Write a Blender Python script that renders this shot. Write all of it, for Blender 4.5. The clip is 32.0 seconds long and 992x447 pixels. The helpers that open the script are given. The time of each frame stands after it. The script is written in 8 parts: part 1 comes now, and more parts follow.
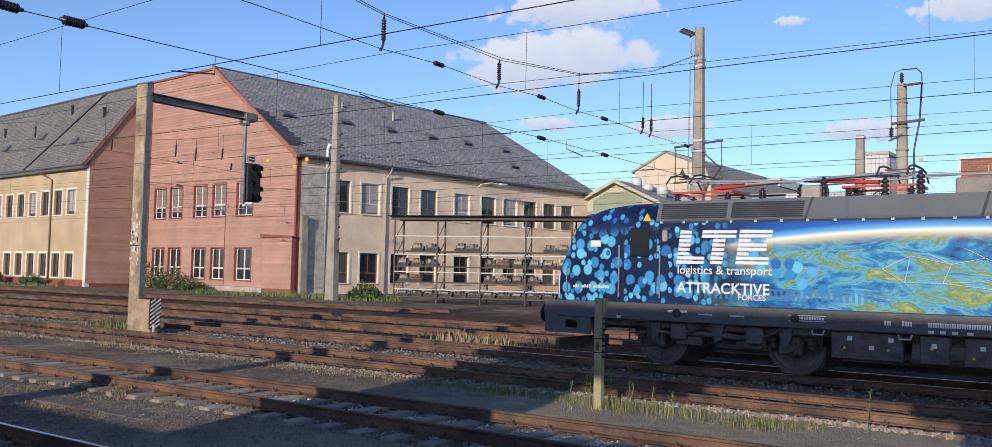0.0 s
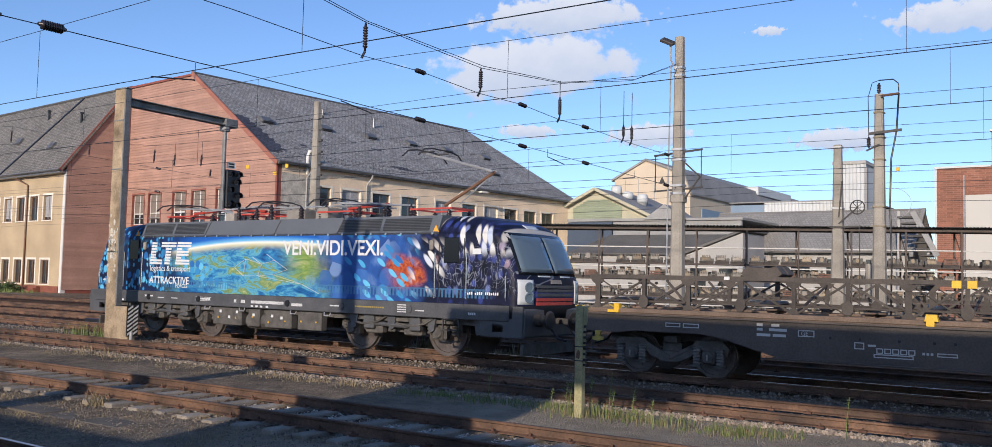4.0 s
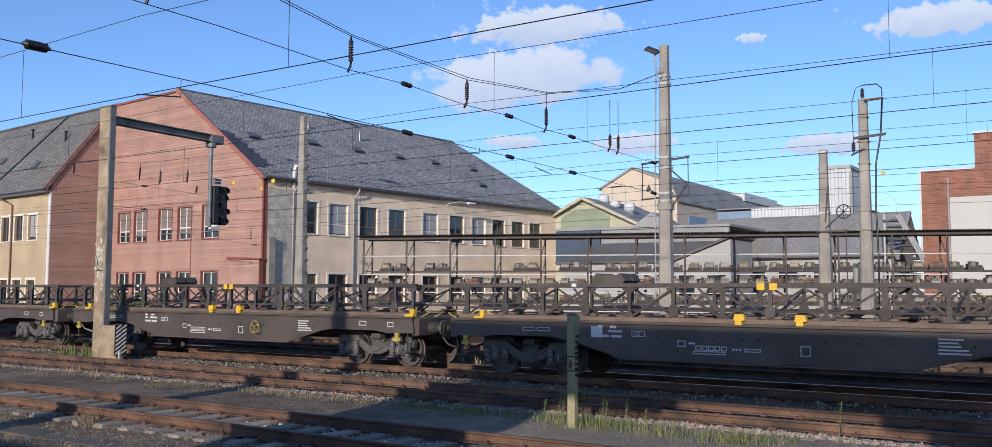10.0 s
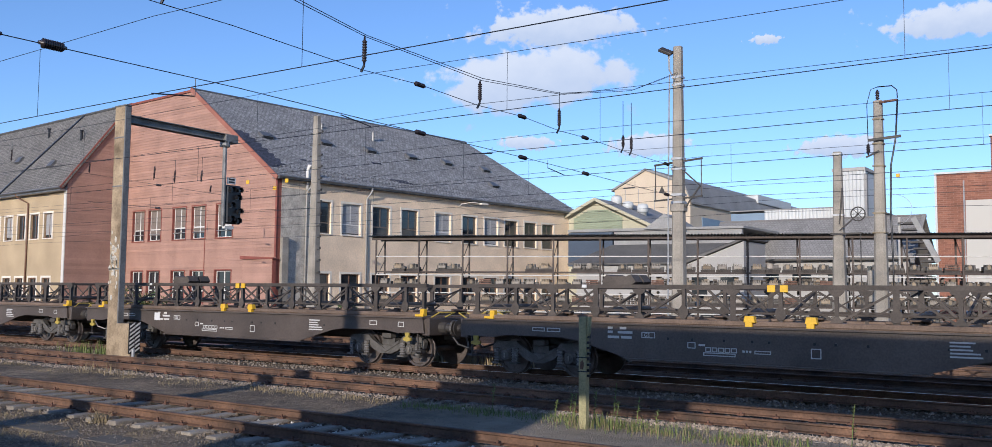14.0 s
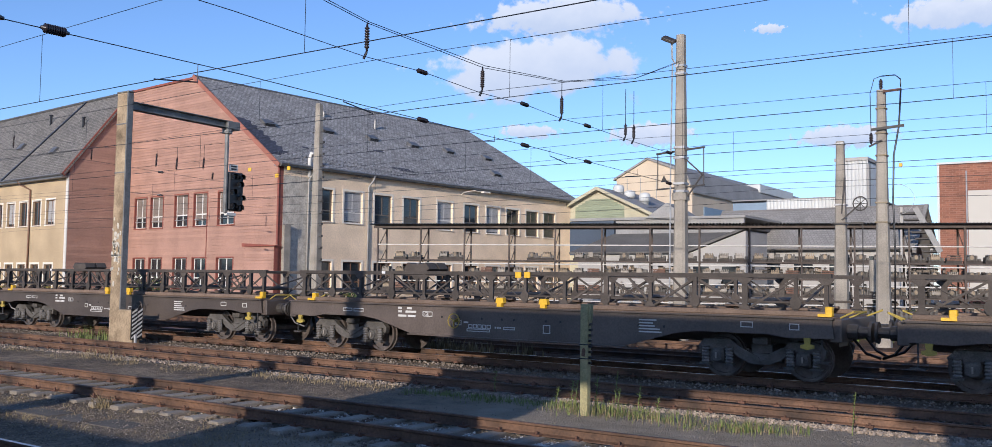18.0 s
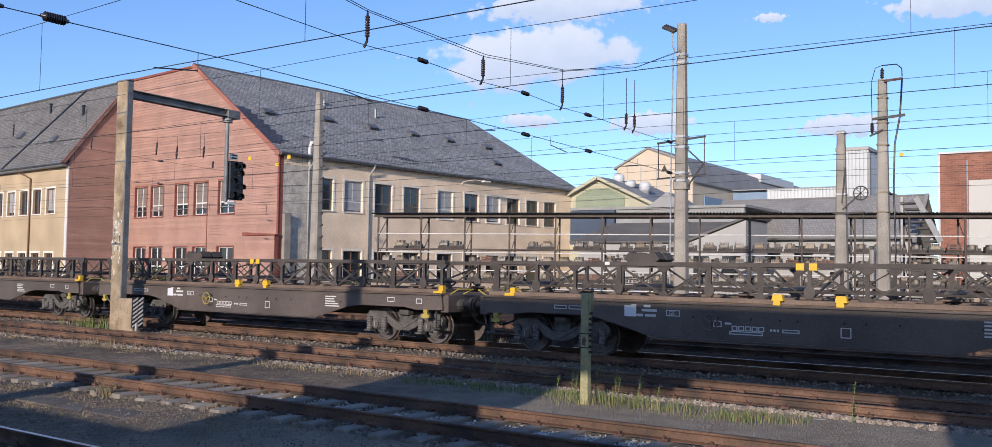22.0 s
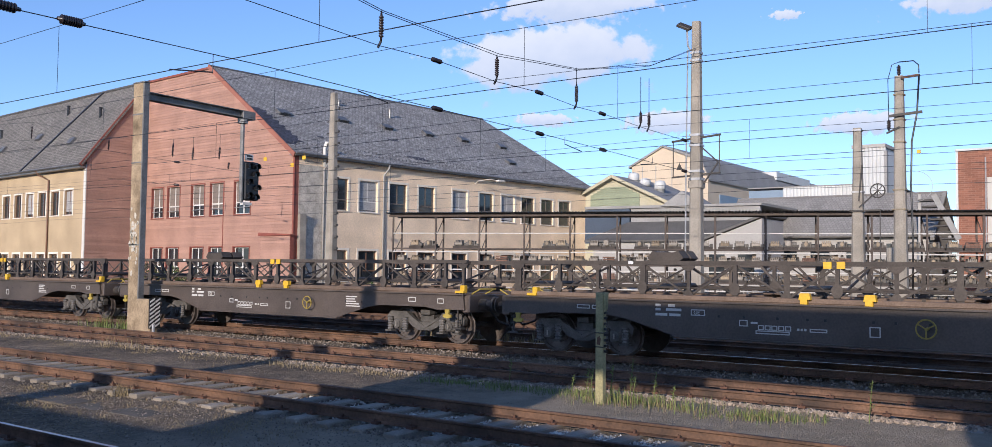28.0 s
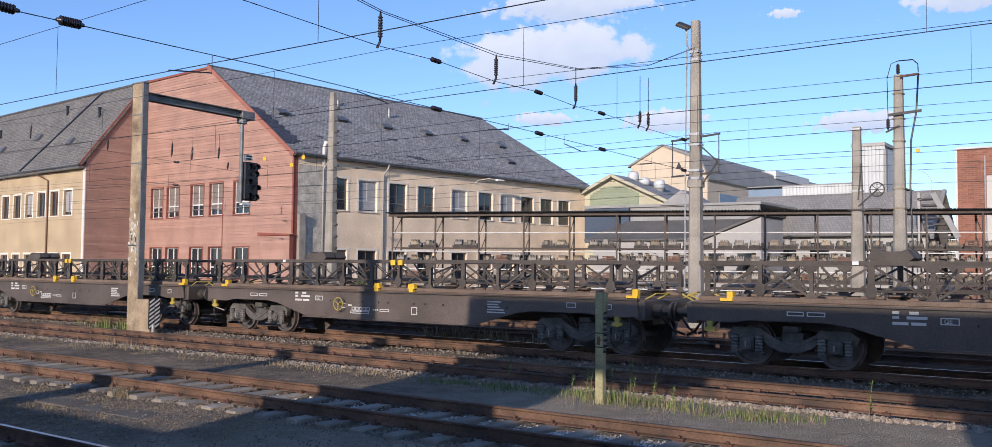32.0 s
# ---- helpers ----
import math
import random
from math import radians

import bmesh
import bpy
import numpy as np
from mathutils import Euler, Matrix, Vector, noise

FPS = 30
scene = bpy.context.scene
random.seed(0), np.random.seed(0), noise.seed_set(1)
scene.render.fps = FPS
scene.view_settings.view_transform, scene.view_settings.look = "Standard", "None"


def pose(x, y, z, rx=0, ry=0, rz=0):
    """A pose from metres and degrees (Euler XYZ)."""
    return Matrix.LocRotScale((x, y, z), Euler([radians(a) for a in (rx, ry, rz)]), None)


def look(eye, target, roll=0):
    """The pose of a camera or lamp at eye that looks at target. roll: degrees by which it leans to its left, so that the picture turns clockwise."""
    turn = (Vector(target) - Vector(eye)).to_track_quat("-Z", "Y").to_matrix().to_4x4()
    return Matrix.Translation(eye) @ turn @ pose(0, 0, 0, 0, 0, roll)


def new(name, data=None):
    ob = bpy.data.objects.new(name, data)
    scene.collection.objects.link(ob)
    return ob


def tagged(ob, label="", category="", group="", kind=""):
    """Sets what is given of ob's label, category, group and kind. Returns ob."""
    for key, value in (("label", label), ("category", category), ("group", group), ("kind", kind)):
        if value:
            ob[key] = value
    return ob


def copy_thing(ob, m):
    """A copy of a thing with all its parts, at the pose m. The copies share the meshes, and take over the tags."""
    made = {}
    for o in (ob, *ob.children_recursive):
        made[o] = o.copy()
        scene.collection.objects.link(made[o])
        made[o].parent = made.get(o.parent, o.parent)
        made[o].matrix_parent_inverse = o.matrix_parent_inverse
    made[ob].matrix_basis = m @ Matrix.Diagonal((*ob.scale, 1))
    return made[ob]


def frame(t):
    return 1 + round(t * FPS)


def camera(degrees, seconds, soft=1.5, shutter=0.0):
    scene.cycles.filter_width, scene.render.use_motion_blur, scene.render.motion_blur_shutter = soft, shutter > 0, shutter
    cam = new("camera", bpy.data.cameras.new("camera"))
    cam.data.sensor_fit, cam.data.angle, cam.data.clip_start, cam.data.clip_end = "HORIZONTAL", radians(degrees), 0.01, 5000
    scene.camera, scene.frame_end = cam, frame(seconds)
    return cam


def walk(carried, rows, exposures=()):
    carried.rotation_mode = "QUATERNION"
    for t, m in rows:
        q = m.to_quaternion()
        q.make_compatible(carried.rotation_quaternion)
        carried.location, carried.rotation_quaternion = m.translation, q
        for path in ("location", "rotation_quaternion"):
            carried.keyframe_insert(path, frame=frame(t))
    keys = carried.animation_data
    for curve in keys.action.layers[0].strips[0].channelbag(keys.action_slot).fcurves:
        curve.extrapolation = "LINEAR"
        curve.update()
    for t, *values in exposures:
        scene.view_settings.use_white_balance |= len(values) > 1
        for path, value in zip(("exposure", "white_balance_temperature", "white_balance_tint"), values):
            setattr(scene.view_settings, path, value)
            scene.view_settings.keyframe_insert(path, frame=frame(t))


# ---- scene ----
# ---- camera: handheld, standing on the platform ----
cam = camera(56.268, 32.0, soft=0.55)
EYE = Vector((0.0, 0.0, 1.967))
SIDE = Vector((0.8197, 0.5723, 0.0))
# seconds, yaw left of the tracks' normal, pitch, roll (degrees), sway sideways and up (metres)
PATH = [
    (0, 36.104, 3.002, 1.198, 0.036, 0.021),
    (0.5, 35.820, 3.041, 1.220, 0.026, 0.028),
    (1, 35.596, 3.089, 1.204, 0.023, 0.031),
    (1.5, 35.422, 3.115, 1.252, 0.029, 0.032),
    (2, 35.262, 3.121, 1.226, 0.018, 0.030),
    (2.5, 35.118, 3.210, 1.266, 0.010, 0.015),
    (3, 34.998, 3.372, 1.263, 0.000, 0.000),
    (3.5, 34.962, 3.414, 1.315, 0.018, 0.030),
    (5.5, 34.450, 3.919, 1.102, 0.014, 0.020),
    (6, 34.341, 4.056, 0.891, -0.000, 0.008),
    (6.5, 34.304, 4.126, 0.666, 0.000, 0.024),
    (7, 34.283, 4.116, 0.602, -0.010, 0.021),
    (7.5, 34.269, 4.094, 0.615, -0.005, 0.040),
    (8, 34.205, 4.129, 0.570, -0.009, 0.039),
    (8.5, 34.163, 4.149, 0.513, -0.004, 0.045),
    (9, 34.090, 4.133, 0.396, -0.009, 0.060),
    (9.5, 34.093, 4.162, 0.304, -0.013, 0.038),
    (10, 34.138, 4.161, 0.182, -0.014, 0.039),
    (10.5, 34.235, 4.227, 0.228, -0.007, 0.045),
    (11, 34.341, 4.236, 0.286, -0.008, 0.044),
    (11.5, 34.429, 4.261, 0.325, -0.002, 0.032),
    (12, 34.585, 4.282, 0.429, 0.005, 0.027),
    (12.5, 34.706, 4.275, 0.470, 0.005, 0.027),
    (13, 34.802, 4.269, 0.525, 0.002, 0.029),
    (13.5, 34.859, 4.244, 0.487, -0.007, 0.019),
    (14, 34.922, 4.210, 0.536, -0.006, 0.028),
    (14.5, 34.986, 4.149, 0.564, -0.020, 0.029),
    (16.5, 35.098, 3.591, 0.689, -0.013, 0.024),
    (17, 35.088, 3.601, 0.740, -0.012, 0.012),
    (17.5, 35.052, 3.569, 0.754, -0.012, 0.009),
    (18, 35.019, 3.517, 0.775, -0.014, -0.001),
    (18.5, 35.006, 3.393, 0.800, -0.010, -0.001),
    (19, 34.975, 3.278, 0.817, -0.016, -0.001),
    (19.5, 34.970, 3.169, 0.800, -0.015, 0.001),
    (20, 34.950, 3.076, 0.830, -0.029, 0.011),
    (20.5, 34.976, 2.926, 0.870, -0.025, 0.009),
    (21, 35.009, 2.857, 0.899, -0.019, 0.015),
    (21.5, 35.007, 2.837, 0.833, -0.019, 0.004),
    (22, 35.024, 2.849, 0.836, -0.021, -0.002),
    (22.5, 35.051, 2.861, 0.902, -0.019, 0.009),
    (23, 35.105, 2.832, 0.973, -0.020, 0.018),
    (23.5, 35.173, 2.841, 0.993, -0.011, 0.008),
    (24, 35.187, 2.821, 0.912, -0.020, 0.008),
    (24.5, 35.351, 2.845, 0.852, -0.016, 0.009),
    (25, 35.597, 2.837, 0.858, -0.020, 0.007),
    (25.5, 35.860, 2.814, 0.863, -0.019, 0.005),
    (27.5, 35.979, 2.799, 0.716, -0.013, 0.006),
    (28, 35.939, 2.795, 0.635, -0.012, 0.002),
    (28.5, 35.916, 2.794, 0.531, -0.023, 0.004),
    (29, 35.929, 2.776, 0.495, -0.025, 0.010),
    (29.5, 35.924, 2.757, 0.504, -0.023, 0.010),
    (30, 35.922, 2.763, 0.523, -0.028, -0.005),
    (30.5, 35.939, 2.768, 0.530, -0.023, -0.010),
    (31, 35.929, 2.757, 0.541, -0.025, -0.005),
    (31.5, 35.895, 2.756, 0.564, -0.027, 0.002),
    (32, 35.908, 2.742, 0.518, -0.013, 0.022),
]


def cam_pose(yaw, pitch, roll, side, up):
    a, b, c = radians(yaw), radians(pitch), radians(roll)
    fwd = Vector((-math.sin(a) * math.cos(b), math.cos(a) * math.cos(b), math.sin(b)))
    right = Vector((math.cos(a), math.sin(a), 0))
    top = right.cross(fwd)
    r2 = right * math.cos(c) + top * math.sin(c)
    u2 = top * math.cos(c) - right * math.sin(c)
    m = Matrix((r2, u2, -fwd)).transposed().to_4x4()
    m.translation = EYE + SIDE * side + Vector((0, 0, up))
    return m


walk(cam, [(t, cam_pose(*v)) for t, *v in PATH], [(0.0, 0.07, 5740, 15), (3.0, 0.07, 5760, 15), (6.0, 0.05, 5620, 14.5), (10.0, 0.02, 5420, 14), (13.0, 0.04, 5400, 14), (19.0, 0.13, 5520, 15.5), (25.0, 0.17, 5560, 16.5), (32.0, 0.18, 5600, 17)])

# way of the train along its track, one value a second (metres)
RUN = [13.09, 8.95, 4.67, -0.00, -4.97, -10.19, -15.80, -21.50, -27.77, -33.90, -41.27, -48.42, -56.66, -64.82, -74.20, -83.70, -93.45, -103.38, -113.31, -124.14, -134.33, -145.41, -155.86, -166.99, -177.56, -188.93, -199.90, -210.60, -221.40, -232.68, -243.77, -254.46, -265.82]

# ---- daylight: low evening sun from behind the platform, clear sky ----
SUN_EL, SUN_AZ = 15.0, 13.5
world = bpy.data.worlds.new("sky")
scene.world = world
world.use_nodes = True
wn = world.node_tree
sky = wn.nodes.new("ShaderNodeTexSky")
sky.sky_type = "NISHITA"
sky.sun_disc = False
sky.sun_elevation = radians(SUN_EL)
sky.sun_rotation = radians(180 - SUN_AZ)
sky.air_density, sky.dust_density, sky.ozone_density = 0.80, 0.35, 2.6
cast = wn.nodes.new("ShaderNodeMix")
cast.data_type, cast.blend_type = "RGBA", "MULTIPLY"
cast.inputs[0].default_value, cast.inputs[7].default_value = 1.0, (1.0, 0.975, 0.975, 1)
wn.links.new(sky.outputs[0], cast.inputs[6])
wn.links.new(cast.outputs[2], wn.nodes["Background"].inputs[0])
wn.nodes["Background"].inputs[1].default_value = 0.162
sun = new("sun", bpy.data.lights.new("sun", "SUN"))
sun.data.energy, sun.data.angle, sun.data.color = 4.5, radians(0.5), (1.0, 0.825, 0.59)
_a, _e = radians(SUN_AZ), radians(SUN_EL)
sun.matrix_world = look((0, 0, 0), (-math.sin(_a) * math.cos(_e), math.cos(_a) * math.cos(_e), -math.sin(_e)))


# ---- materials ----
def material(name, base, rough=0.7, metal=0.0, var=0.25, scale=3.0, fine=40.0, bump=0.15, bump_dist=0.01, hue=None, island=0.0, rand=0.0, spec=0.5):
    """A painted, mineral or metal surface: base colour with stains (scale) and grain (fine), and a little relief."""
    m = bpy.data.materials.new(name)
    m.use_nodes = True
    n, l = m.node_tree.nodes, m.node_tree.links
    b = n["Principled BSDF"]
    b.inputs["Roughness"].default_value, b.inputs["Metallic"].default_value = rough, metal
    b.inputs["Specular IOR Level"].default_value = spec
    tc = n.new("ShaderNodeTexCoord")
    big, small = n.new("ShaderNodeTexNoise"), n.new("ShaderNodeTexNoise")
    big.inputs["Scale"].default_value, big.inputs["Detail"].default_value = scale, 6
    small.inputs["Scale"].default_value, small.inputs["Detail"].default_value = fine, 4
    l.new(tc.outputs["Object"], big.inputs["Vector"])
    l.new(tc.outputs["Object"], small.inputs["Vector"])
    ramp = n.new("ShaderNodeValToRGB")
    lo = tuple(max(0, c * (1 - var)) for c in base)
    hi = tuple(min(1, c * (1 + var)) for c in (hue or base))
    ramp.color_ramp.elements[0].position, ramp.color_ramp.elements[1].position = 0.3, 0.7
    ramp.color_ramp.elements[0].color, ramp.color_ramp.elements[1].color = (*lo, 1), (*hi, 1)
    l.new(big.outputs[0], ramp.inputs[0])
    mul = n.new("ShaderNodeMix")
    mul.data_type, mul.blend_type = "RGBA", "MULTIPLY"
    mul.inputs[0].default_value = min(1.0, var * 1.6)
    l.new(ramp.outputs[0], mul.inputs[6])
    gr = n.new("ShaderNodeValToRGB")
    gr.color_ramp.elements[0].color, gr.color_ramp.elements[1].color = (0.5, 0.5, 0.5, 1), (1.25, 1.25, 1.25, 1)
    gr.color_ramp.elements[0].position, gr.color_ramp.elements[1].position = 0.3, 0.65
    l.new(small.outputs[0], gr.inputs[0])
    l.new(gr.outputs[0], mul.inputs[7])
    out = mul.outputs[2]
    if rand or island:
        src = n.new("ShaderNodeObjectInfo").outputs["Random"] if rand else n.new("ShaderNodeNewGeometry").outputs["Random Per Island"]
        amp = rand or island
        mr = n.new("ShaderNodeMapRange")
        mr.inputs["To Min"].default_value, mr.inputs["To Max"].default_value = 1 - amp, 1 + amp
        l.new(src, mr.inputs["Value"])
        sc = n.new("ShaderNodeVectorMath")
        sc.operation = "SCALE"
        l.new(out, sc.inputs[0])
        l.new(mr.outputs[0], sc.inputs["Scale"])
        out = sc.outputs[0]
    l.new(out, b.inputs["Base Color"])
    if bump:
        bp = n.new("ShaderNodeBump")
        bp.inputs["Strength"].default_value, bp.inputs["Distance"].default_value = bump, bump_dist
        l.new(small.outputs[0], bp.inputs["Height"])
        l.new(bp.outputs[0], b.inputs["Normal"])
    return m


def plain(name, base, rough=0.5, metal=0.0, emit=0.0):
    m = bpy.data.materials.new(name)
    m.use_nodes = True
    b = m.node_tree.nodes["Principled BSDF"]
    b.inputs["Base Color"].default_value = (*base, 1)
    b.inputs["Roughness"].default_value, b.inputs["Metallic"].default_value = rough, metal
    if emit:
        b.inputs["Emission Color"].default_value = (*base, 1)
        b.inputs["Emission Strength"].default_value = emit
    return m


# ---- mesh helpers ----
BOX_F = [(0, 3, 2, 1), (4, 5, 6, 7), (0, 1, 5, 4), (1, 2, 6, 5), (2, 3, 7, 6), (3, 0, 4, 7)]


class Geo:
    """Collects vertices and faces of one mesh."""

    def __init__(self):
        self.v, self.f = [], []

    def add(self, verts, faces):
        k = len(self.v)
        self.v += [tuple(p) for p in verts]
        self.f += [tuple(i + k for i in face) for face in faces]
        return self

    def box(self, x0, y0, z0, x1, y1, z1, m=None):
        vs = [(x0, y0, z0), (x1, y0, z0), (x1, y1, z0), (x0, y1, z0), (x0, y0, z1), (x1, y0, z1), (x1, y1, z1), (x0, y1, z1)]
        if m is not None:
            vs = [m @ Vector(p) for p in vs]
        return self.add(vs, BOX_F)

    def bbox(self, x0, y0, z0, x1, y1, z1, c=0.01, m=None):
        """A box with chamfered edges."""
        vs, pts = [], {}
        for i, x in enumerate((x0, x1)):
            for j, y in enumerate((y0, y1)):
                for k, z in enumerate((z0, z1)):
                    sx, sy, sz = (c if i == 0 else -c), (c if j == 0 else -c), (c if k == 0 else -c)
                    for a, p in enumerate(((x, y + sy, z + sz), (x + sx, y, z + sz), (x + sx, y + sy, z))):
                        pts[i, j, k, a] = len(vs)
                        vs.append(p if m is None else m @ Vector(p))
        fs = []
        for s in (0, 1):
            fs.append([pts[s, 0, 0, 0], pts[s, 1, 0, 0], pts[s, 1, 1, 0], pts[s, 0, 1, 0]])
            fs.append([pts[0, s, 0, 1], pts[1, s, 0, 1], pts[1, s, 1, 1], pts[0, s, 1, 1]])
            fs.append([pts[0, 0, s, 2], pts[1, 0, s, 2], pts[1, 1, s, 2], pts[0, 1, s, 2]])
        for a in (0, 1):
            for b2 in (0, 1):
                fs.append([pts[a, b2, 0, 0], pts[a, b2, 1, 0], pts[a, b2, 1, 1], pts[a, b2, 0, 1]])
                fs.append([pts[a, 0, b2, 0], pts[a, 1, b2, 0], pts[a, 1, b2, 2], pts[a, 0, b2, 2]])
                fs.append([pts[0, a, b2, 1], pts[1, a, b2, 1], pts[1, a, b2, 2], pts[0, a, b2, 2]])
                for k in (0, 1):
                    fs.append([pts[a, b2, k, 0], pts[a, b2, k, 1], pts[a, b2, k, 2]])
        return self.add(vs, fs)

    def bar(self, a, b, w, h=None, up=(0, 0, 1)):
        """A straight bar of rectangular section from a to b."""
        a, b, h = Vector(a), Vector(b), h or w
        d = (b - a).normalized()
        s = d.cross(Vector(up))
        s = s.normalized() if s.length > 1e-4 else Vector((1, 0, 0))
        u = s.cross(d)
        vs = []
        for p in (a, b):
            for i, j in ((-1, -1), (1, -1), (1, 1), (-1, 1)):
                vs.append(p + s * (w / 2 * i) + u * (h / 2 * j))
        return self.add(vs, [(3, 2, 1, 0), (4, 5, 6, 7), (0, 1, 5, 4), (1, 2, 6, 5), (2, 3, 7, 6), (3, 0, 4, 7)])

    def rod(self, a, b, r, r2=None, n=8, cap=True):
        a, b, r2 = Vector(a), Vector(b), r if r2 is None else r2
        d = (b - a).normalized()
        s = d.orthogonal().normalized()
        u = d.cross(s)
        vs = []
        for p, q in ((a, r), (b, r2)):
            for i in range(n):
                t = 2 * math.pi * i / n
                vs.append(p + s * (q * math.cos(t)) + u * (q * math.sin(t)))
        fs = [(i, (i + 1) % n, n + (i + 1) % n, n + i) for i in range(n)]
        if cap:
            fs += [tuple(range(n - 1, -1, -1)), tuple(range(n, 2 * n))]
        return self.add(vs, fs)

    def lathe(self, a, axis, prof, n=12):
        """A turned shape: prof is a list of (distance along axis, radius)."""
        a, d = Vector(a), Vector(axis).normalized()
        s = d.orthogonal().normalized()
        u = d.cross(s)
        vs, fs = [], []
        for t, r in prof:
            for i in range(n):
                q = 2 * math.pi * i / n
                vs.append(a + d * t + s * (r * math.cos(q)) + u * (r * math.sin(q)))
        for k in range(len(prof) - 1):
            for i in range(n):
                j = (i + 1) % n
                fs.append((k * n + i, k * n + j, (k + 1) * n + j, (k + 1) * n + i))
        fs += [tuple(range(n - 1, -1, -1)), tuple(range((len(prof) - 1) * n, len(prof) * n))]
        return self.add(vs, fs)

    def prism(self, outline, y0, y1, m=None):
        """A plate: outline in x, z, pushed from y0 to y1."""
        n = len(outline)
        vs = [(x, y0, z) for x, z in outline] + [(x, y1, z) for x, z in outline]
        if m is not None:
            vs = [m @ Vector(p) for p in vs]
        fs = [tuple(range(n)), tuple(range(2 * n - 1, n - 1, -1))] + [(i, n + i, n + (i + 1) % n, (i + 1) % n) for i in range(n)]
        return self.add(vs, fs)

    def tube(self, pts, r, n=6):
        pts = [Vector(p) for p in pts]
        vs, fs = [], []
        s0 = (pts[1] - pts[0]).orthogonal().normalized()
        for k, p in enumerate(pts):
            d = (pts[min(k + 1, len(pts) - 1)] - pts[max(k - 1, 0)]).normalized()
            s0 = (s0 - d * s0.dot(d)).normalized()
            u = d.cross(s0)
            for i in range(n):
                q = 2 * math.pi * i / n
                vs.append(p + s0 * (r * math.cos(q)) + u * (r * math.sin(q)))
        for k in range(len(pts) - 1):
            for i in range(n):
                j = (i + 1) % n
                fs.append((k * n + i, k * n + j, (k + 1) * n + j, (k + 1) * n + i))
        fs += [tuple(range(n - 1, -1, -1)), tuple(range((len(pts) - 1) * n, len(pts) * n))]
        return self.add(vs, fs)

    def mesh(self, name, mat, smooth=False):
        me = bpy.data.meshes.new(name)
        me.from_pydata(self.v, [], self.f)
        me.materials.append(mat)
        b = bmesh.new()
        b.from_mesh(me)
        bmesh.ops.recalc_face_normals(b, faces=b.faces)
        b.to_mesh(me)
        b.free()
        if smooth:
            me.polygons.foreach_set("use_smooth", [True] * len(me.polygons))
        return me


def thing(name, label, category, group="", kind="", m=None):
    ob = new(name)
    ob.empty_display_size = 0.2
    tagged(ob, label, category, group, kind)
    if m is not None:
        ob.matrix_basis = m
    return ob


def part(name, geo, mat, parent, label="", kind="", smooth=False, m=None):
    ob = new(name, geo.mesh(name, mat, smooth) if isinstance(geo, Geo) else geo)
    ob.parent = parent
    if m is not None:
        ob.matrix_basis = m
    tagged(ob, label, kind=kind)
    return ob


def solo(name, geo, mat, label, category, group="", kind="", smooth=False, m=None):
    ob = new(name, geo.mesh(name, mat, smooth) if isinstance(geo, Geo) else geo)
    if m is not None:
        ob.matrix_basis = m
    return tagged(ob, label, category, group, kind)


def letters(body, size, mat, depth=0.004, bold=0.0):
    """Flat lettering as a mesh, its left foot at the origin, in the x-z plane, facing -y."""
    cu = bpy.data.curves.new("lettering", "FONT")
    cu.body, cu.size, cu.extrude, cu.offset = body, size, depth / 2, bold
    ob = bpy.data.objects.new("lettering", cu)
    scene.collection.objects.link(ob)
    dg = bpy.context.evaluated_depsgraph_get()
    me = bpy.data.meshes.new_from_object(ob.evaluated_get(dg))
    bpy.data.objects.remove(ob)
    me.transform(Matrix.Rotation(radians(90), 4, "X"))
    me.materials.clear()
    me.materials.append(mat)
    return me


def slate_material(name, base, row=0.30, tile=0.42, rough=0.8, soft=0.0):
    """Slates in courses: x along the eave, y up the slope, in the roof's own space."""
    m = material(name, base, rough, var=0.16, scale=0.35, fine=6)
    n, l = m.node_tree.nodes, m.node_tree.links
    b = n["Principled BSDF"]
    tc = n.new("ShaderNodeTexCoord")
    br = n.new("ShaderNodeTexBrick")
    br.inputs["Scale"].default_value = 1.0
    br.inputs["Brick Width"].default_value, br.inputs["Row Height"].default_value = tile, row
    br.inputs["Mortar Size"].default_value = 0.03
    br.inputs["Mortar Smooth"].default_value = 0.3
    br.inputs["Bias"].default_value = 0.0
    br.inputs["Color1"].default_value, br.inputs["Color2"].default_value = tuple(v + (1 - v) * soft for v in (0.74, 0.74, 0.74, 1)), tuple(v + (1 - v) * soft for v in (1.24, 1.24, 1.24, 1))
    br.inputs["Mortar"].default_value = tuple(v + (1 - v) * soft for v in (0.34, 0.34, 0.34, 1))
    l.new(tc.outputs["Object"], br.inputs["Vector"])
    old = b.inputs["Base Color"].links[0].from_socket
    mx = n.new("ShaderNodeMix")
    mx.data_type, mx.blend_type = "RGBA", "MULTIPLY"
    mx.inputs[0].default_value = 1.0
    l.new(old, mx.inputs[6])
    l.new(br.outputs["Color"], mx.inputs[7])
    l.new(mx.outputs[2], b.inputs["Base Color"])
    bp = n.new("ShaderNodeBump")
    bp.inputs["Strength"].default_value, bp.inputs["Distance"].default_value = 0.7, 0.03
    l.new(br.outputs["Color"], bp.inputs["Height"])
    l.new(bp.outputs[0], b.inputs["Normal"])
    return m


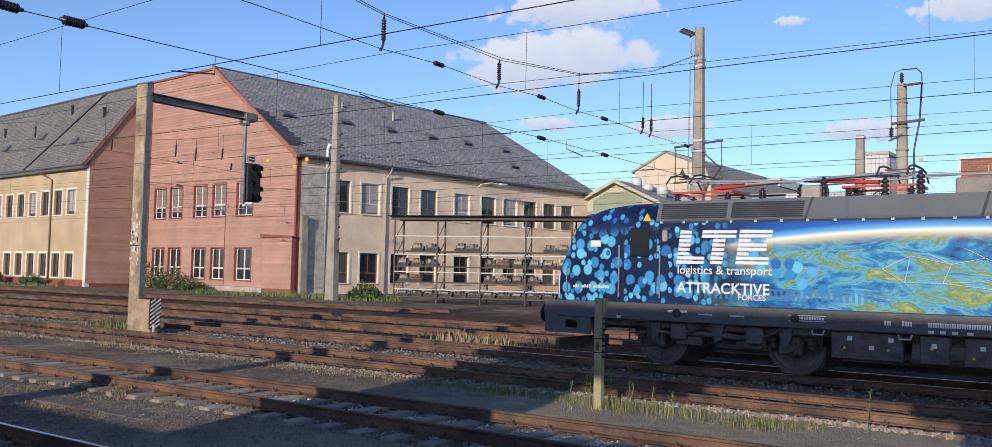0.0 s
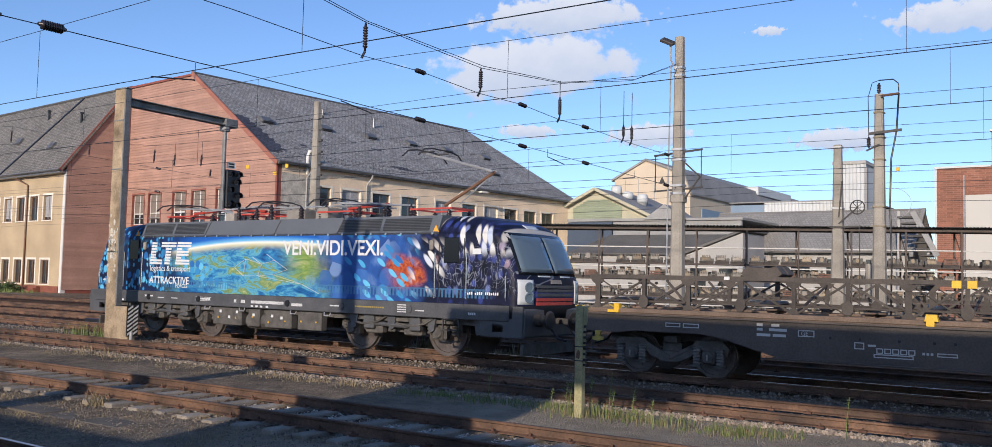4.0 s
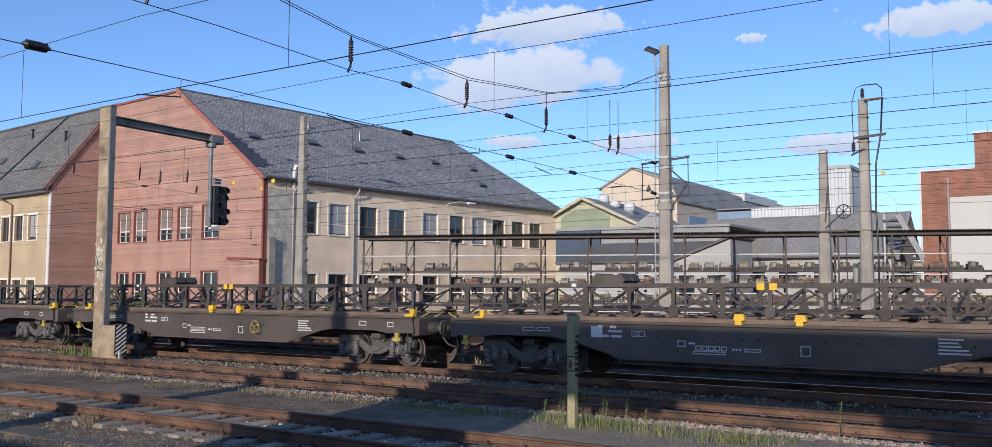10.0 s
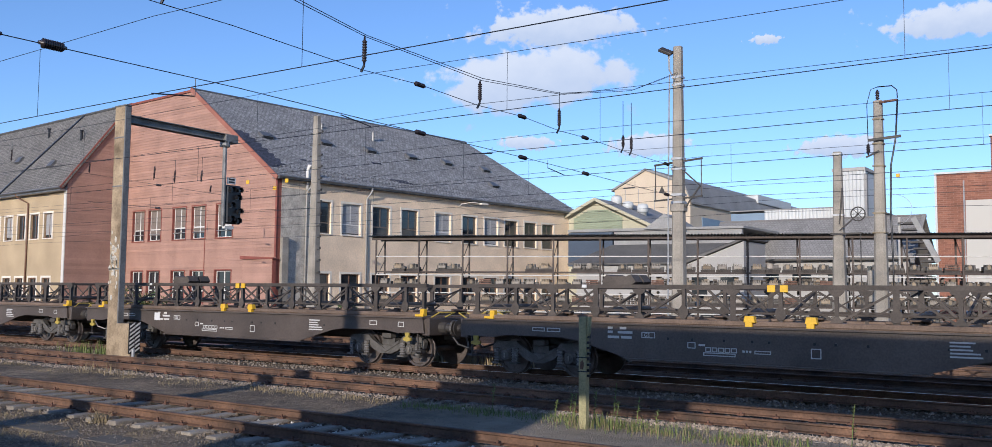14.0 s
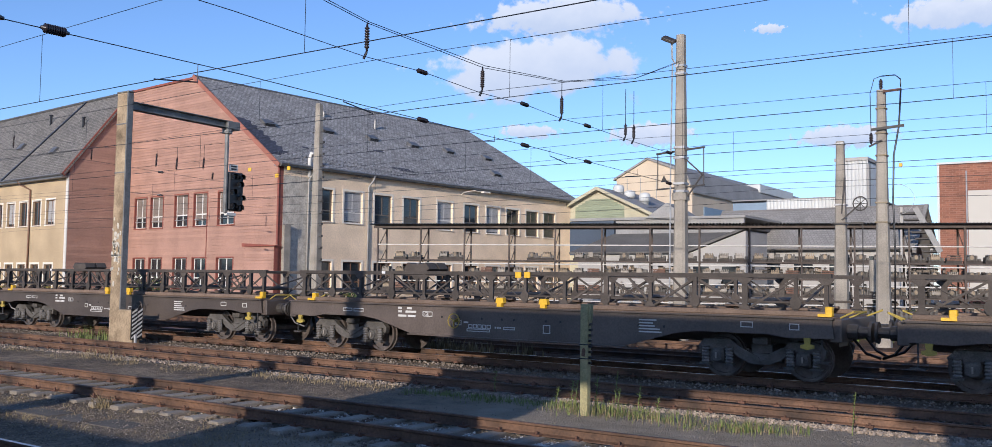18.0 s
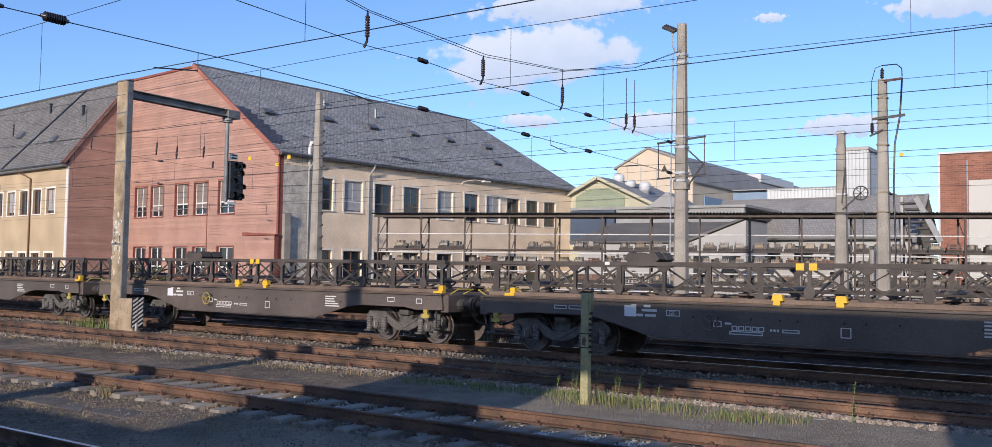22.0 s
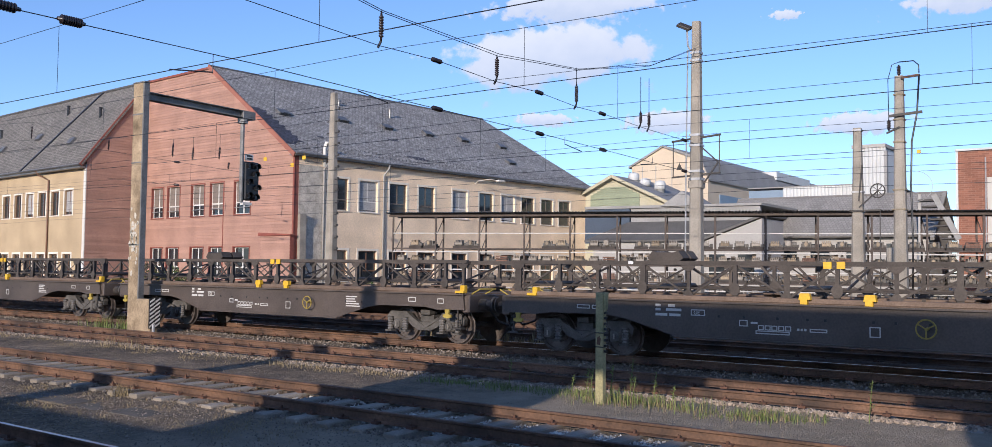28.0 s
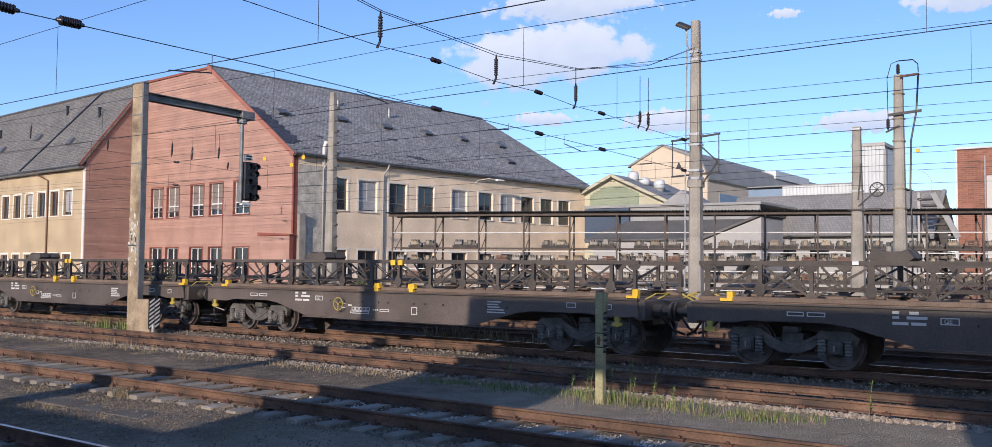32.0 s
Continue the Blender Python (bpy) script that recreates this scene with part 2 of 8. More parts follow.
def ground_material():
    m = bpy.data.materials.new("yard_gravel")
    m.use_nodes = True
    n, l = m.node_tree.nodes, m.node_tree.links
    b = n["Principled BSDF"]
    b.inputs["Roughness"].default_value = 0.95
    b.inputs["Specular IOR Level"].default_value = 0.2
    tc = n.new("ShaderNodeTexCoord")

    def noise_node(scale, detail=6, rough=0.6):
        t = n.new("ShaderNodeTexNoise")
        t.inputs["Scale"].default_value, t.inputs["Detail"].default_value, t.inputs["Roughness"].default_value = scale, detail, rough
        l.new(tc.outputs["Object"], t.inputs["Vector"])
        return t

    big, mid = noise_node(0.35), noise_node(2.2)
    vor = n.new("ShaderNodeTexVoronoi")
    vor.inputs["Scale"].default_value = 26
    l.new(tc.outputs["Object"], vor.inputs["Vector"])
    r1 = n.new("ShaderNodeValToRGB")
    r1.color_ramp.elements[0].position, r1.color_ramp.elements[1].position = 0.38, 0.62
    r1.color_ramp.elements[0].color, r1.color_ramp.elements[1].color = (0.15, 0.122, 0.092, 1), (0.265, 0.217, 0.16, 1)
    l.new(big.outputs[0], r1.inputs[0])
    r2 = n.new("ShaderNodeValToRGB")
    r2.color_ramp.elements[0].position, r2.color_ramp.elements[1].position = 0.35, 0.7
    r2.color_ramp.elements[0].color, r2.color_ramp.elements[1].color = (0.6, 0.6, 0.62, 1), (1.25, 1.22, 1.15, 1)
    l.new(mid.outputs[0], r2.inputs[0])
    m1 = n.new("ShaderNodeMix")
    m1.data_type, m1.blend_type = "RGBA", "MULTIPLY"
    m1.inputs[0].default_value = 1.0
    l.new(r1.outputs[0], m1.inputs[6])
    l.new(r2.outputs[0], m1.inputs[7])
    r3 = n.new("ShaderNodeValToRGB")
    r3.color_ramp.elements[0].color, r3.color_ramp.elements[1].color = (0.42, 0.42, 0.43, 1), (1.6, 1.53, 1.45, 1)
    l.new(vor.outputs["Color"], r3.inputs[0])
    m2 = n.new("ShaderNodeMix")
    m2.data_type, m2.blend_type = "RGBA", "MULTIPLY"
    m2.inputs[0].default_value = 0.9
    l.new(m1.outputs[2], m2.inputs[6])
    l.new(r3.outputs[0], m2.inputs[7])
    # a paler tan area over the near tracks, towards the right
    sep = n.new("ShaderNodeSeparateXYZ")
    l.new(tc.outputs["Object"], sep.inputs[0])
    fac = None
    for sock, a, c in ((0, -13.0, -8.0), (1, 5.2, 6.2), (1, 15.6, 14.4)):
        mr = n.new("ShaderNodeMapRange")
        mr.interpolation_type = "SMOOTHSTEP"
        mr.inputs["From Min"].default_value, mr.inputs["From Max"].default_value = a, c
        l.new(sep.outputs[sock], mr.inputs["Value"])
        if fac is None:
            fac = mr.outputs[0]
        else:
            mu = n.new("ShaderNodeMath")
            mu.operation = "MULTIPLY"
            l.new(fac, mu.inputs[0])
            l.new(mr.outputs[0], mu.inputs[1])
            fac = mu.outputs[0]
    # rust-brown brake dust over the middle tracks
    rust = None
    for a, c in ((20.6, 23.2), (44.0, 38.0)):
        mr = n.new("ShaderNodeMapRange")
        mr.interpolation_type = "SMOOTHSTEP"
        mr.inputs["From Min"].default_value, mr.inputs["From Max"].default_value = a, c
        l.new(sep.outputs[1], mr.inputs["Value"])
        if rust is not None:
            mu = n.new("ShaderNodeMath")
            mu.operation = "MULTIPLY"
            l.new(rust, mu.inputs[0])
            l.new(mr.outputs[0], mu.inputs[1])
            rust = mu.outputs[0]
        else:
            rust = mr.outputs[0]
    m3 = n.new("ShaderNodeMix")
    m3.data_type, m3.blend_type = "RGBA", "MULTIPLY"
    l.new(rust, m3.inputs[0])
    l.new(m2.outputs[2], m3.inputs[6])
    m3.inputs[7].default_value = (0.50, 0.36, 0.28, 1)
    # dark oily ballast between the rails of the near tracks
    oil = m3
    for c in (10.23, 15.59):
        off, ab, mr, mo = (n.new("ShaderNodeMath"), n.new("ShaderNodeMath"), n.new("ShaderNodeMapRange"), n.new("ShaderNodeMix"))
        off.operation, ab.operation, mr.interpolation_type = "SUBTRACT", "ABSOLUTE", "SMOOTHSTEP"
        off.inputs[1].default_value = c
        l.new(sep.outputs[1], off.inputs[0])
        l.new(off.outputs[0], ab.inputs[0])
        l.new(ab.outputs[0], mr.inputs["Value"])
        mr.inputs["From Min"].default_value, mr.inputs["From Max"].default_value = 1.15, 0.55
        mo.data_type, mo.blend_type = "RGBA", "MULTIPLY"
        l.new(mr.outputs[0], mo.inputs[0])
        l.new(oil.outputs[2], mo.inputs[6])
        mo.inputs[7].default_value = (0.50, 0.40, 0.34, 1)
        oil = mo
    pale_mix = n.new("ShaderNodeMix")
    pale_mix.data_type, pale_mix.blend_type = "RGBA", "MIX"
    r4 = n.new("ShaderNodeValToRGB")
    r4.color_ramp.elements[0].position, r4.color_ramp.elements[1].position = 0.3, 0.7
    r4.color_ramp.elements[0].color, r4.color_ramp.elements[1].color = (0.24, 0.20, 0.145, 1), (0.38, 0.315, 0.235, 1)
    l.new(mid.outputs[0], r4.inputs[0])
    l.new(fac, pale_mix.inputs[0])
    l.new(oil.outputs[2], pale_mix.inputs[6])
    l.new(r4.outputs[0], pale_mix.inputs[7])
    l.new(pale_mix.outputs[2], b.inputs["Base Color"])
    bp = n.new("ShaderNodeBump")
    bp.inputs["Strength"].default_value, bp.inputs["Distance"].default_value = 0.9, 0.03
    fine = noise_node(55, 5, 0.7)
    hsum = n.new("ShaderNodeMath")
    hsum.operation = "ADD"
    l.new(vor.outputs["Distance"], hsum.inputs[0])
    l.new(fine.outputs[0], hsum.inputs[1])
    l.new(hsum.outputs[0], bp.inputs["Height"])
    l.new(bp.outputs[0], b.inputs["Normal"])
    return m


def rail_material(name, polished):
    """Rusty rail; on a used rail the top of the head is worn bright."""
    m = material(name, (0.062, 0.039, 0.027), 0.7, var=0.42, scale=1.2, fine=25, hue=(0.13, 0.071, 0.041))
    if polished:
        n, l = m.node_tree.nodes, m.node_tree.links
        b = n["Principled BSDF"]
        geo, sep = n.new("ShaderNodeNewGeometry"), n.new("ShaderNodeSeparateXYZ")
        tc, sp2 = n.new("ShaderNodeTexCoord"), n.new("ShaderNodeSeparateXYZ")
        l.new(geo.outputs["Normal"], sep.inputs[0])
        l.new(tc.outputs["Object"], sp2.inputs[0])
        a, c, d = (n.new("ShaderNodeMath") for _ in range(3))
        a.operation, c.operation, d.operation = "GREATER_THAN", "GREATER_THAN", "MULTIPLY"
        a.inputs[1].default_value, c.inputs[1].default_value = 0.9, -0.01
        l.new(sep.outputs[2], a.inputs[0])
        l.new(sp2.outputs[2], c.inputs[0])
        l.new(a.outputs[0], d.inputs[0])
        l.new(c.outputs[0], d.inputs[1])
        old = b.inputs["Base Color"].links[0].from_socket
        mx = n.new("ShaderNodeMix")
        mx.data_type = "RGBA"
        l.new(d.outputs[0], mx.inputs[0])
        l.new(old, mx.inputs[6])
        mx.inputs[7].default_value = (0.55, 0.53, 0.5, 1)
        l.new(mx.outputs[2], b.inputs["Base Color"])
        l.new(d.outputs[0], b.inputs["Metallic"])
        mr = n.new("ShaderNodeMapRange")
        mr.inputs["To Min"].default_value, mr.inputs["To Max"].default_value = 0.8, 0.28
        l.new(d.outputs[0], mr.inputs["Value"])
        l.new(mr.outputs[0], b.inputs["Roughness"])
    return m


M_GROUND = ground_material()
M_RAIL = rail_material("rusty_rail", False)
M_RAIL_USED = rail_material("used_rail", True)
M_CLIP = material("rusty_clip", (0.10, 0.05, 0.032), 0.85, var=0.3, scale=6, fine=60, island=0.3)
M_SLEEPER = material("concrete_sleeper", (0.27, 0.235, 0.19), 0.92, var=0.25, scale=3, fine=40, rand=0.22)
M_SLAB = material("concrete_slab", (0.112, 0.0961, 0.0756), 0.93, var=0.25, scale=2, fine=30, rand=0.15)
M_STONE = material("ballast_stone", (0.21, 0.175, 0.14), 0.92, var=0.2, scale=8, fine=60, island=0.45)
M_STONE_PINK = material("pinkish_ballast_stone", (0.29, 0.235, 0.185), 0.92, var=0.2, scale=8, fine=60, island=0.4)
M_STONE_DARK = material("brown_ballast_stone", (0.085, 0.062, 0.045), 0.95, var=0.2, scale=8, fine=60, island=0.45)
M_STONE_PALE = material("pale_ballast_stone", (0.52, 0.50, 0.46), 0.9, var=0.2, scale=8, fine=60, island=0.35)
M_CONC = material("weathered_concrete", (0.281, 0.255, 0.217), 0.9, var=0.22, scale=1.1, fine=22)
M_CONC_OLD = material("stained_concrete", (0.251, 0.209, 0.144), 0.92, var=0.32, scale=2.2, fine=24)
M_PINK = material("salmon_boarding", (0.36, 0.213, 0.162), 0.75, var=0.14, scale=0.5, fine=9, island=0.10, bump=0.1)
M_PINK_TRIM = material("dark_red_trim", (0.224, 0.068, 0.048), 0.65, var=0.15, scale=2, fine=20)
M_PINK_RAKE = material("red_bargeboard_paint", (0.30, 0.12, 0.085), 0.7, var=0.15, scale=1, fine=15)
M_BEIGE = material("sandy_render", (0.76, 0.60, 0.43), 0.93, var=0.16, scale=0.35, fine=7, bump=0.6, bump_dist=0.04)
M_WINGWALL = material("yellow_render", (0.42, 0.325, 0.205), 0.93, var=0.14, scale=0.35, fine=9, bump=0.3, bump_dist=0.02)
M_PALE_TRIM = material("pale_window_surround", (0.70, 0.64, 0.55), 0.85, var=0.1, scale=1, fine=14)
M_WHITE_PAINT = material("white_window_paint", (0.608, 0.593, 0.562), 0.5, var=0.06, scale=3, fine=30)
M_GLASS = plain("window_glass", (0.02, 0.025, 0.03), 0.06)
M_GLASS.node_tree.nodes["Principled BSDF"].inputs["Specular IOR Level"].default_value = 0.8
M_BLIND = material("grey_blind", (0.33, 0.33, 0.33), 0.7, var=0.1, scale=2, fine=30)
M_BLIND_TAN = material("tan_blind", (0.19, 0.155, 0.13), 0.75, var=0.12, scale=2, fine=30)
M_SLATE = slate_material("grey_slates", (0.31, 0.30, 0.29))
M_SLATE_NEW = slate_material("newer_dark_slates", (0.06, 0.064, 0.092))
M_SLATE_WING = slate_material("wing_slates", (0.18, 0.17, 0.156), 0.26, 0.4)
M_ZINC = material("zinc_gutter", (0.20, 0.20, 0.20), 0.45, metal=0.6, var=0.2, scale=2, fine=20)
M_PIPE_BROWN = material("brown_downpipe", (0.16, 0.085, 0.05), 0.5, var=0.2, scale=3, fine=30)
M_PIPE_GREY = material("grey_downpipe", (0.336, 0.328, 0.312), 0.55, var=0.15, scale=3, fine=30)
M_DARK = material("dark_steel", (0.045, 0.04, 0.036), 0.55, var=0.3, scale=2, fine=30)
M_GALV = material("galvanised_steel", (0.42, 0.42, 0.42), 0.5, metal=0.5, var=0.2, scale=4, fine=40)
M_BLACK = plain("black_plastic", (0.012, 0.012, 0.014), 0.35)
M_WIRE = plain("copper_wire", (0.03, 0.035, 0.045), 0.5, 0.4)
M_PORCELAIN = plain("brown_porcelain", (0.028, 0.022, 0.024), 0.25)
M_YELLOW = material("yellow_paint", (0.637, 0.391, 0.017), 0.5, var=0.15, scale=6, fine=40)
M_PLINTH = material("pale_plinth", (0.368, 0.32, 0.264), 0.9, var=0.2, scale=1, fine=18)
M_PLINTH_RED = material("brick_red_plinth", (0.216, 0.072, 0.044), 0.85, var=0.2, scale=1.5, fine=20)

# ---- ground: one sheet out to the horizon, finer near the tracks ----
TRACKS = [5.05, 10.23, 15.59, 20.02, 24.4, 28.8, 36.5]


def ground_height(x, y):
    h = -0.215 + 0.030 * noise.noise(Vector((x * 0.6, y * 0.6, 0.3))) + 0.018 * noise.noise(Vector((x * 2.3, y * 2.3, 5.1)))
    for c in TRACKS:
        d = abs(y - c)
        if d < 1.25:
            h = min(h, -0.205) - (0.02 if d < 0.65 else 0.0)
    return h


def ground_mesh():
    xs = [-1600, -700, -350, -200, -140, -110] + [-90 + 2.5 * i for i in range(22)] + [-35 + 0.36 * i for i in range(112)] + [6 + 4 * i for i in range(8)] + [60, 120, 300, 700, 1600]
    ys = [-900, -300, -80, -25, -8] + [2 + 0.33 * i for i in range(63)] + [23 + 1.2 * i for i in range(24)] + [54, 62, 75, 100, 160, 300, 700, 1600, 2600]
    near = lambda x, y: -95 < x < 30 and 1 < y < 52
    vs = [(x, y, ground_height(x, y) if near(x, y) else -0.215) for y in ys for x in xs]
    w = len(xs)
    fs = [(j * w + i, j * w + i + 1, (j + 1) * w + i + 1, (j + 1) * w + i) for j in range(len(ys) - 1) for i in range(w - 1)]
    return Geo().add(vs, fs)


solo("ground", ground_mesh(), M_GROUND, "grey-brown gravel ground of a railway yard", "ground", kind="structure", smooth=True)

# ---- tracks ----
RAIL_SECTION = [(-0.070, -0.160), (0.070, -0.160), (0.070, -0.148), (0.012, -0.128), (0.010, -0.045), (0.035, -0.032), (0.036, -0.006), (0.028, 0.0), (-0.028, 0.0), (-0.036, -0.006), (-0.035, -0.032), (-0.010, -0.045), (-0.012, -0.128), (-0.070, -0.148)]


def rail_geo(y, x0, x1):
    n = len(RAIL_SECTION)
    vs = [(x0, y + a, z) for a, z in RAIL_SECTION] + [(x1, y + a, z) for a, z in RAIL_SECTION]
    return Geo().add(vs, [(i, (i + 1) % n, n + (i + 1) % n, n + i) for i in range(n)] + [tuple(range(n)), tuple(range(2 * n - 1, n - 1, -1))])


SLEEPER = Geo().bbox(-0.115, -1.27, -0.19, 0.115, 1.27, -0.01, 0.02).mesh("sleeper", M_SLEEPER)
track_obs = []
SLEEPERS = {0: (-14.5, 1.5), 1: (-34, 1.5), 2: (-40, 2)}
for k, y in enumerate(TRACKS):
    used = k in (0, 3)
    tr = thing("track", "rusty rails on concrete sleepers sunk in gravel" if not used else "rails with worn bright heads on sleepers", "railway track", kind="structure")
    track_obs.append(tr)
    x0, x1 = (-150, 70) if k < 6 else (-150, -30)
    for s in (-0.75, 0.75):
        part("rail", rail_geo(y + s, x0, x1), M_RAIL_USED if used else M_RAIL, tr)
    if k in SLEEPERS:
        x, dz = SLEEPERS[k][0], (-0.150, -0.147, -0.203)[k]
        while x < SLEEPERS[k][1]:
            part("sleeper", SLEEPER, M_SLEEPER, tr, m=Matrix.Translation((x, y + random.uniform(-.03, .03), dz + random.uniform(-.008, .006))) @ Matrix.Rotation(random.uniform(-.02, .02), 4, "Z"))
            x += 0.63
    cl = Geo()
    lo, hi = {0: (-14.5, 2), 1: (-34, 2), 2: (-40, 3), 3: (-60, 3), 4: (-70, -5), 5: (-80, -5), 6: (-90, -32)}[k]
    rng = random.Random(30 + k)
    x = lo
    while x < hi:
        for s in (-0.75, 0.75):
            for e in (-1, 1):
                w = 0.05 + rng.random() * 0.02
                cl.box(x - w, y + s + e * 0.085 - 0.05, -0.165, x + w, y + s + e * 0.085 + 0.05, -0.135 + rng.random() * 0.012)
                cl.rod((x + rng.uniform(-.02, .02), y + s + e * 0.11, -0.15), (x, y + s + e * 0.105, -0.088), 0.018, n=6)
        x += 0.63
    part("rail_clips", cl, M_CLIP, tr, "rusty clips and bolts along the rails", kind="stuff")

# ---- loose stones along the rails ----
OCT = [(1, 0, 0), (-1, 0, 0), (0, 1, 0), (0, -1, 0), (0, 0, 1), (0, 0, -1)]
OCT_F = [(0, 2, 4), (2, 1, 4), (1, 3, 4), (3, 0, 4), (2, 0, 5), (1, 2, 5), (3, 1, 5), (0, 3, 5)]


def stones(seed, count, place, size):
    rng = random.Random(seed)
    vs, fs = [], []
    for _ in range(count):
        x, y = place(rng)
        r = size * rng.uniform(0.5, 1.4)
        z = ground_height(x, y) + r * 0.3
        q = Euler((rng.random() * 3, rng.random() * 3, rng.random() * 3)).to_matrix()
        k = len(vs)
        sx, sy, sz = (rng.uniform(0.6, 1.2) for _ in range(3))
        vs += [tuple(Vector((x, y, z)) + q @ Vector((a * sx * r, b * sy * r, c * sz * r))) for a, b, c in OCT]
        fs += [tuple(i + k for i in f) for f in OCT_F]
    return Geo().add(vs, fs)


def beside(track, spread, x0, x1):
    def place(rng):
        side = rng.choice((-0.75, 0.75))
        y = track + side + rng.choice((-1, 1)) * (0.10 + abs(rng.gauss(0, spread)))
        u = rng.random() ** 1.0
        return x0 + (x1 - x0) * u, y
    return place


solo("ballast_stones", stones(1, 5200, beside(15.59, 0.13, -34, 3), 0.034), M_STONE, "loose brown ballast stones beside the rails", "ballast", kind="stuff")
solo("ballast_stones", stones(2, 3000, beside(10.23, 0.16, -28, 2), 0.03), M_STONE, "loose brown ballast stones beside the rails", "ballast", kind="stuff")
solo("ballast_stones", stones(3, 13000, lambda r: (-12.5 + 13 * r.random() ** .8, 10.23 + r.uniform(-0.66, 0.66)), 0.024), M_STONE_PALE, "pale crushed stones between the sleepers", "ballast", kind="stuff")
solo("ballast_stones", stones(4, 3200, beside(20.02, 0.16, -42, 3), 0.036), M_STONE, "loose brown ballast stones beside the rails", "ballast", kind="stuff")
solo("ballast_stones", stones(5, 9000, lambda r: (-24 + 25 * r.random() ** .8, r.uniform(6.2, 14.4)), 0.009), M_STONE, "scattered small gravel between the tracks", "gravel", kind="stuff")
solo("ballast_stones", stones(6, 5000, lambda r: (r.uniform(-17, -4), r.uniform(6.0, 9.1)), 0.013), M_STONE, "scattered gravel beside the cable trough", "gravel", kind="stuff")


solo("ballast_stones", stones(7, 9000, lambda r: (r.uniform(-32, -9.5), 10.23 + r.uniform(-0.68, 0.68)), 0.034), M_STONE_DARK, "dark brown ballast between the sleepers", "ballast", kind="stuff")
solo("ballast_stones", stones(8, 3000, lambda r: (r.uniform(-26, -6), 10.23 + r.choice((-1, 1)) * r.uniform(0.84, 1.25)), 0.026), M_STONE, "brown ballast at the sleepers' ends", "ballast", kind="stuff")

solo("ballast_stones", stones(9, 2600, lambda r: (r.uniform(-11, 2), 14.84 - .1 - abs(r.gauss(0, .16))), 0.034), M_STONE_PINK, "pale pinkish ballast banked against the rail", "ballast", kind="stuff")
solo("ballast_stones", stones(10, 1600, lambda r: (r.uniform(-36, -12), 14.84 - .1 - abs(r.gauss(0, .2))), 0.032), M_STONE_PINK, "pale ballast banked against the rail", "ballast", kind="stuff")
solo("ballast_stones", stones(12, 3200, lambda r: (r.uniform(-40, 2), r.uniform(16.5, 19.1)), 0.03), M_STONE, "grey ballast between the tracks", "ballast", kind="stuff")

# ---- weeds ----
M_WEED = material("green_weeds", (0.13, 0.165, 0.04), 0.75, var=0.3, scale=3, fine=20, island=0.4)
M_WEED_DRY = material("dry_grass", (0.25, 0.195, 0.105), 0.8, var=0.2, scale=3, fine=20, island=0.35)
M_BUSH = material("shrub_leaves", (0.05, 0.085, 0.022), 0.7, var=0.3, scale=2, fine=15, island=0.5)


def weeds(seed, count, place, height, width=0.012, lean=0.25):
    """Blades: narrow bent strips that stand on the ground."""
    rng = random.Random(seed)
    vs, fs = [], []
    for _ in range(count):
        x, y, hs = place(rng)
        z = ground_height(x, y) - 0.01
        h = height * hs * rng.uniform(0.45, 1.25)
        a = rng.random() * 6.283
        dx, dy = math.cos(a), math.sin(a)
        ln = lean * h * rng.uniform(0.2, 1.3)
        b = rng.random() * 6.283
        wx, wy = math.cos(b) * width, math.sin(b) * width
        k = len(vs)
        vs += [(x - wx, y - wy, z), (x + wx, y + wy, z), (x + dx * ln * .35 + wx, y + dy * ln * .35 + wy, z + h * .55), (x + dx * ln * .35 - wx, y + dy * ln * .35 - wy, z + h * .55), (x + dx * ln, y + dy * ln, z + h)]
        fs += [(k, k + 1, k + 2, k + 3), (k + 3, k + 2, k + 4)]
    return Geo().add(vs, fs)


def clump_place(clumps, sx, sy):
    def place(rng):
        cx, cy, s = rng.choice(clumps)
        return rng.gauss(cx, sx * s), rng.gauss(cy, sy), s
    return place


_r = random.Random(8)
row1 = [(-6.9 + 0.22 * i + _r.uniform(-.14, .14), 13.75 + _r.uniform(-.28, .25) - 0.012 * i, _r.uniform(.3, 1.1) if i > -1 else _r.uniform(.7, 1.5)) for i in range(-6, 12)]
solo("weeds", weeds(11, 1000, clump_place(row1, 0.2, 0.2), 0.2, 0.0045), M_WEED, "green weeds standing by the old post", "weeds", kind="stuff")
solo("weeds", weeds(12, 900, clump_place(row1, 0.25, 0.22), 0.15, 0.0035), M_WEED_DRY, "dry grass among the weeds", "grass", kind="stuff")
row2 = [(-11.6 + 0.24 * i + _r.uniform(-.1, .1), 14.05 + _r.uniform(-.2, .2), _r.uniform(.5, 1.0)) for i in range(0, 14)]
solo("weeds", weeds(13, 1000, clump_place(row2, 0.2, 0.2), 0.13, 0.0045), M_WEED, "low green weeds between the tracks", "weeds", kind="stuff")
row3 = [(-16.2 + 0.24 * i + _r.uniform(-.1, .1), 14.0 + _r.uniform(-.15, .15), _r.uniform(.5, 1.0)) for i in range(0, 17)]
solo("weeds", weeds(14, 500, clump_place(row3, 0.22, 0.2), 0.12, 0.004), M_WEED_DRY, "dry yellow grass along the rail", "grass", kind="stuff")
row4 = [(-23.4 + 0.25 * i, 14.2 + _r.uniform(-.15, .15), _r.uniform(.5, 1.2)) for i in range(0, 9)]
solo("weeds", weeds(15, 120, clump_place(row4, 0.2, 0.15), 0.24, 0.005), M_WEED_DRY, "tall dry grass by the rail", "grass", kind="stuff")
straw = [(_r.uniform(-17, -9), _r.uniform(6.6, 9.25), _r.uniform(.4, 1.0)) for i in range(70)]
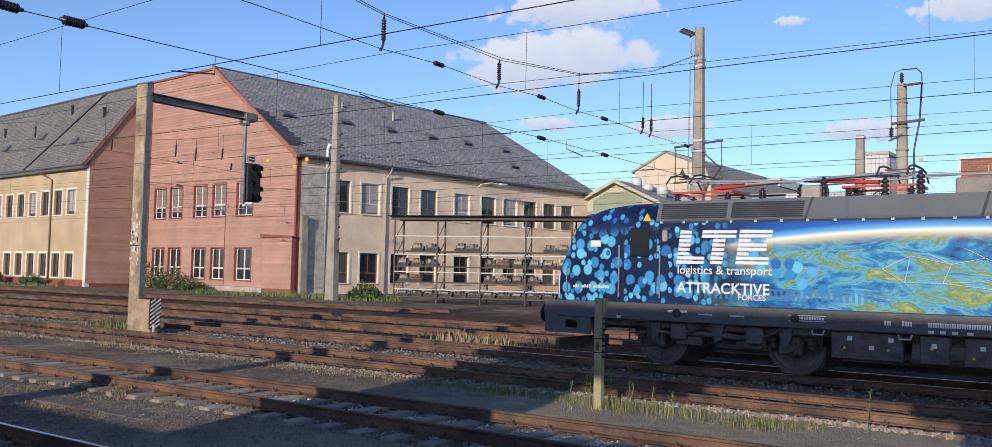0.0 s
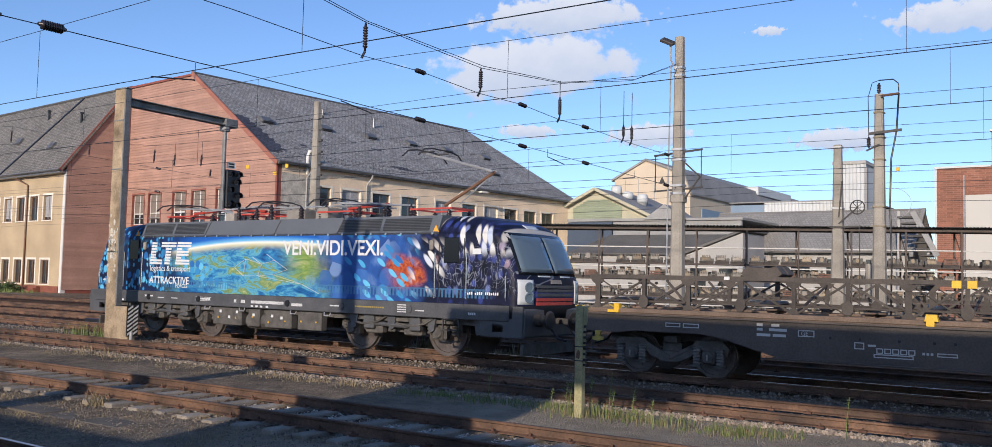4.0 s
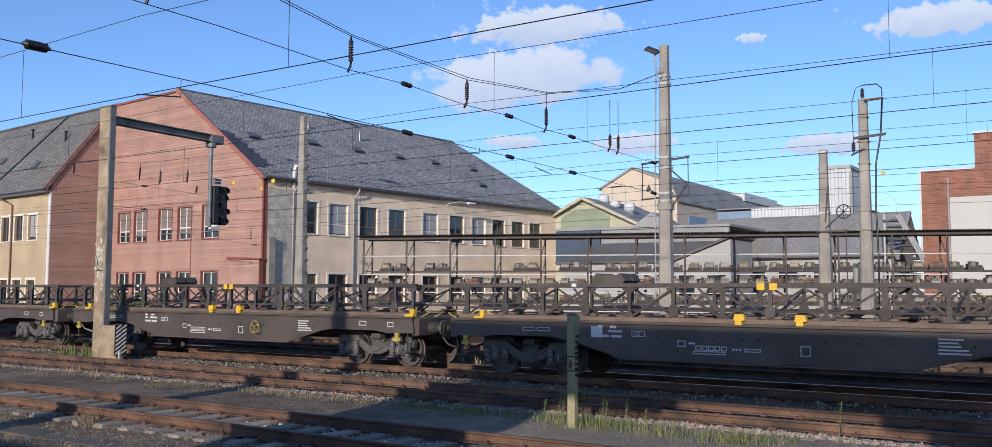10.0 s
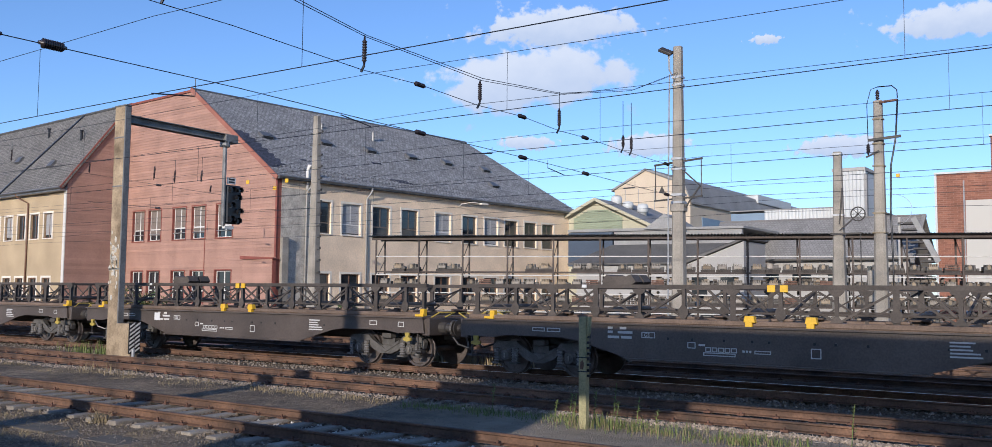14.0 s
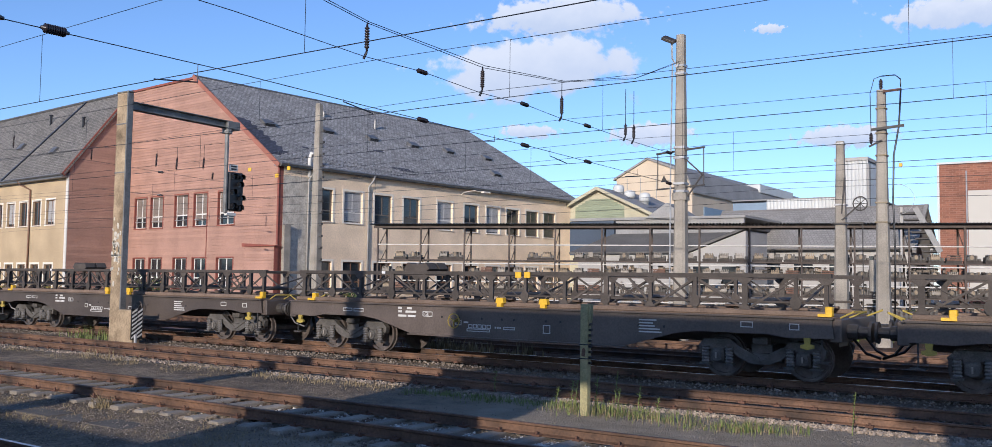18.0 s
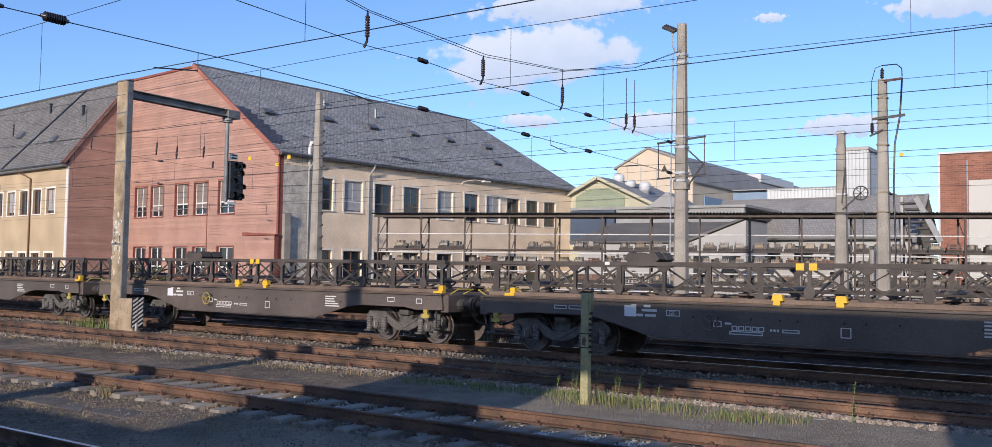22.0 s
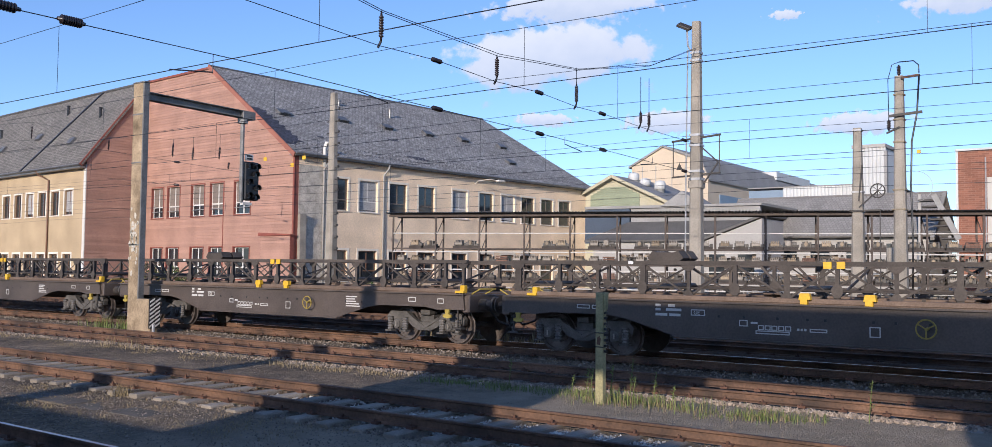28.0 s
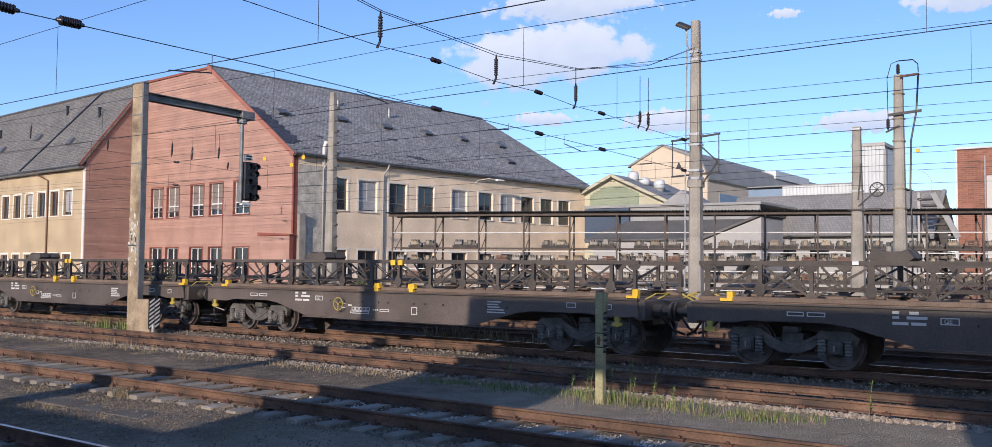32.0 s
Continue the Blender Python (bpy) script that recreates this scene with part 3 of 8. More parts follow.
solo("weeds", weeds(21, 2600, clump_place(straw, 0.3, 0.16), 0.085, 0.0035, 0.9), M_WEED_DRY, "sparse flattened straw on the gravel", "grass", kind="stuff")
straw = [(_r.uniform(-34, -12), _r.uniform(13.2, 14.7), _r.uniform(.4, 1.0)) for i in range(70)]
solo("weeds", weeds(22, 2400, clump_place(straw, 0.35, 0.16), 0.10, 0.004, 0.8), M_WEED_DRY, "sparse straw along the ballast", "grass", kind="stuff")
row5 = [(-29.5 + 0.3 * i, 17.7 + _r.uniform(-.4, .3), _r.uniform(.6, 1.2)) for i in range(0, 6)]
solo("weeds", weeds(16, 150, clump_place(row5, 0.2, 0.2), 0.55, 0.008), M_WEED, "tall dry grass beside the gantry post", "grass", kind="stuff")
solo("weeds", weeds(17, 90, clump_place([(-14.3, 9.0, 1), (-14.2, 9.1, .8)], 0.07, 0.07), 0.24, 0.005, 0.7), M_WEED_DRY, "straw-coloured grass tuft by the rail", "grass", kind="stuff")
row6 = [(_r.uniform(-64, -44), 47.5 + _r.uniform(-1.5, 1.5), _r.uniform(.4, 1.2)) for i in range(34)] + [(_r.uniform(-100, -84), 45.5 + _r.uniform(-1.5, 1.5), _r.uniform(.4, 1.0)) for i in range(10)]
solo("weeds", weeds(18, 1500, clump_place(row6, 0.7, 0.5), 0.38, 0.03), M_WEED, "green grass strip along the building", "grass", kind="stuff")
row7 = [(_r.uniform(-16, -3), _r.uniform(38, 46), _r.uniform(.6, 1.4)) for i in range(45)]
solo("weeds", weeds(19, 2600, clump_place(row7, 0.5, 0.5), 0.6, 0.04), M_WEED, "green grass behind the train", "grass", kind="stuff")
row8 = [(_r.uniform(-19, -14), 22.2 + _r.uniform(-.3, .3), _r.uniform(.6, 1.2)) for i in range(14)]
solo("weeds", weeds(20, 500, clump_place(row8, 0.25, 0.2), 0.4, 0.02), M_WEED_DRY, "dry grass between the far tracks", "grass", kind="stuff")
for x, y, h in ((-7.75, 14.05, .55), (-7.3, 13.9, .7), (-3.55, 14.1, .62), (-9.9, 14.1, .5), (-8.2, 14.0, .45), (-8.0, 13.8, .5), (-7.15, 13.7, .42), (-6.9, 13.95, .5), (-8.35, 13.75, .36), (-6.5, 13.8, .34)):
    g = Geo().tube([(x, y, -.22), (x + .02, y, h * .5 - .2), (x + .05, y + .02, h - .2)], 0.006, 5)
    lv = Geo()
    rr = random.Random(int(-x * 100))
    for i in range(26):
        a, z = rr.random() * 6.28, h * (0.35 + 0.65 * i / 26) - .2
        s, q = rr.uniform(.03, .06), rr.uniform(.3, 1)
        p = Vector((x + .03, y, z))
        d = Vector((math.cos(a), math.sin(a), q * .6)) * s
        e = Vector((-math.sin(a), math.cos(a), 0)) * s * .3
        lv.add([p, p + d * .6 + e, p + d * 1.3, p + d * .6 - e], [(0, 1, 2, 3)])
    w = thing("tall_weed", "tall leafy green weed beside the rail", "weed", "tall weeds")
    part("stem", g, M_WEED, w)
    part("leaves", lv, M_WEED, w, kind="stuff")


def shrub(x, y, rad, h, seed):
    rr = random.Random(seed)
    s = thing("shrub", "dense dark green shrub against the building", "shrub", "shrubs by the building")
    st, lv = Geo(), Geo()
    for i in range(9):
        a, q = rr.random() * 6.28, rr.random() * rad * .7
        st.tube([(x, y, -.25), (x + math.cos(a) * q * .5, y + math.sin(a) * q * .4, h * .4), (x + math.cos(a) * q, y + math.sin(a) * q * .6, h * .8)], 0.03, 5)
    for i in range(900):
        a, q, t = rr.random() * 6.28, math.sqrt(rr.random()), rr.random()
        top = h * (0.55 + 0.45 * noise.noise(Vector((x + math.cos(a) * q * 2, seed, 0.5))) + .25)
        p = Vector((x + math.cos(a) * q * rad, y + math.sin(a) * q * rad * .5, -.2 + t * top * (1 - .5 * q * q)))
        d = Vector((rr.uniform(-1, 1), rr.uniform(-1, 1), rr.uniform(-.3, 1))).normalized() * rr.uniform(.12, .26)
        e = d.cross(Vector((rr.uniform(-1, 1), rr.uniform(-1, 1), rr.uniform(-1, 1)))).normalized() * .09
        lv.add([p, p + d * .5 + e, p + d, p + d * .5 - e], [(0, 1, 2, 3)])
    part("stem", st, M_WEED_DRY, s, kind="stuff")
    part("foliage", lv, M_BUSH, s, kind="stuff")


shrub(-79.0, 52.2, 2.6, 2.7, 1)
shrub(-75.0, 51.9, 2.4, 2.0, 2)
shrub(-71.6, 51.9, 1.6, 1.0, 3)
shrub(-46.6, 48.2, 1.5, 1.3, 4)
shrub(-90.5, 47.0, 1.8, 1.2, 5)
shrub(-101.0, 48.2, 1.6, 1.6, 6)

# ---- main office building: boarded front, rendered side, slate roofs ----
BM = Matrix.Translation((-59.2, 52.84, 0)) @ Matrix.Rotation(radians(-4.6), 4, "Z")
SIDE_TURN = Matrix.Rotation(radians(90), 4, "Z")


def holed_wall(geo, x0, x1, z0, z1, holes, y0, y1):
    """A wall as blocks round rectangular holes (x0, z0, x1, z1)."""
    zs = sorted({z0, z1, *(h[1] for h in holes), *(h[3] for h in holes)})
    for za, zb in zip(zs, zs[1:]):
        xs, cut = [x0], sorted((h[0], h[2]) for h in holes if h[1] < zb - 1e-6 and h[3] > za + 1e-6)
        for a, b in cut:
            if a > xs[-1]:
                geo.box(xs[-1], y0, za, a, y1, zb)
            xs.append(b)
        if xs[-1] < x1:
            geo.box(xs[-1], y0, za, x1, y1, zb)
    return geo


def boards(left, right, z0, z1, holes, pitch=0.265, y=0.0):
    """Lapped boards: each one tilts out at its foot; left and right give the wall's edges at a height."""
    g = Geo()
    z = z0
    while z < z1 - 0.05:
        t = min(z + pitch, z1)
        a, b = max(left(z), left(t - 1e-4)), min(right(z), right(t - 1e-4))
        spans, x = [], a
        for h in sorted(holes):
            if h[1] < t - 0.06 and h[3] > z + 0.06 and h[2] > a and h[0] < b:
                if h[0] > x:
                    spans.append((x, h[0]))
                x = h[2]
        if x < b:
            spans.append((x, b))
        for p, q in spans:
            p1, q1 = (left(t) if p == a and t < z1 else p), (right(t) if q == b and t < z1 else q)
            p0, q0 = (left(z) if p == a else p), (right(z) if q == b else q)
            g.add([(p0, y - 0.05, z), (q0, y - 0.05, z), (q1, y - 0.012, t), (p1, y - 0.012, t), (p0, y, z), (q0, y, z)], [(0, 1, 2, 3), (4, 5, 1, 0)])
        z = t
    return g


def lattice_frame(xs, zs, holes, y0, y1):
    """One welded frame: the cells of a grid, but for the holes (column, row), as a solid of its own."""
    nx, nz = len(xs), len(zs)
    vs = [(x, y, z) for y in (y0, y1) for z in zs for x in xs]
    at_ = lambda i, j, k: k * nx * nz + j * nx + i
    solid = lambda i, j: 0 <= i < nx - 1 and 0 <= j < nz - 1 and (i, j) not in holes
    fs = []
    for j in range(nz - 1):
        for i in range(nx - 1):
            if not solid(i, j):
                continue
            fs += [(at_(i, j, 0), at_(i + 1, j, 0), at_(i + 1, j + 1, 0), at_(i, j + 1, 0)), (at_(i, j, 1), at_(i, j + 1, 1), at_(i + 1, j + 1, 1), at_(i + 1, j, 1))]
            if not solid(i - 1, j):
                fs.append((at_(i, j, 0), at_(i, j + 1, 0), at_(i, j + 1, 1), at_(i, j, 1)))
            if not solid(i + 1, j):
                fs.append((at_(i + 1, j, 0), at_(i + 1, j, 1), at_(i + 1, j + 1, 1), at_(i + 1, j + 1, 0)))
            if not solid(i, j - 1):
                fs.append((at_(i, j, 0), at_(i, j, 1), at_(i + 1, j, 1), at_(i + 1, j, 0)))
            if not solid(i, j + 1):
                fs.append((at_(i, j + 1, 0), at_(i + 1, j + 1, 0), at_(i + 1, j + 1, 1), at_(i, j + 1, 1)))
    used = sorted({v for f in fs for v in f})
    at2 = {v: n for n, v in enumerate(used)}
    return Geo().add([vs[v] for v in used], [tuple(at2[v] for v in f) for f in fs])


office = thing("office_building", "two-storey railway office with salmon boarded front and slate roof", "building")


def window(parent, m, w, h, frame_mat, style, sill_mat, surround=None, depth=0.22, reveal=None):
    """A window in an opening w by h; its left foot is at the origin of m, x along the wall, y into it."""
    t = 0.09
    y0, y1 = depth - 0.05, depth + 0.05
    c = w / 2
    if style == "cross":
        xs, zs, gaps = (0, t, c - .07, c + .07, w - t, w), (0, t, h * .36 - .06, h * .36 + .06, h - t, h), {(1, 1), (3, 1), (1, 3), (3, 3)}
    elif style == "pair":
        xs, zs, gaps = (0, t, c - .06, c + .06, w - t, w), (0, t, h - t, h), {(1, 1), (3, 1)}
    else:
        xs, zs, gaps = (0, t, c - .05, c + .05, w - t, w), (0, t, h * .34 - .05, h * .34 + .05, h - t, h), {(1, 1), (2, 1), (3, 1), (1, 3), (3, 3)}
    f = lattice_frame(xs, zs, gaps, y0, y1)
    panes = [(xs[i], zs[j], xs[i + 1], zs[j + 1]) for i, j in sorted(gaps)] if style != "tee" else [(t, t, w - t, zs[2]), (t, zs[3], xs[2], h - t), (xs[3], zs[3], w - t, h - t)]
    win = part("window", f, frame_mat, parent, m=m)
    for a, b, c2, d in panes:
        part("pane", Geo().box(a, depth - 0.008, b, c2, depth + 0.008, d), M_GLASS, win)
    part("sill", Geo().bbox(-0.1, -0.12, -0.10, w + 0.1, depth - 0.05, -0.005, 0.015), sill_mat, win)
    if surround:
        k = 0.20
        part("surround", lattice_frame((-k, -.004, w + .004, w + k), (-.10, h + .004, h + k), {(1, 0)}, -.035, .03), surround, win)
    if reveal:
        part("reveal_board", lattice_frame((-.1, -.003, w + .003, w + .1), (-.02, h + .003, h + .1), {(1, 0)}, -.07, depth - .05), reveal, win)
    return win


def blind(win, w, h, drop, depth=0.22, mat=M_BLIND):
    """A roller blind that hangs inside the glass, its front just before the panes."""
    g = Geo()
    n = max(3, int(h * drop / 0.16))
    for i in range(n):
        z = h - 0.09 - (h - .18) * drop * (i + 1) / n
        g.box(0.1, depth - 0.045, z + 0.006, w - 0.1, depth - 0.02, z + (h - .18) * drop / n)
    part("blind", g, mat, win, "lowered grey slatted blind", kind="stuff")


# front wall (salmon boards), left part against the wing
UP = [(-22.94, 2.15), (-20.0, 2.2), (-15.75, 2.2), (-12.55, 2.15), (-8.7, 2.45)]
HOLES_F = [(u, 6.58, u + w, 9.58) for u, w in UP] + [(u, 0.82, u + w, 3.65) for u, w in UP]
rake = lambda z: -0.95 - (z - 11.65) / (20.45 - 11.65) * 11.95 if z > 11.65 else 0.0
g = holed_wall(Geo(), -24.3, 0, -0.3, 11.65, HOLES_F, 0.004, 0.4)
g.prism([(-24.3, 11.65), (-0.95, 11.65), (-12.9, 20.45), (-24.3, 20.45)], 0.004, 0.4)
part("front_wall", g, M_PINK_TRIM, office, m=BM.copy())
part("boarding", boards(lambda z: -24.25, rake, 0.25, 20.45, HOLES_F), M_PINK, office, "salmon pink lapped weatherboards", kind="stuff", m=BM.copy())
part("plinth", Geo().box(-24.3, -0.08, -0.3, 0.1, -0.02, 0.22), M_PLINTH, office, "pale concrete plinth", m=BM.copy())
part("rake_board", Geo().bar((0.35, -0.36, 11.3), (-12.95, -0.36, 20.55), 0.10, 0.40), M_PINK_RAKE, office, "salmon bargeboard along the gable", m=BM.copy())
part("ridge_board", Geo().box(-24.3, -0.16, 20.36, -12.9, 0.0, 20.56), M_PINK_TRIM, office, m=BM.copy())
part("corner_board", Geo().box(-0.16, -0.10, 4.72, 0.06, -0.052, 11.6), M_PINK_TRIM, office, m=BM.copy())
part("corner_board", Geo().box(-24.28, -0.12, 0, -24.0, -0.055, 20.4), M_PINK_TRIM, office, m=BM.copy())
part("seam_board", Geo().box(-10.42, -0.075, 0.25, -10.34, -0.055, 9.0), M_PINK_TRIM, office, m=BM.copy())
styles = ["half", "blind", "half", "blind", "half"]
for i, (u, w) in enumerate(UP):
    win = window(office, BM @ Matrix.Translation((u, 0, 6.58)), w, 3.0, M_WHITE_PAINT, "cross", M_PINK_TRIM, reveal=M_PINK_TRIM)
    if styles[i] == "blind":
        blind(win, w, 3.0, 0.85, mat=M_BLIND_TAN)
    if styles[i] == "half":
        blind(win, w, 3.0, 0.66, mat=M_BLIND_TAN)
    part("rail", Geo().rod((0, .02, .62), (w, .02, .62), 0.03, n=6), M_GALV, win, "guard rail across the window")
    window(office, BM @ Matrix.Translation((u, 0, 0.82)), w, 2.83, M_WHITE_PAINT, "cross", M_PINK_TRIM, reveal=M_PINK_TRIM)
# boarded porch at the corner
porch = Geo()
porch.box(-4.05, -0.42, -0.2, 0.12, -0.062, 4.55)
part("porch", porch, M_PINK_TRIM, office, m=BM.copy())
part("porch_boarding", boards(lambda z: -4.0, lambda z: 0.10, 0.2, 4.55, [], y=-0.424), M_PINK, office, "salmon boards of the corner porch", kind="stuff", m=BM.copy())
part("porch_roof", Geo().prism([(-4.2, 4.56), (0.35, 4.56), (0.35, 4.66), (-4.2, 4.86)], -0.6, -0.06), M_PINK_TRIM, office, m=BM.copy())

# side wall, sandy render
VS = [3.35, 6.85, 10.55, 14.3, 19.05, 23.05, 26.6, 30.0, 33.45, 36.75]
HS = [(v + .26, 6.95, v + 2.46, 9.75) for v in VS] + [(v + .26, 0.75, v + 2.46, 3.45) for v in VS]
SM = BM @ SIDE_TURN
part("side_wall", holed_wall(Geo(), 0.4, 43.5, -0.3, 11.3, HS, 0.0, 0.4), M_BEIGE, office, "sandy roughcast side wall, stained near the ground", m=SM.copy())
part("rear_wall", Geo().box(-26, 43.1, -0.3, -0.4, 43.5, 11.3), M_BEIGE, office, m=BM.copy())
part("far_wall", Geo().box(-26.4, 0.4, -0.3, -26, 43.5, 11.3), M_BEIGE, office, m=BM.copy())
M_SASH = material("brown_grey_sash", (0.136, 0.112, 0.092), 0.6, var=0.15, scale=3, fine=30)
M_BARE = material("bare_grey_roughcast", (0.459, 0.42, 0.36), 0.95, var=0.3, scale=1.6, fine=7, bump=0.6, bump_dist=0.04)
part("bare_render", Geo().box(0.42, -.012, 0.2, 3.0, -.004, 10.6), M_BARE, office, "patch of bare grey roughcast by the corner", m=SM.copy())
kinds = ["dark", "blind", "dark", "dark", "blind", "dark", "blind", "dark", "dark", "dark"]
for i, v in enumerate(VS):
    win = window(office, SM @ Matrix.Translation((v + .26, 0, 6.95)), 2.2, 2.8, M_SASH if kinds[i] == "dark" else M_WHITE_PAINT, "tee", M_PALE_TRIM, M_PALE_TRIM)
    if kinds[i] == "blind":
        blind(win, 2.2, 2.8, 0.97)
    window(office, SM @ Matrix.Translation((v + .26, 0, 0.75)), 2.2, 2.7, M_PIPE_BROWN, "tee", M_PALE_TRIM, M_PALE_TRIM)
part("buttress", Geo().bbox(0.35, -0.35, -0.3, 1.05, -0.004, 6.4, 0.03), M_CONC, office, "grey concrete pier beside the corner", m=SM.copy())
g = Geo().bar((0.3, 0, 11.55), (43.6, 0, 11.55), 0.5, 0.1)
part("soffit", Geo().box(-0.3, -0.62, 11.3, 44.2, 0.4, 11.42), M_ZINC, office, m=SM.copy())
part("gutter", Geo().rod((-0.4, -0.66, 11.46), (44.3, -0.66, 11.46), 0.10, n=8), M_ZINC, office, "grey zinc gutter", m=SM.copy())
for v, mat in ((3.25, M_PIPE_GREY), (10.2, M_PIPE_GREY), (43.0, M_PIPE_GREY)):
    part("downpipe", Geo().tube([(v, -0.64, 11.4), (v - .05, -0.55, 11.0), (v - .25, -.12, 10.4), (v - .25, -.12, -.1)], 0.085, 8), mat, office, "pale grey downpipe", smooth=True, m=SM.copy())
part("swan_neck_vent", Geo().tube([(3.0, -0.15, 10.6), (3.0, -.15, 12.2), (3.05, -.3, 12.7), (3.1, -.5, 12.6)], 0.16, 8), M_WHITE_PAINT, office, "white vent pipe over the eaves", smooth=True, m=SM.copy())
lampg = Geo().tube([(22.6, -.05, 10.6), (22.6, -.5, 10.9), (23.4, -1.3, 11.1), (24.4, -1.6, 11.0)], 0.04, 6)
lampg.bbox(24.2, -1.85, 10.9, 25.3, -1.45, 11.08, 0.03)
part("wall_lamp", lampg, M_PALE_TRIM, office, "street lamp on a wall bracket", m=SM.copy())


def roof_frame(origin, along, up):
    """A matrix whose x runs along the eave and y up the slope."""
    x, y = Vector(along).normalized(), Vector(up)
    y = (y - x * y.dot(x)).normalized()
    z = x.cross(y)
    m = Matrix((x, y, z)).transposed().to_4x4()
    m.translation = origin
    return m


def slab(outline, t=0.16):
    n = len(outline)
    vs = [(x, y, 0) for x, y in outline] + [(x, y, -t) for x, y in outline]
    return Geo().add(vs, [tuple(range(n)), tuple(range(2 * n - 1, n - 1, -1))] + [(i, n + i, n + (i + 1) % n, (i + 1) % n) for i in range(n)])


RF = BM @ roof_frame((0.55, -0.30, 11.36), (0, 1, 0), (-13.35, 0, 9.15))
roof = part("roof", slab([(0, 0), (44.4, 0), (44.4, 0.35), (38.5, 16.3), (0, 16.3)]), M_SLATE, office, "weathered grey slate roof", m=RF.copy())
HF = BM @ roof_frame((-27.3, 44.1, 11.36), (1, 0, 0), (0, -5.9, 9.15))
part("roof", slab([(0, 0), (27.9, 0), (14.4, 10.9)]), M_SLATE, office, m=BM @ roof_frame((0.55, 44.1, 11.36), (-1, 0, 0), (0, -5.9, 9.15)))
part("roof", slab([(0, 0), (43.6, 0), (43.6, 16.3), (5.9, 16.3)]), M_SLATE, office, m=BM @ roof_frame((-26.4, 44.1, 11.36), (0, -1, 0), (13.35, 0, 9.15)))
part("ridge_tiles", Geo().rod((-12.9, -.3, 20.56), (-12.9, 38.3, 20.56), 0.14, n=8), M_ZINC, office, m=BM.copy())
# darker slates patched in beside the gable, with a stepped edge
pt = Geo()
for i in range(22):
    y0 = 1.75 + i * 0.3
    w = 2.2 - i * 0.045 + 0.2 * ((i * 7) % 3 - 1)
    if i < 3:
        w *= 0.55 + 0.2 * i
    pt.box(0.08, y0, 0.004, max(0.3, w), y0 + 0.297, 0.026)
for x, y, w in ((4.75, 3.9, .7), (14.7, 5.6, 1.3), (14.6, 2.25, 2.4), (15.4, 1.95, 2.0)):
    pt.box(x, y, 0.004, x + w, y + .28, 0.026)
part("slate_patch", pt, M_SLATE_NEW, office, "darker replacement slates beside the gable", kind="stuff", m=RF.copy())
for x, y in ((3.3, 7.9), (10.6, 8.5), (16.5, 8.5), (22.5, 8.6), (28.1, 8.6), (34.5, 8.4), (32.2, 4.4)):
    sk = part("roof_hatch", Geo().prism([(x - .62, 0.0), (x + .62, 0.0), (x + .62, .28), (x - .62, .28)], y - .40, y + .40), M_ZINC, office, "small roof hatch with a dark pane", m=RF.copy())
    part("pane", Geo().box(x - .5, y - .43, .03, x + .5, y - .402, .25), M_GLASS, sk)
for x, y, h in ((19.2, 11.4, .9), (12.8, 12.2, .5), (7.0, 4.6, .35)):
    part("vent_pipe", Geo().lathe((x, y, -.05), (0, .56, .83), [(0, .13), (h, .13), (h, .2), (h + .12, .17)], 8), M_ZINC, office, m=RF.copy())
sg = Geo()
for i in range(86):
    for r in (0, 1):
        sg.box(0.6 + i * 0.5 + r * .25, 1.25 + r * .75, 0.0, 0.66 + i * 0.5 + r * .25, 1.33 + r * .75, 0.16)
part("snow_hook", sg, M_ZINC, office, "rows of small snow hooks above the eaves", kind="stuff", m=RF.copy())

# ---- wing: yellow render, boarded gable end ----
wing = thing("office_wing", "yellow rendered office wing with slate roof and boarded end", "building")
UW = [-28.7 - 2.92 * i for i in range(0, 10)]
HW = [(u, 6.8, u + 1.72, 9.22) for u in UW] + [(u, 0.6, u + 1.72, 2.95) for u in UW]
V0 = -6.12
WM = BM @ Matrix.Translation((0, V0, 0))
part("front_wall", holed_wall(Geo(), -62, -24.75, -0.3, 11.6, HW, 0, 0.4), M_WINGWALL, wing, "yellow rendered wall, slightly stained", m=WM.copy())
part("plinth", Geo().box(-62, -0.1, -0.3, -24.75, -0.004, 0.42), M_PLINTH_RED, wing, "dark red plinth", m=WM.copy())
part("quoin", Geo().box(-24.75, -0.03, -0.3, -24.3, 0.4, 11.6), M_WHITE_PAINT, wing, "white corner strip", m=WM.copy())
for i, u in enumerate(UW):
    for z, h in ((6.8, 2.42), (0.6, 2.35)):
        win = window(wing, WM @ Matrix.Translation((u, 0, z)), 1.72, h, M_WHITE_PAINT if (i * 3 + int(z)) % 3 else M_PIPE_BROWN, "pair", M_PALE_TRIM, M_PALE_TRIM)
        if z > 6 and i % 3 == 0:
            blind(win, 1.72, h, 0.9)
DM = BM @ Matrix.Translation((-24.28, 0, 0)) @ SIDE_TURN
top = lambda v: 11.75 + (v - (-6.5)) / 6.5 * 8.65
g = Geo().prism([(V0 + .4, -.3), (0, -.3), (0, 20.3), (V0 + .4, top(V0 + .4))], 0.0, 0.3)
part("end_wall", g, M_PINK_TRIM, wing, m=DM.copy())
part("boarding", boards(lambda z: V0 + 0.02 if z < top(V0) else -6.5 + (z - 11.75) / 8.65 * 6.5, lambda z: -0.06, 0.1, 20.2, [], y=-0.004), M_PINK, wing, "dark salmon lapped boards on the wing's end", kind="stuff", m=DM.copy())
part("bargeboard", Geo().bar((-6.75, -.12, 11.45), (-0.1, -.12, 20.3), 0.14, 0.36), M_PINK_TRIM, wing, m=DM.copy())
WR = BM @ roof_frame((-62, -6.75, 11.55), (1, 0, 0), (0, 6.75, 8.95))
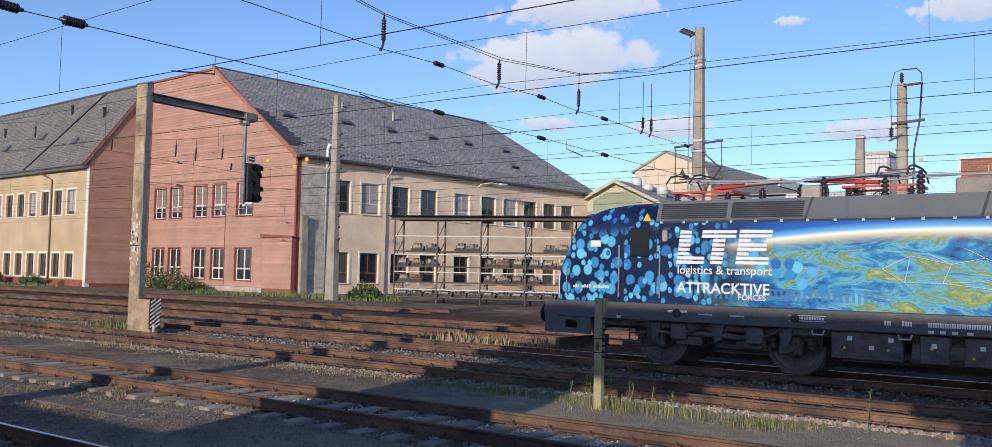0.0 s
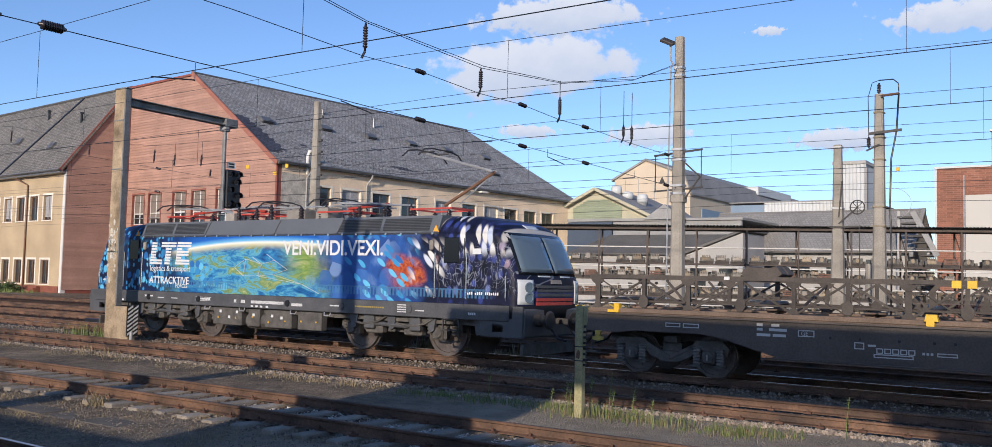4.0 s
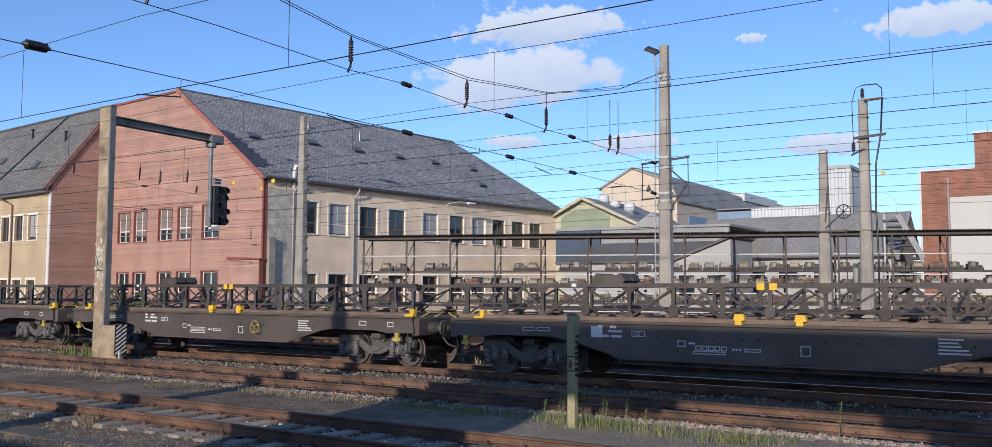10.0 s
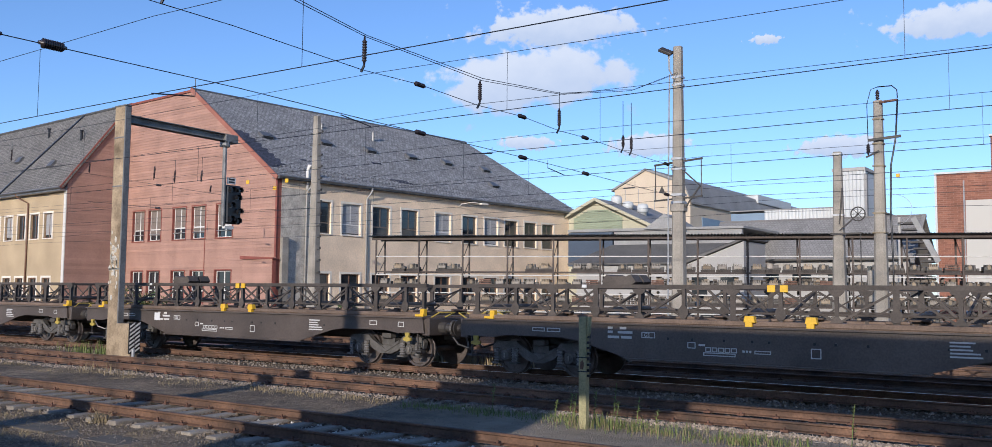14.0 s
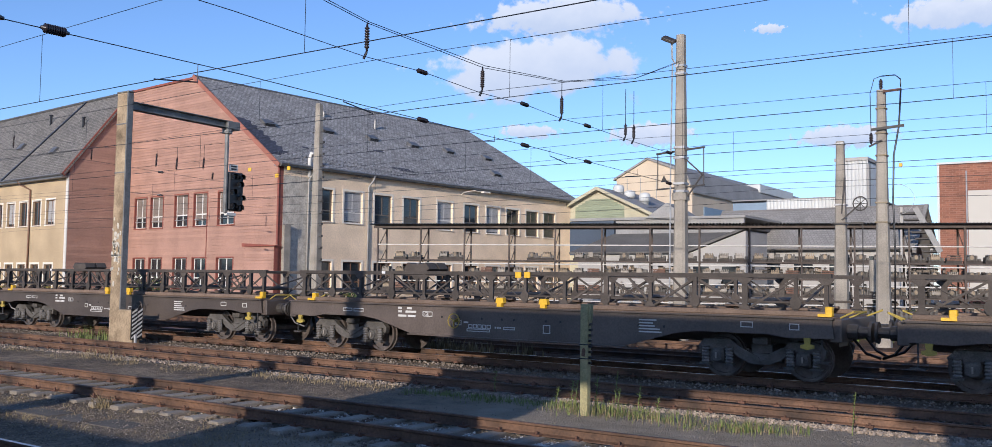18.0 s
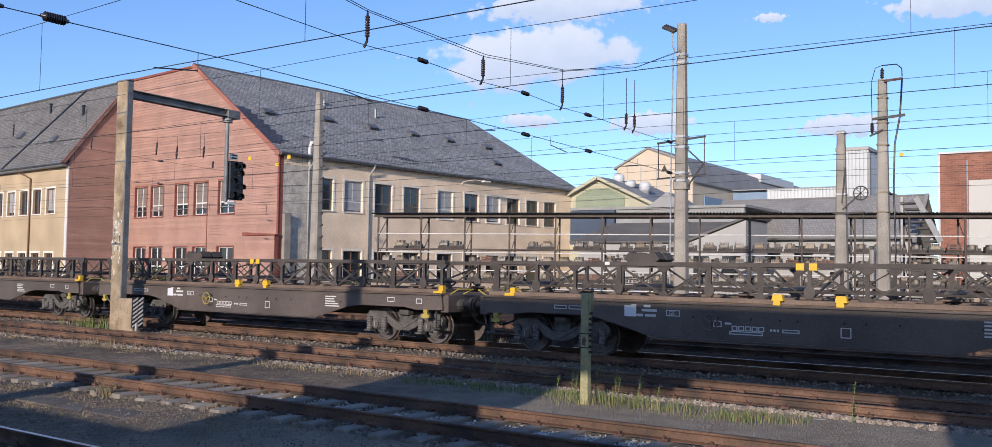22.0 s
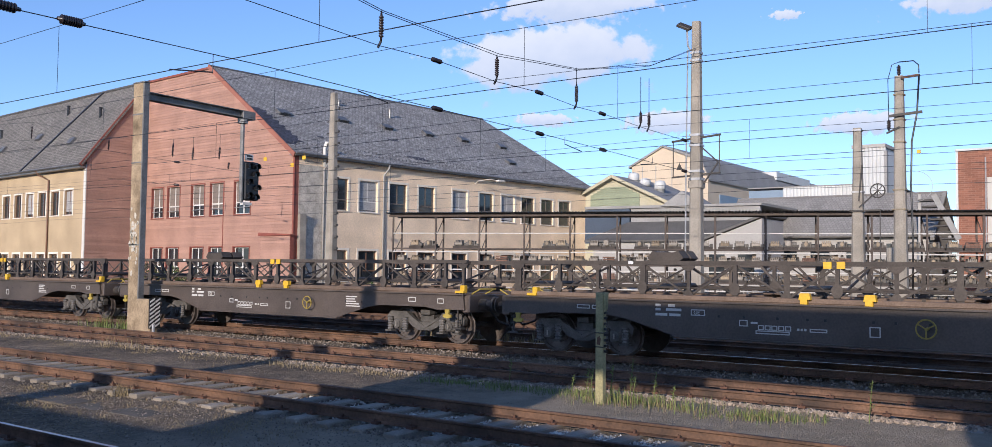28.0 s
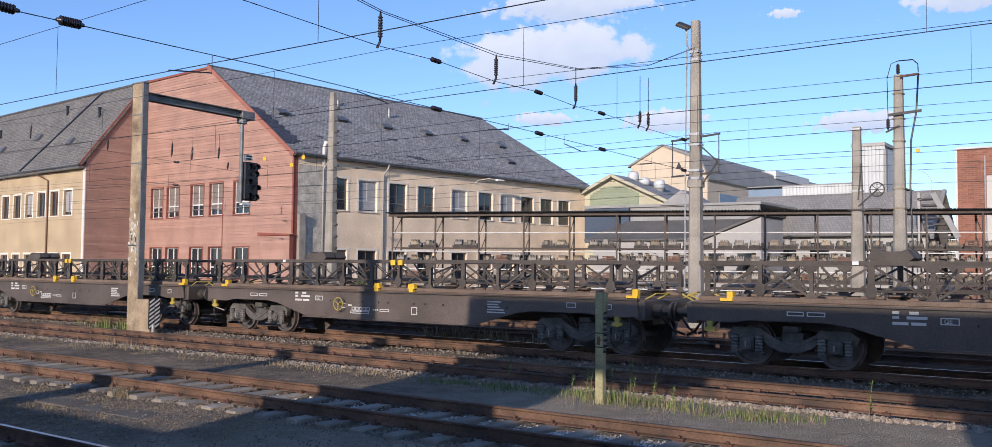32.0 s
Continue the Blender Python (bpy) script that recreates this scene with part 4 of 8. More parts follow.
part("roof", slab([(0, 0), (37.95, 0), (37.95, 11.2), (0, 11.2)]), M_SLATE_WING, wing, "grey slate roof of the wing", m=WR.copy())
part("roof", slab([(0, 0), (37.6, 0), (37.6, 11.2), (0, 11.2)]), M_SLATE_WING, wing, m=BM @ roof_frame((-24.4, 6.75, 11.55), (-1, 0, 0), (0, -6.75, 8.95)))
part("flashing", Geo().bar((24.2, 0.1, .05), (28.3, 11.15, .05), 0.35, 0.08), M_BLACK, wing, "dark metal flashing up the roof", m=WR.copy())
part("ridge_cap", Geo().rod((-62, 0, 20.55), (-24.1, 0, 20.55), 0.13, n=8), M_ZINC, wing, m=BM.copy())
part("gutter", Geo().rod((-62, -6.85, 11.5), (-24.3, -6.85, 11.5), 0.11, n=8), M_ZINC, wing, "white-lit gutter along the eaves", m=BM.copy())
part("soffit", Geo().box(-62, -6.75, 11.2, -24.35, -6.12, 11.4), M_ZINC, wing, m=BM.copy())
part("downpipe", Geo().tube([(-33.9, -.66, 11.4), (-33.6, -.5, 11.0), (-32.1, -.12, 10.4), (-32.1, -.12, .1), (-33, -.3, -.2)], 0.09, 8), M_PIPE_BROWN, wing, "brown downpipe", smooth=True, m=WM.copy())
for x, y in ((13.5, 4.2), (21.5, 5.2), (31.2, 3.6)):
    part("roof_hatch", Geo().prism([(x - .5, 0.0), (x + .5, 0.0), (x + .5, .25), (x - .5, .25)], y - .4, y + .4), M_ZINC, wing, m=WR.copy())
for x, y in ((9, 6.5), (23.7, 8.4), (33, 6.8)):
    part("vent_pipe", Geo().lathe((x, y, -.05), (0, .8, .6), [(0, .13), (.95, .13), (.95, .22), (1.1, .2)], 8), M_BLACK, wing, m=WR.copy())
steps = Geo()
for i in range(3):
    steps.box(-31.3, -.5 - .32 * i, -.3, -28.3, -.104 - .32 * i if i == 0 else -.5 - .32 * (i - 1), .35 - .18 * i)
part("steps", steps, M_PLINTH_RED, wing, "low red steps against the plinth", m=WM.copy())

# ---- buildings behind the yard ----
M_GREENWALL = material("pale_green_render", (0.413, 0.39, 0.285), 0.9, var=0.1, scale=0.4, fine=8)
M_GREENBOARD = material("green_boards", (0.24, 0.277, 0.195), 0.8, var=0.1, scale=0.5, fine=8, island=0.08)
M_CREAM = material("cream_cladding", (0.54, 0.45, 0.338), 0.8, var=0.08, scale=0.3, fine=6)
M_HALLROOF = material("grey_sheet_roof", (0.247, 0.24, 0.232), 0.75, var=0.18, scale=0.25, fine=5)
M_TILE = slate_material("grey_roof_tiles", (0.25, 0.24, 0.228), 0.34, 0.3, soft=0.55)
M_DARKROOF = material("dark_felt_roof", (0.104, 0.1, 0.096), 0.85, var=0.2, scale=0.5, fine=8)
M_GREYPANEL = material("grey_fascia_panel", (0.26, 0.257, 0.252), 0.8, var=0.15, scale=0.4, fine=8)
M_WHITEWALL = material("white_shed_wall", (0.36, 0.348, 0.33), 0.85, var=0.1, scale=0.4, fine=8)
M_WHITESHEET = material("white_corrugated_sheet", (0.502, 0.517, 0.517), 0.55, var=0.07, scale=0.4, fine=8)
M_BLUESHEET = material("pale_blue_glazing", (0.176, 0.24, 0.32), 0.5, var=0.1, scale=0.6, fine=8)
# shadow on the low shed's front, put in as a dark blue colour
M_SHADE_BLUE = material("painted_shade_blue", (0.055, 0.075, 0.11), 0.7, var=0.15, scale=0.5, fine=8)
M_BRICKPALE = plain("plain_grey_door", (0.46, 0.44, 0.40), 0.7)


def brick_material():
    m = material("red_brick_wall", (0.226, 0.101, 0.0663), 0.9, var=0.15, scale=0.5, fine=10)
    n, l = m.node_tree.nodes, m.node_tree.links
    b = n["Principled BSDF"]
    tc, mp, br = n.new("ShaderNodeTexCoord"), n.new("ShaderNodeMapping"), n.new("ShaderNodeTexBrick")
    mp.inputs["Rotation"].default_value = (radians(-90), 0, 0)
    br.inputs["Scale"].default_value = 1.0
    br.inputs["Brick Width"].default_value, br.inputs["Row Height"].default_value, br.inputs["Mortar Size"].default_value = 0.5, 0.16, 0.016
    br.inputs["Color1"].default_value, br.inputs["Color2"].default_value, br.inputs["Mortar"].default_value = (0.75, 0.75, 0.75, 1), (1.2, 1.15, 1.1, 1), (1.25, 1.5, 1.7, 1)
    l.new(tc.outputs["Object"], mp.inputs[0])
    l.new(mp.outputs[0], br.inputs["Vector"])
    old = b.inputs["Base Color"].links[0].from_socket
    mx = n.new("ShaderNodeMix")
    mx.data_type, mx.blend_type = "RGBA", "MULTIPLY"
    mx.inputs[0].default_value = 0.9
    l.new(old, mx.inputs[6])
    l.new(br.outputs["Color"], mx.inputs[7])
    l.new(mx.outputs[2], b.inputs["Base Color"])
    return m


M_BRICK = brick_material()


def at(x, y):
    return Matrix.Translation((x, y, 0))


def corrugated(x0, x1, z0, z1, y, pitch=0.34, amp=0.06):
    g, x = Geo(), x0
    while x < x1 - .01:
        e = min(x + pitch, x1)
        g.add([(x, y, z0), (x + pitch * .3, y - amp, z0), (x + pitch * .6, y - amp, z0), (e, y, z0), (x, y, z1), (x + pitch * .3, y - amp, z1), (x + pitch * .6, y - amp, z1), (e, y, z1)], [(0, 1, 5, 4), (1, 2, 6, 5), (2, 3, 7, 6)])
        x = e
    return g


# house with a pale green gable
h = thing("green_house", "pale green gabled house with grey roof", "house", m=at(-51.9, 95))
part("wall", Geo().prism([(-5.5, -.3), (6.6, -.3), (6.6, 9.6), (0, 12.6), (-5.5, 10.1)], 0, 14), M_GREENWALL, h)
bd = Geo()
for i in range(11):
    z = 9.3 + .21 * i
    w = 3.2 if z < 10.6 else max(.4, 3.2 - (z - 10.6) * 2.2)
    bd.box(-3.2 if w == 3.2 else -w, -.06, z, w, -.004, z + .19)
part("gable_boarding", bd, M_GREENBOARD, h, "green boards in the gable", kind="stuff")
part("roof", Geo().add([(-6.6, -.8, 9.75), (0, -.8, 12.95), (7.6, -.8, 9.45), (-6.6, 14, 9.75), (0, 14, 12.95), (7.6, 14, 9.45), (-6.6, -.8, 9.5), (0, -.8, 12.6), (7.6, -.8, 9.2), (-6.6, 14, 9.5), (0, 14, 12.6), (7.6, 14, 9.2)], [(0, 1, 4, 3), (1, 2, 5, 4), (6, 9, 10, 7), (7, 10, 11, 8), (0, 6, 7, 1), (1, 7, 8, 2), (3, 4, 10, 9), (4, 5, 11, 10), (2, 8, 11, 5), (0, 3, 9, 6)]), M_HALLROOF, h, "grey sheet roof")
part("bargeboard", Geo().bar((-6.6, -.85, 9.62), (0, -.85, 12.8), .1, .34).bar((0, -.85, 12.8), (7.6, -.85, 9.3), .1, .34), M_GREENWALL, h, "cream bargeboards")
# ducts beside it
for i, (dx_, hh) in enumerate(((3.4, 1.9), (4.9, 1.5), (6.9, 1.8))):
    d = thing("roof_ventilator", "round silver roof ventilator", "ventilator", "roof ventilators", m=at(-54.6 + dx_ * .9, 99 + i * .3))
    part("duct", Geo().lathe((0, 0, 11.2 - i * .5), (0, 0, 1), [(0, .55), (1.3, .55), (1.3, .68)], 12), M_WHITESHEET, d, smooth=True)
    part("cowl", Geo().lathe((0, 0, 12.5 - i * .5), (0, 0, 1), [(0, .68), (hh * .4, .68), (hh * .55, .55), (hh * .6, .2)], 12), M_WHITESHEET, d, smooth=True)

# cream works hall
h = thing("works_hall", "tall cream-clad works hall with long grey roof", "industrial building", m=at(-60.2, 125))
part("wall", Geo().prism([(-5.2, -.3), (7.0, -.3), (7.0, 15.2), (5.9, 18.1), (0, 20.3), (-5.2, 17.7)], 0, 140), M_CREAM, h, "cream cladding")
for x in (-3.4, -1.2, 1.4, 3.6):
    part("seam", Geo().box(x - .06, -.05, 8, x + .06, -.004, 17.5), M_WHITEWALL, h)
part("hatch", Geo().prism([(2.1, 16.7), (3.1, 16.7), (2.6, 17.7)], -.08, -.004), M_DARK, h)
part("roof", Geo().prism([(-5.6, 17.6), (0, 20.5), (6.1, 18.2), (7.3, 15.2), (7.3, 14.9), (6.0, 17.8), (0, 20.2), (-5.6, 17.3)], -.3, 140.5), M_HALLROOF, h, "grey sheet roof with a steep lower slope")
part("light_strip", Geo().box(7.05, 4, 11.5, 7.2, 138, 13.2), M_BLUESHEET, h, "strip of pale glazing")
part("roof_box", Geo().box(3, 30, 17.6, 6.6, 48, 19.0), M_WHITESHEET, h, "flat white plant room on the roof")

# annex with pale fascia behind the tiled shed
h = thing("annex", "low annex with pale corrugated fascia", "industrial building", m=at(-34.6, 92))
part("wall", Geo().box(0, .1, -.3, 13, 12, 10.2), M_WHITEWALL, h)
part("fascia", corrugated(3.4, 12.9, 9.2, 10.4, 0), M_WHITESHEET, h, "pale corrugated fascia", kind="stuff")
part("glazing", Geo().box(-.1, 0, 8.6, 3.4, .09, 10.2), M_BLUESHEET, h, "pale blue glazing")
part("coping", Geo().box(-.2, -.1, 10.4, 13.2, 12.2, 10.5), M_GREYPANEL, h)

# tiled shed with its gable end to the right
h = thing("tiled_shed", "long shed with grey tiled roof and white walls", "shed", m=at(-33, 80))
part("wall", Geo().box(0.4, 0.8, -.3, 17.4, 9.5, 5.3), M_WHITEWALL, h, "white rendered wall")
TR_ = roof_frame((-.3, 0, 5.05), (1, 0, 0), (0, 5.6, 3.9))
part("roof", slab([(0, 0), (18.2, 0), (18.2, 6.8), (0, 6.8)]), M_TILE, h, "grey tiled roof", m=TR_)
part("roof", slab([(0, 0), (18.2, 0), (18.2, 6.8), (0, 6.8)]), M_TILE, h, m=roof_frame((17.9, 11.0, 5.05), (-1, 0, 0), (0, -5.6, 3.9)))
part("gable", Geo().prism([(.8, 5.3), (10.2, 5.3), (5.5, 8.7)], -17.4, -17.1, Matrix.Rotation(radians(90), 4, "Z")), M_WHITEWALL, h)
part("bargeboard", Geo().bar((17.85, -.1, 4.75), (17.85, 5.5, 8.85), .3, .3), M_GREYPANEL, h, "grey bargeboard")
for x in (2.2, 5.2, 8.0, 11.0, 14.2):
    part("window", Geo().box(x, .74, 2.6, x + 1.6, .796, 4.4), M_GLASS, h)
st = thing("louvred_stair", "dark open louvres under a sloping eave", "stairs", m=at(-15.6, 78))
for i in range(7):
    part("tread", Geo().bbox(-.2 + .27 * i, 0, 7.6 - .5 * i, .9 + .27 * i, 1.0, 7.75 - .5 * i, .02), M_DARK, st)
part("stringer", Geo().bar((.95, -.05, 8.1), (2.7, -.05, 4.6), .16, .42), M_GREYPANEL, st, "grey sloping board")
part("post", Geo().box(1.9, .3, -.25, 2.1, .5, 4.9), M_WHITEWALL, st)
part("post", Geo().box(-.25, .3, -.25, -.05, .5, 8.2), M_WHITEWALL, st)

# flat-fronted shed with dark roof before it
h = thing("low_shed", "low shed with grey fascia and dark roof", "shed", m=at(-43.6, 72))
part("wall", Geo().box(.5, 3.0, -.3, 16, 12, 6.2), M_WHITEWALL, h, "white rendered wall")
part("fascia", Geo().box(4.5, 2.6, 6.0, 16.4, 2.9, 7.5), M_GREYPANEL, h, "grey panelled fascia")
part("roof", Geo().prism([(-.2, 7.55), (16.6, 7.45), (16.6, 7.65), (-.2, 7.8)], 2.4, 12.4), M_GREYPANEL, h)
# this panel's dark colour stands for shadow at the shed's left
part("side_panel", Geo().box(-.2, 2.5, 4.4, 4.4, 2.9, 7.5), M_SHADE_BLUE, h, "panel coloured as dark blue-grey shadow")
part("lean_to_roof", Geo().add([(1.9, -1.2, 4.55), (12.2, -1.2, 4.55), (15.6, 2.55, 6.25), (4.3, 2.55, 6.3), (1.9, -1.2, 4.4), (12.2, -1.2, 4.4), (15.6, 2.55, 6.1), (4.3, 2.55, 6.15)], [(0, 1, 2, 3), (7, 6, 5, 4), (0, 4, 5, 1), (1, 5, 6, 2), (2, 6, 7, 3), (3, 7, 4, 0)]), M_DARKROOF, h, "dark felt lean-to roof")
part("lean_to_wall", Geo().box(2.6, -.8, -.3, 15.2, 2.5, 4.4), M_WHITEWALL, h)
part("dormer", Geo().prism([(7.6, 7.6), (11.6, 7.6), (9.6, 8.9)], 2.2, 5), M_GREYPANEL, h, "small grey dormer")
h2 = thing("white_gable_shed", "small white shed with a dark sloping roof", "shed", m=at(-30.2, 70))
part("wall", Geo().prism([(0, -.3), (4.8, -.3), (4.8, 6.1), (0.2, 4.4)], 0, 5), M_WHITEWALL, h2)
part("roof", Geo().prism([(-.8, 4.1), (5.0, 6.25), (5.0, 6.45), (-.8, 4.3)], -.3, 5.2), M_DARKROOF, h2, "dark sloping roof")
for x, z in ((.5, 1.6), (2.9, 1.6)):
    part("window", Geo().box(x, -.05, z, x + 1.3, -.004, z + 1.7), M_GLASS, h2)
part("flue", Geo().lathe((12.0, -.4, 4.0), (0, 0, 1), [(0, .16), (4.1, .16), (4.1, .26), (4.4, .2)], 10), M_GALV, h, "grey metal flue pipe", smooth=True)

# white tower
h = thing("white_tower", "white corrugated stair tower", "tower", m=at(-23.3, 88))
part("body", Geo().box(0.05, .05, -.3, 2.7, 5, 13.4), M_WHITESHEET, h)
part("cladding", corrugated(0, 2.7, -.2, 13.35, 0, .33, .09), M_WHITESHEET, h, "vertical corrugated sheets", kind="stuff")
part("cap", Geo().box(-.1, -.2, 13.35, 2.85, 5.1, 13.65), M_WHITEWALL, h)
part("edge", Geo().box(2.72, -.1, 6.4, 2.95, .4, 13.0), M_GREYPANEL, h)

# brick building
h = thing("brick_building", "red brick works building with stepped top", "industrial building", m=at(-13.3, 80))
part("wall", Geo().box(0, 0, -.3, 26, 14, 11.6), M_BRICK, h, "red brick wall")
part("upper_storey", Geo().box(3.9, .3, 11.6, 26, 14, 14.4), M_BRICK, h)
part("coping", Geo().box(-.12, -.12, 11.6, 3.9, 14, 11.75), M_WHITESHEET, h)
part("coping", Geo().box(3.8, .2, 14.4, 26, 14, 14.55), M_WHITESHEET, h)
part("door_panel", Geo().box(2.1, -.08, 1.2, 8.5, -.004, 9.45), M_BRICKPALE, h, "plain grey panel in the brick wall")
part("corner_strip", Geo().box(-.1, -.06, -.3, .06, -.004, 11.6), M_WHITESHEET, h)
part("drainpipe", Geo().rod((2.0, -.1, 0), (2.0, -.1, 11), .06, n=6), M_GALV, h)

# ---- storage rack along the yard ----
RM = Matrix.Translation((-42.9, 47.2, 0)) @ Matrix.Rotation(math.atan2(.365, .931), 4, "Z")
M_RACK = material("brown_rack_steel", (0.072, 0.055, 0.046), 0.75, var=0.3, scale=2, fine=30)
M_RACK_WHITE = material("pale_rack_tube", (0.538, 0.52, 0.484), 0.6, var=0.15, scale=2, fine=30)
M_RACKROOF = material("grey_rack_roof", (0.14, 0.14, 0.14), 0.7, var=0.2, scale=1, fine=15)
M_TAN = material("tan_casting", (0.25, 0.20, 0.14), 0.75, var=0.2, scale=5, fine=40, rand=0.3)
M_GREYBOX = material("grey_gearbox", (0.085, 0.078, 0.07), 0.6, var=0.25, scale=5, fine=40, rand=0.35)
M_PALEBOX = material("pale_housing", (0.256, 0.23, 0.198), 0.7, var=0.15, scale=5, fine=40, rand=0.2)
M_REDDISH = material("reddish_crate", (0.141, 0.0768, 0.0544), 0.8, var=0.2, scale=5, fine=40, rand=0.2)
M_GREYBOX_SET = material("mixed_dark_parts", (0.10, 0.085, 0.072), 0.75, var=0.25, scale=5, fine=40, island=0.5)
M_TAN_SET = material("mixed_pale_parts", (0.24, 0.19, 0.14), 0.75, var=0.25, scale=5, fine=40, island=0.6)
M_PALLET = material("dark_pallet", (0.05, 0.042, 0.037), 0.85, var=0.3, scale=5, fine=40)
BAY, BAYS, DEEP = 3.06, 17, 1.7
rack = thing("storage_rack", "long roofed steel storage rack, well stocked", "storage rack", m=RM.copy())
post_me = Geo().box(-.05, -.05, -.25, .05, .05, 5.55).mesh("post", M_RACK)
tube_me = Geo().rod((0, 0, 0), (BAY - .12, 0, 0), 0.04, n=6).mesh("front_tube", M_RACK_WHITE)
beam_me = Geo().box(0, -.03, -.035, BAY - .1, .03, .035).mesh("shelf_beam", M_RACK)
board_me = Geo().box(0, 0, 0, BAY - .12, DEEP - .32, .03).mesh("shelf_board", M_PALLET)
for i in range(BAYS + 1):
    for y in (0, DEEP):
        part("post", post_me, M_RACK, rack, m=Matrix.Translation((BAY * i, y, 0)))
    br = Geo()
    for z in (0.2, 1.5, 2.8, 4.1):
        br.bar((BAY * i, 0, z), (BAY * i, DEEP, z + 1.3), .04)
    part("end_brace", br, M_RACK, rack)
SHELVES = (0.26, 1.25, 2.32, 3.35)
for i in range(BAYS):
    for z in (0.72, 1.90, 3.08, 4.32):
        part("front_tube", tube_me, M_RACK_WHITE, rack, m=Matrix.Translation((BAY * i + .06, -.1, z)))
    for z in SHELVES:
        part("shelf_board", board_me, M_PALLET, rack, m=Matrix.Translation((BAY * i + .06, .16, z - .035)))
        for y in (.1, DEEP - .1):
            part("shelf_beam", beam_me, M_RACK, rack, m=Matrix.Translation((BAY * i + .05, y, z - .06)))
rf = Geo()
x = -.4
while x < BAY * BAYS + .4:
    rf.add([(x, -.55, 5.66), (x + .1, -.55, 5.74), (x + .2, -.55, 5.66), (x, DEEP + .5, 5.56), (x + .1, DEEP + .5, 5.64), (x + .2, DEEP + .5, 5.56)], [(0, 1, 4, 3), (1, 2, 5, 4)])
    x += .2
part("roof_sheet", rf, M_RACKROOF, rack, "grey corrugated roof sheets", kind="stuff")
part("roof_beam", Geo().box(-.3, -.08, 5.44, BAY * BAYS + .3, .08, 5.58).box(-.3, DEEP - .08, 5.44, BAY * BAYS + .3, DEEP + .08, 5.55), M_RACK, rack)


def load(kind):
    """A pallet with a machine part on it; its middle foot is at the origin."""
    t = thing("pallet_load", {0: "tan ribbed casting on a dark pallet", 1: "grey gear housing on a dark pallet", 2: "pale machine housing on a dark pallet", 3: "reddish slatted crate of parts on a dark pallet", 4: "pale ribbed casting among dark machine parts"}[kind], "pallet load", "stored machine parts")
    p = Geo()
    for y in (-.4, 0, .4):
        p.box(-.62, y - .07, .0, .62, y + .07, .10)
    p.box(-.64, -.48, .10, .64, .48, .14)
    part("pallet", p, M_PALLET, t)
    rr = random.Random(60 + kind)
    dark = Geo()
    x = -.56
    while x < .5:
        w, h, d = rr.uniform(.1, .3), rr.uniform(.1, .34), rr.uniform(.2, .4)
        dark.bbox(x, -d, .142, x + w, d, .142 + h, .015)
        if rr.random() < .5:
            dark.rod((x + w / 2, -d - .04, .16 + h * .5), (x + w / 2, d, .16 + h * .5), min(w, h) * .42, n=8)
        if rr.random() < .4:
            dark.rod((x + w / 2, 0, .14 + h), (x + w / 2, 0, .2 + h + rr.random() * .1), .035, n=6)
        x += w + rr.uniform(.01, .05)
    part("machine_part", dark, M_GREYBOX, t, kind="stuff")
    if kind in (0, 4):
        b = Geo().bbox(-.42, -.41, .20, .3, .3, .38, .03)
        for i in range(5):
            b.prism([(-.42 + i * .15, .38), (-.33 + i * .15, .38), (-.30 + i * .15, .52), (-.36 + i * .15, .54)], -.40, .28)
        part("casting", b, M_TAN if kind == 0 else M_PALEBOX, t, "ribbed pale casting")
    elif kind == 1:
        part("housing", Geo().bbox(-.40, -.36, .14, .05, .3, .5, .04), M_GREYBOX, t)
        part("cover", Geo().lathe((-.16, -.37, .34), (0, -1, 0), [(0, .15), (.05, .13)], 10), M_TAN, t)
    elif kind == 2:
        part("housing", Geo().bbox(-.5, -.42, .2, .0, .3, .56, .05), M_PALEBOX, t)
        part("motor", Geo().rod((.05, -.2, .34), (.5, -.2, .34), .15, n=12), M_GREYBOX, t)
        part("lifting_eye", Geo().tube([(-.3, 0, .56), (-.3, 0, .7), (-.12, 0, .7), (-.12, 0, .56)], .02, 5), M_DARK, t)
    else:
        for i in range(3):
            part("slat", Geo().box(-.55, -.45, .16 + i * .13, .55, -.42, .25 + i * .13), M_REDDISH, t)
    return t


protos = [load(k) for k in range(5)]
SLIM = Matrix.Diagonal((.70, .78, 1.0, 1))
for p in protos:
    p.matrix_basis = SLIM
rng = random.Random(21)
first = True
for i in range(BAYS):
    for s, z in enumerate(SHELVES):
        if i == BAYS - 1 or (i == 1 and s in (1, 2)) or (i == 2 and s == 3):
            continue
        for j in range(3):
            if rng.random() < (0.16 if i < 6 else 0.06):
                continue
            k = rng.choice((0, 0, 1, 1, 2, 4, 4, 3) if i < 9 else (0, 1, 1, 2, 3, 4, 1))
            m = RM @ Matrix.Translation((BAY * i + .56 + .97 * j + rng.uniform(-.06, .06), .62 + rng.uniform(-.1, .1), z)) @ Matrix.Rotation(rng.uniform(-.06, .06), 4, "Z")
            copy_thing(protos[k], m)
back_dark, back_pale = Geo(), Geo()
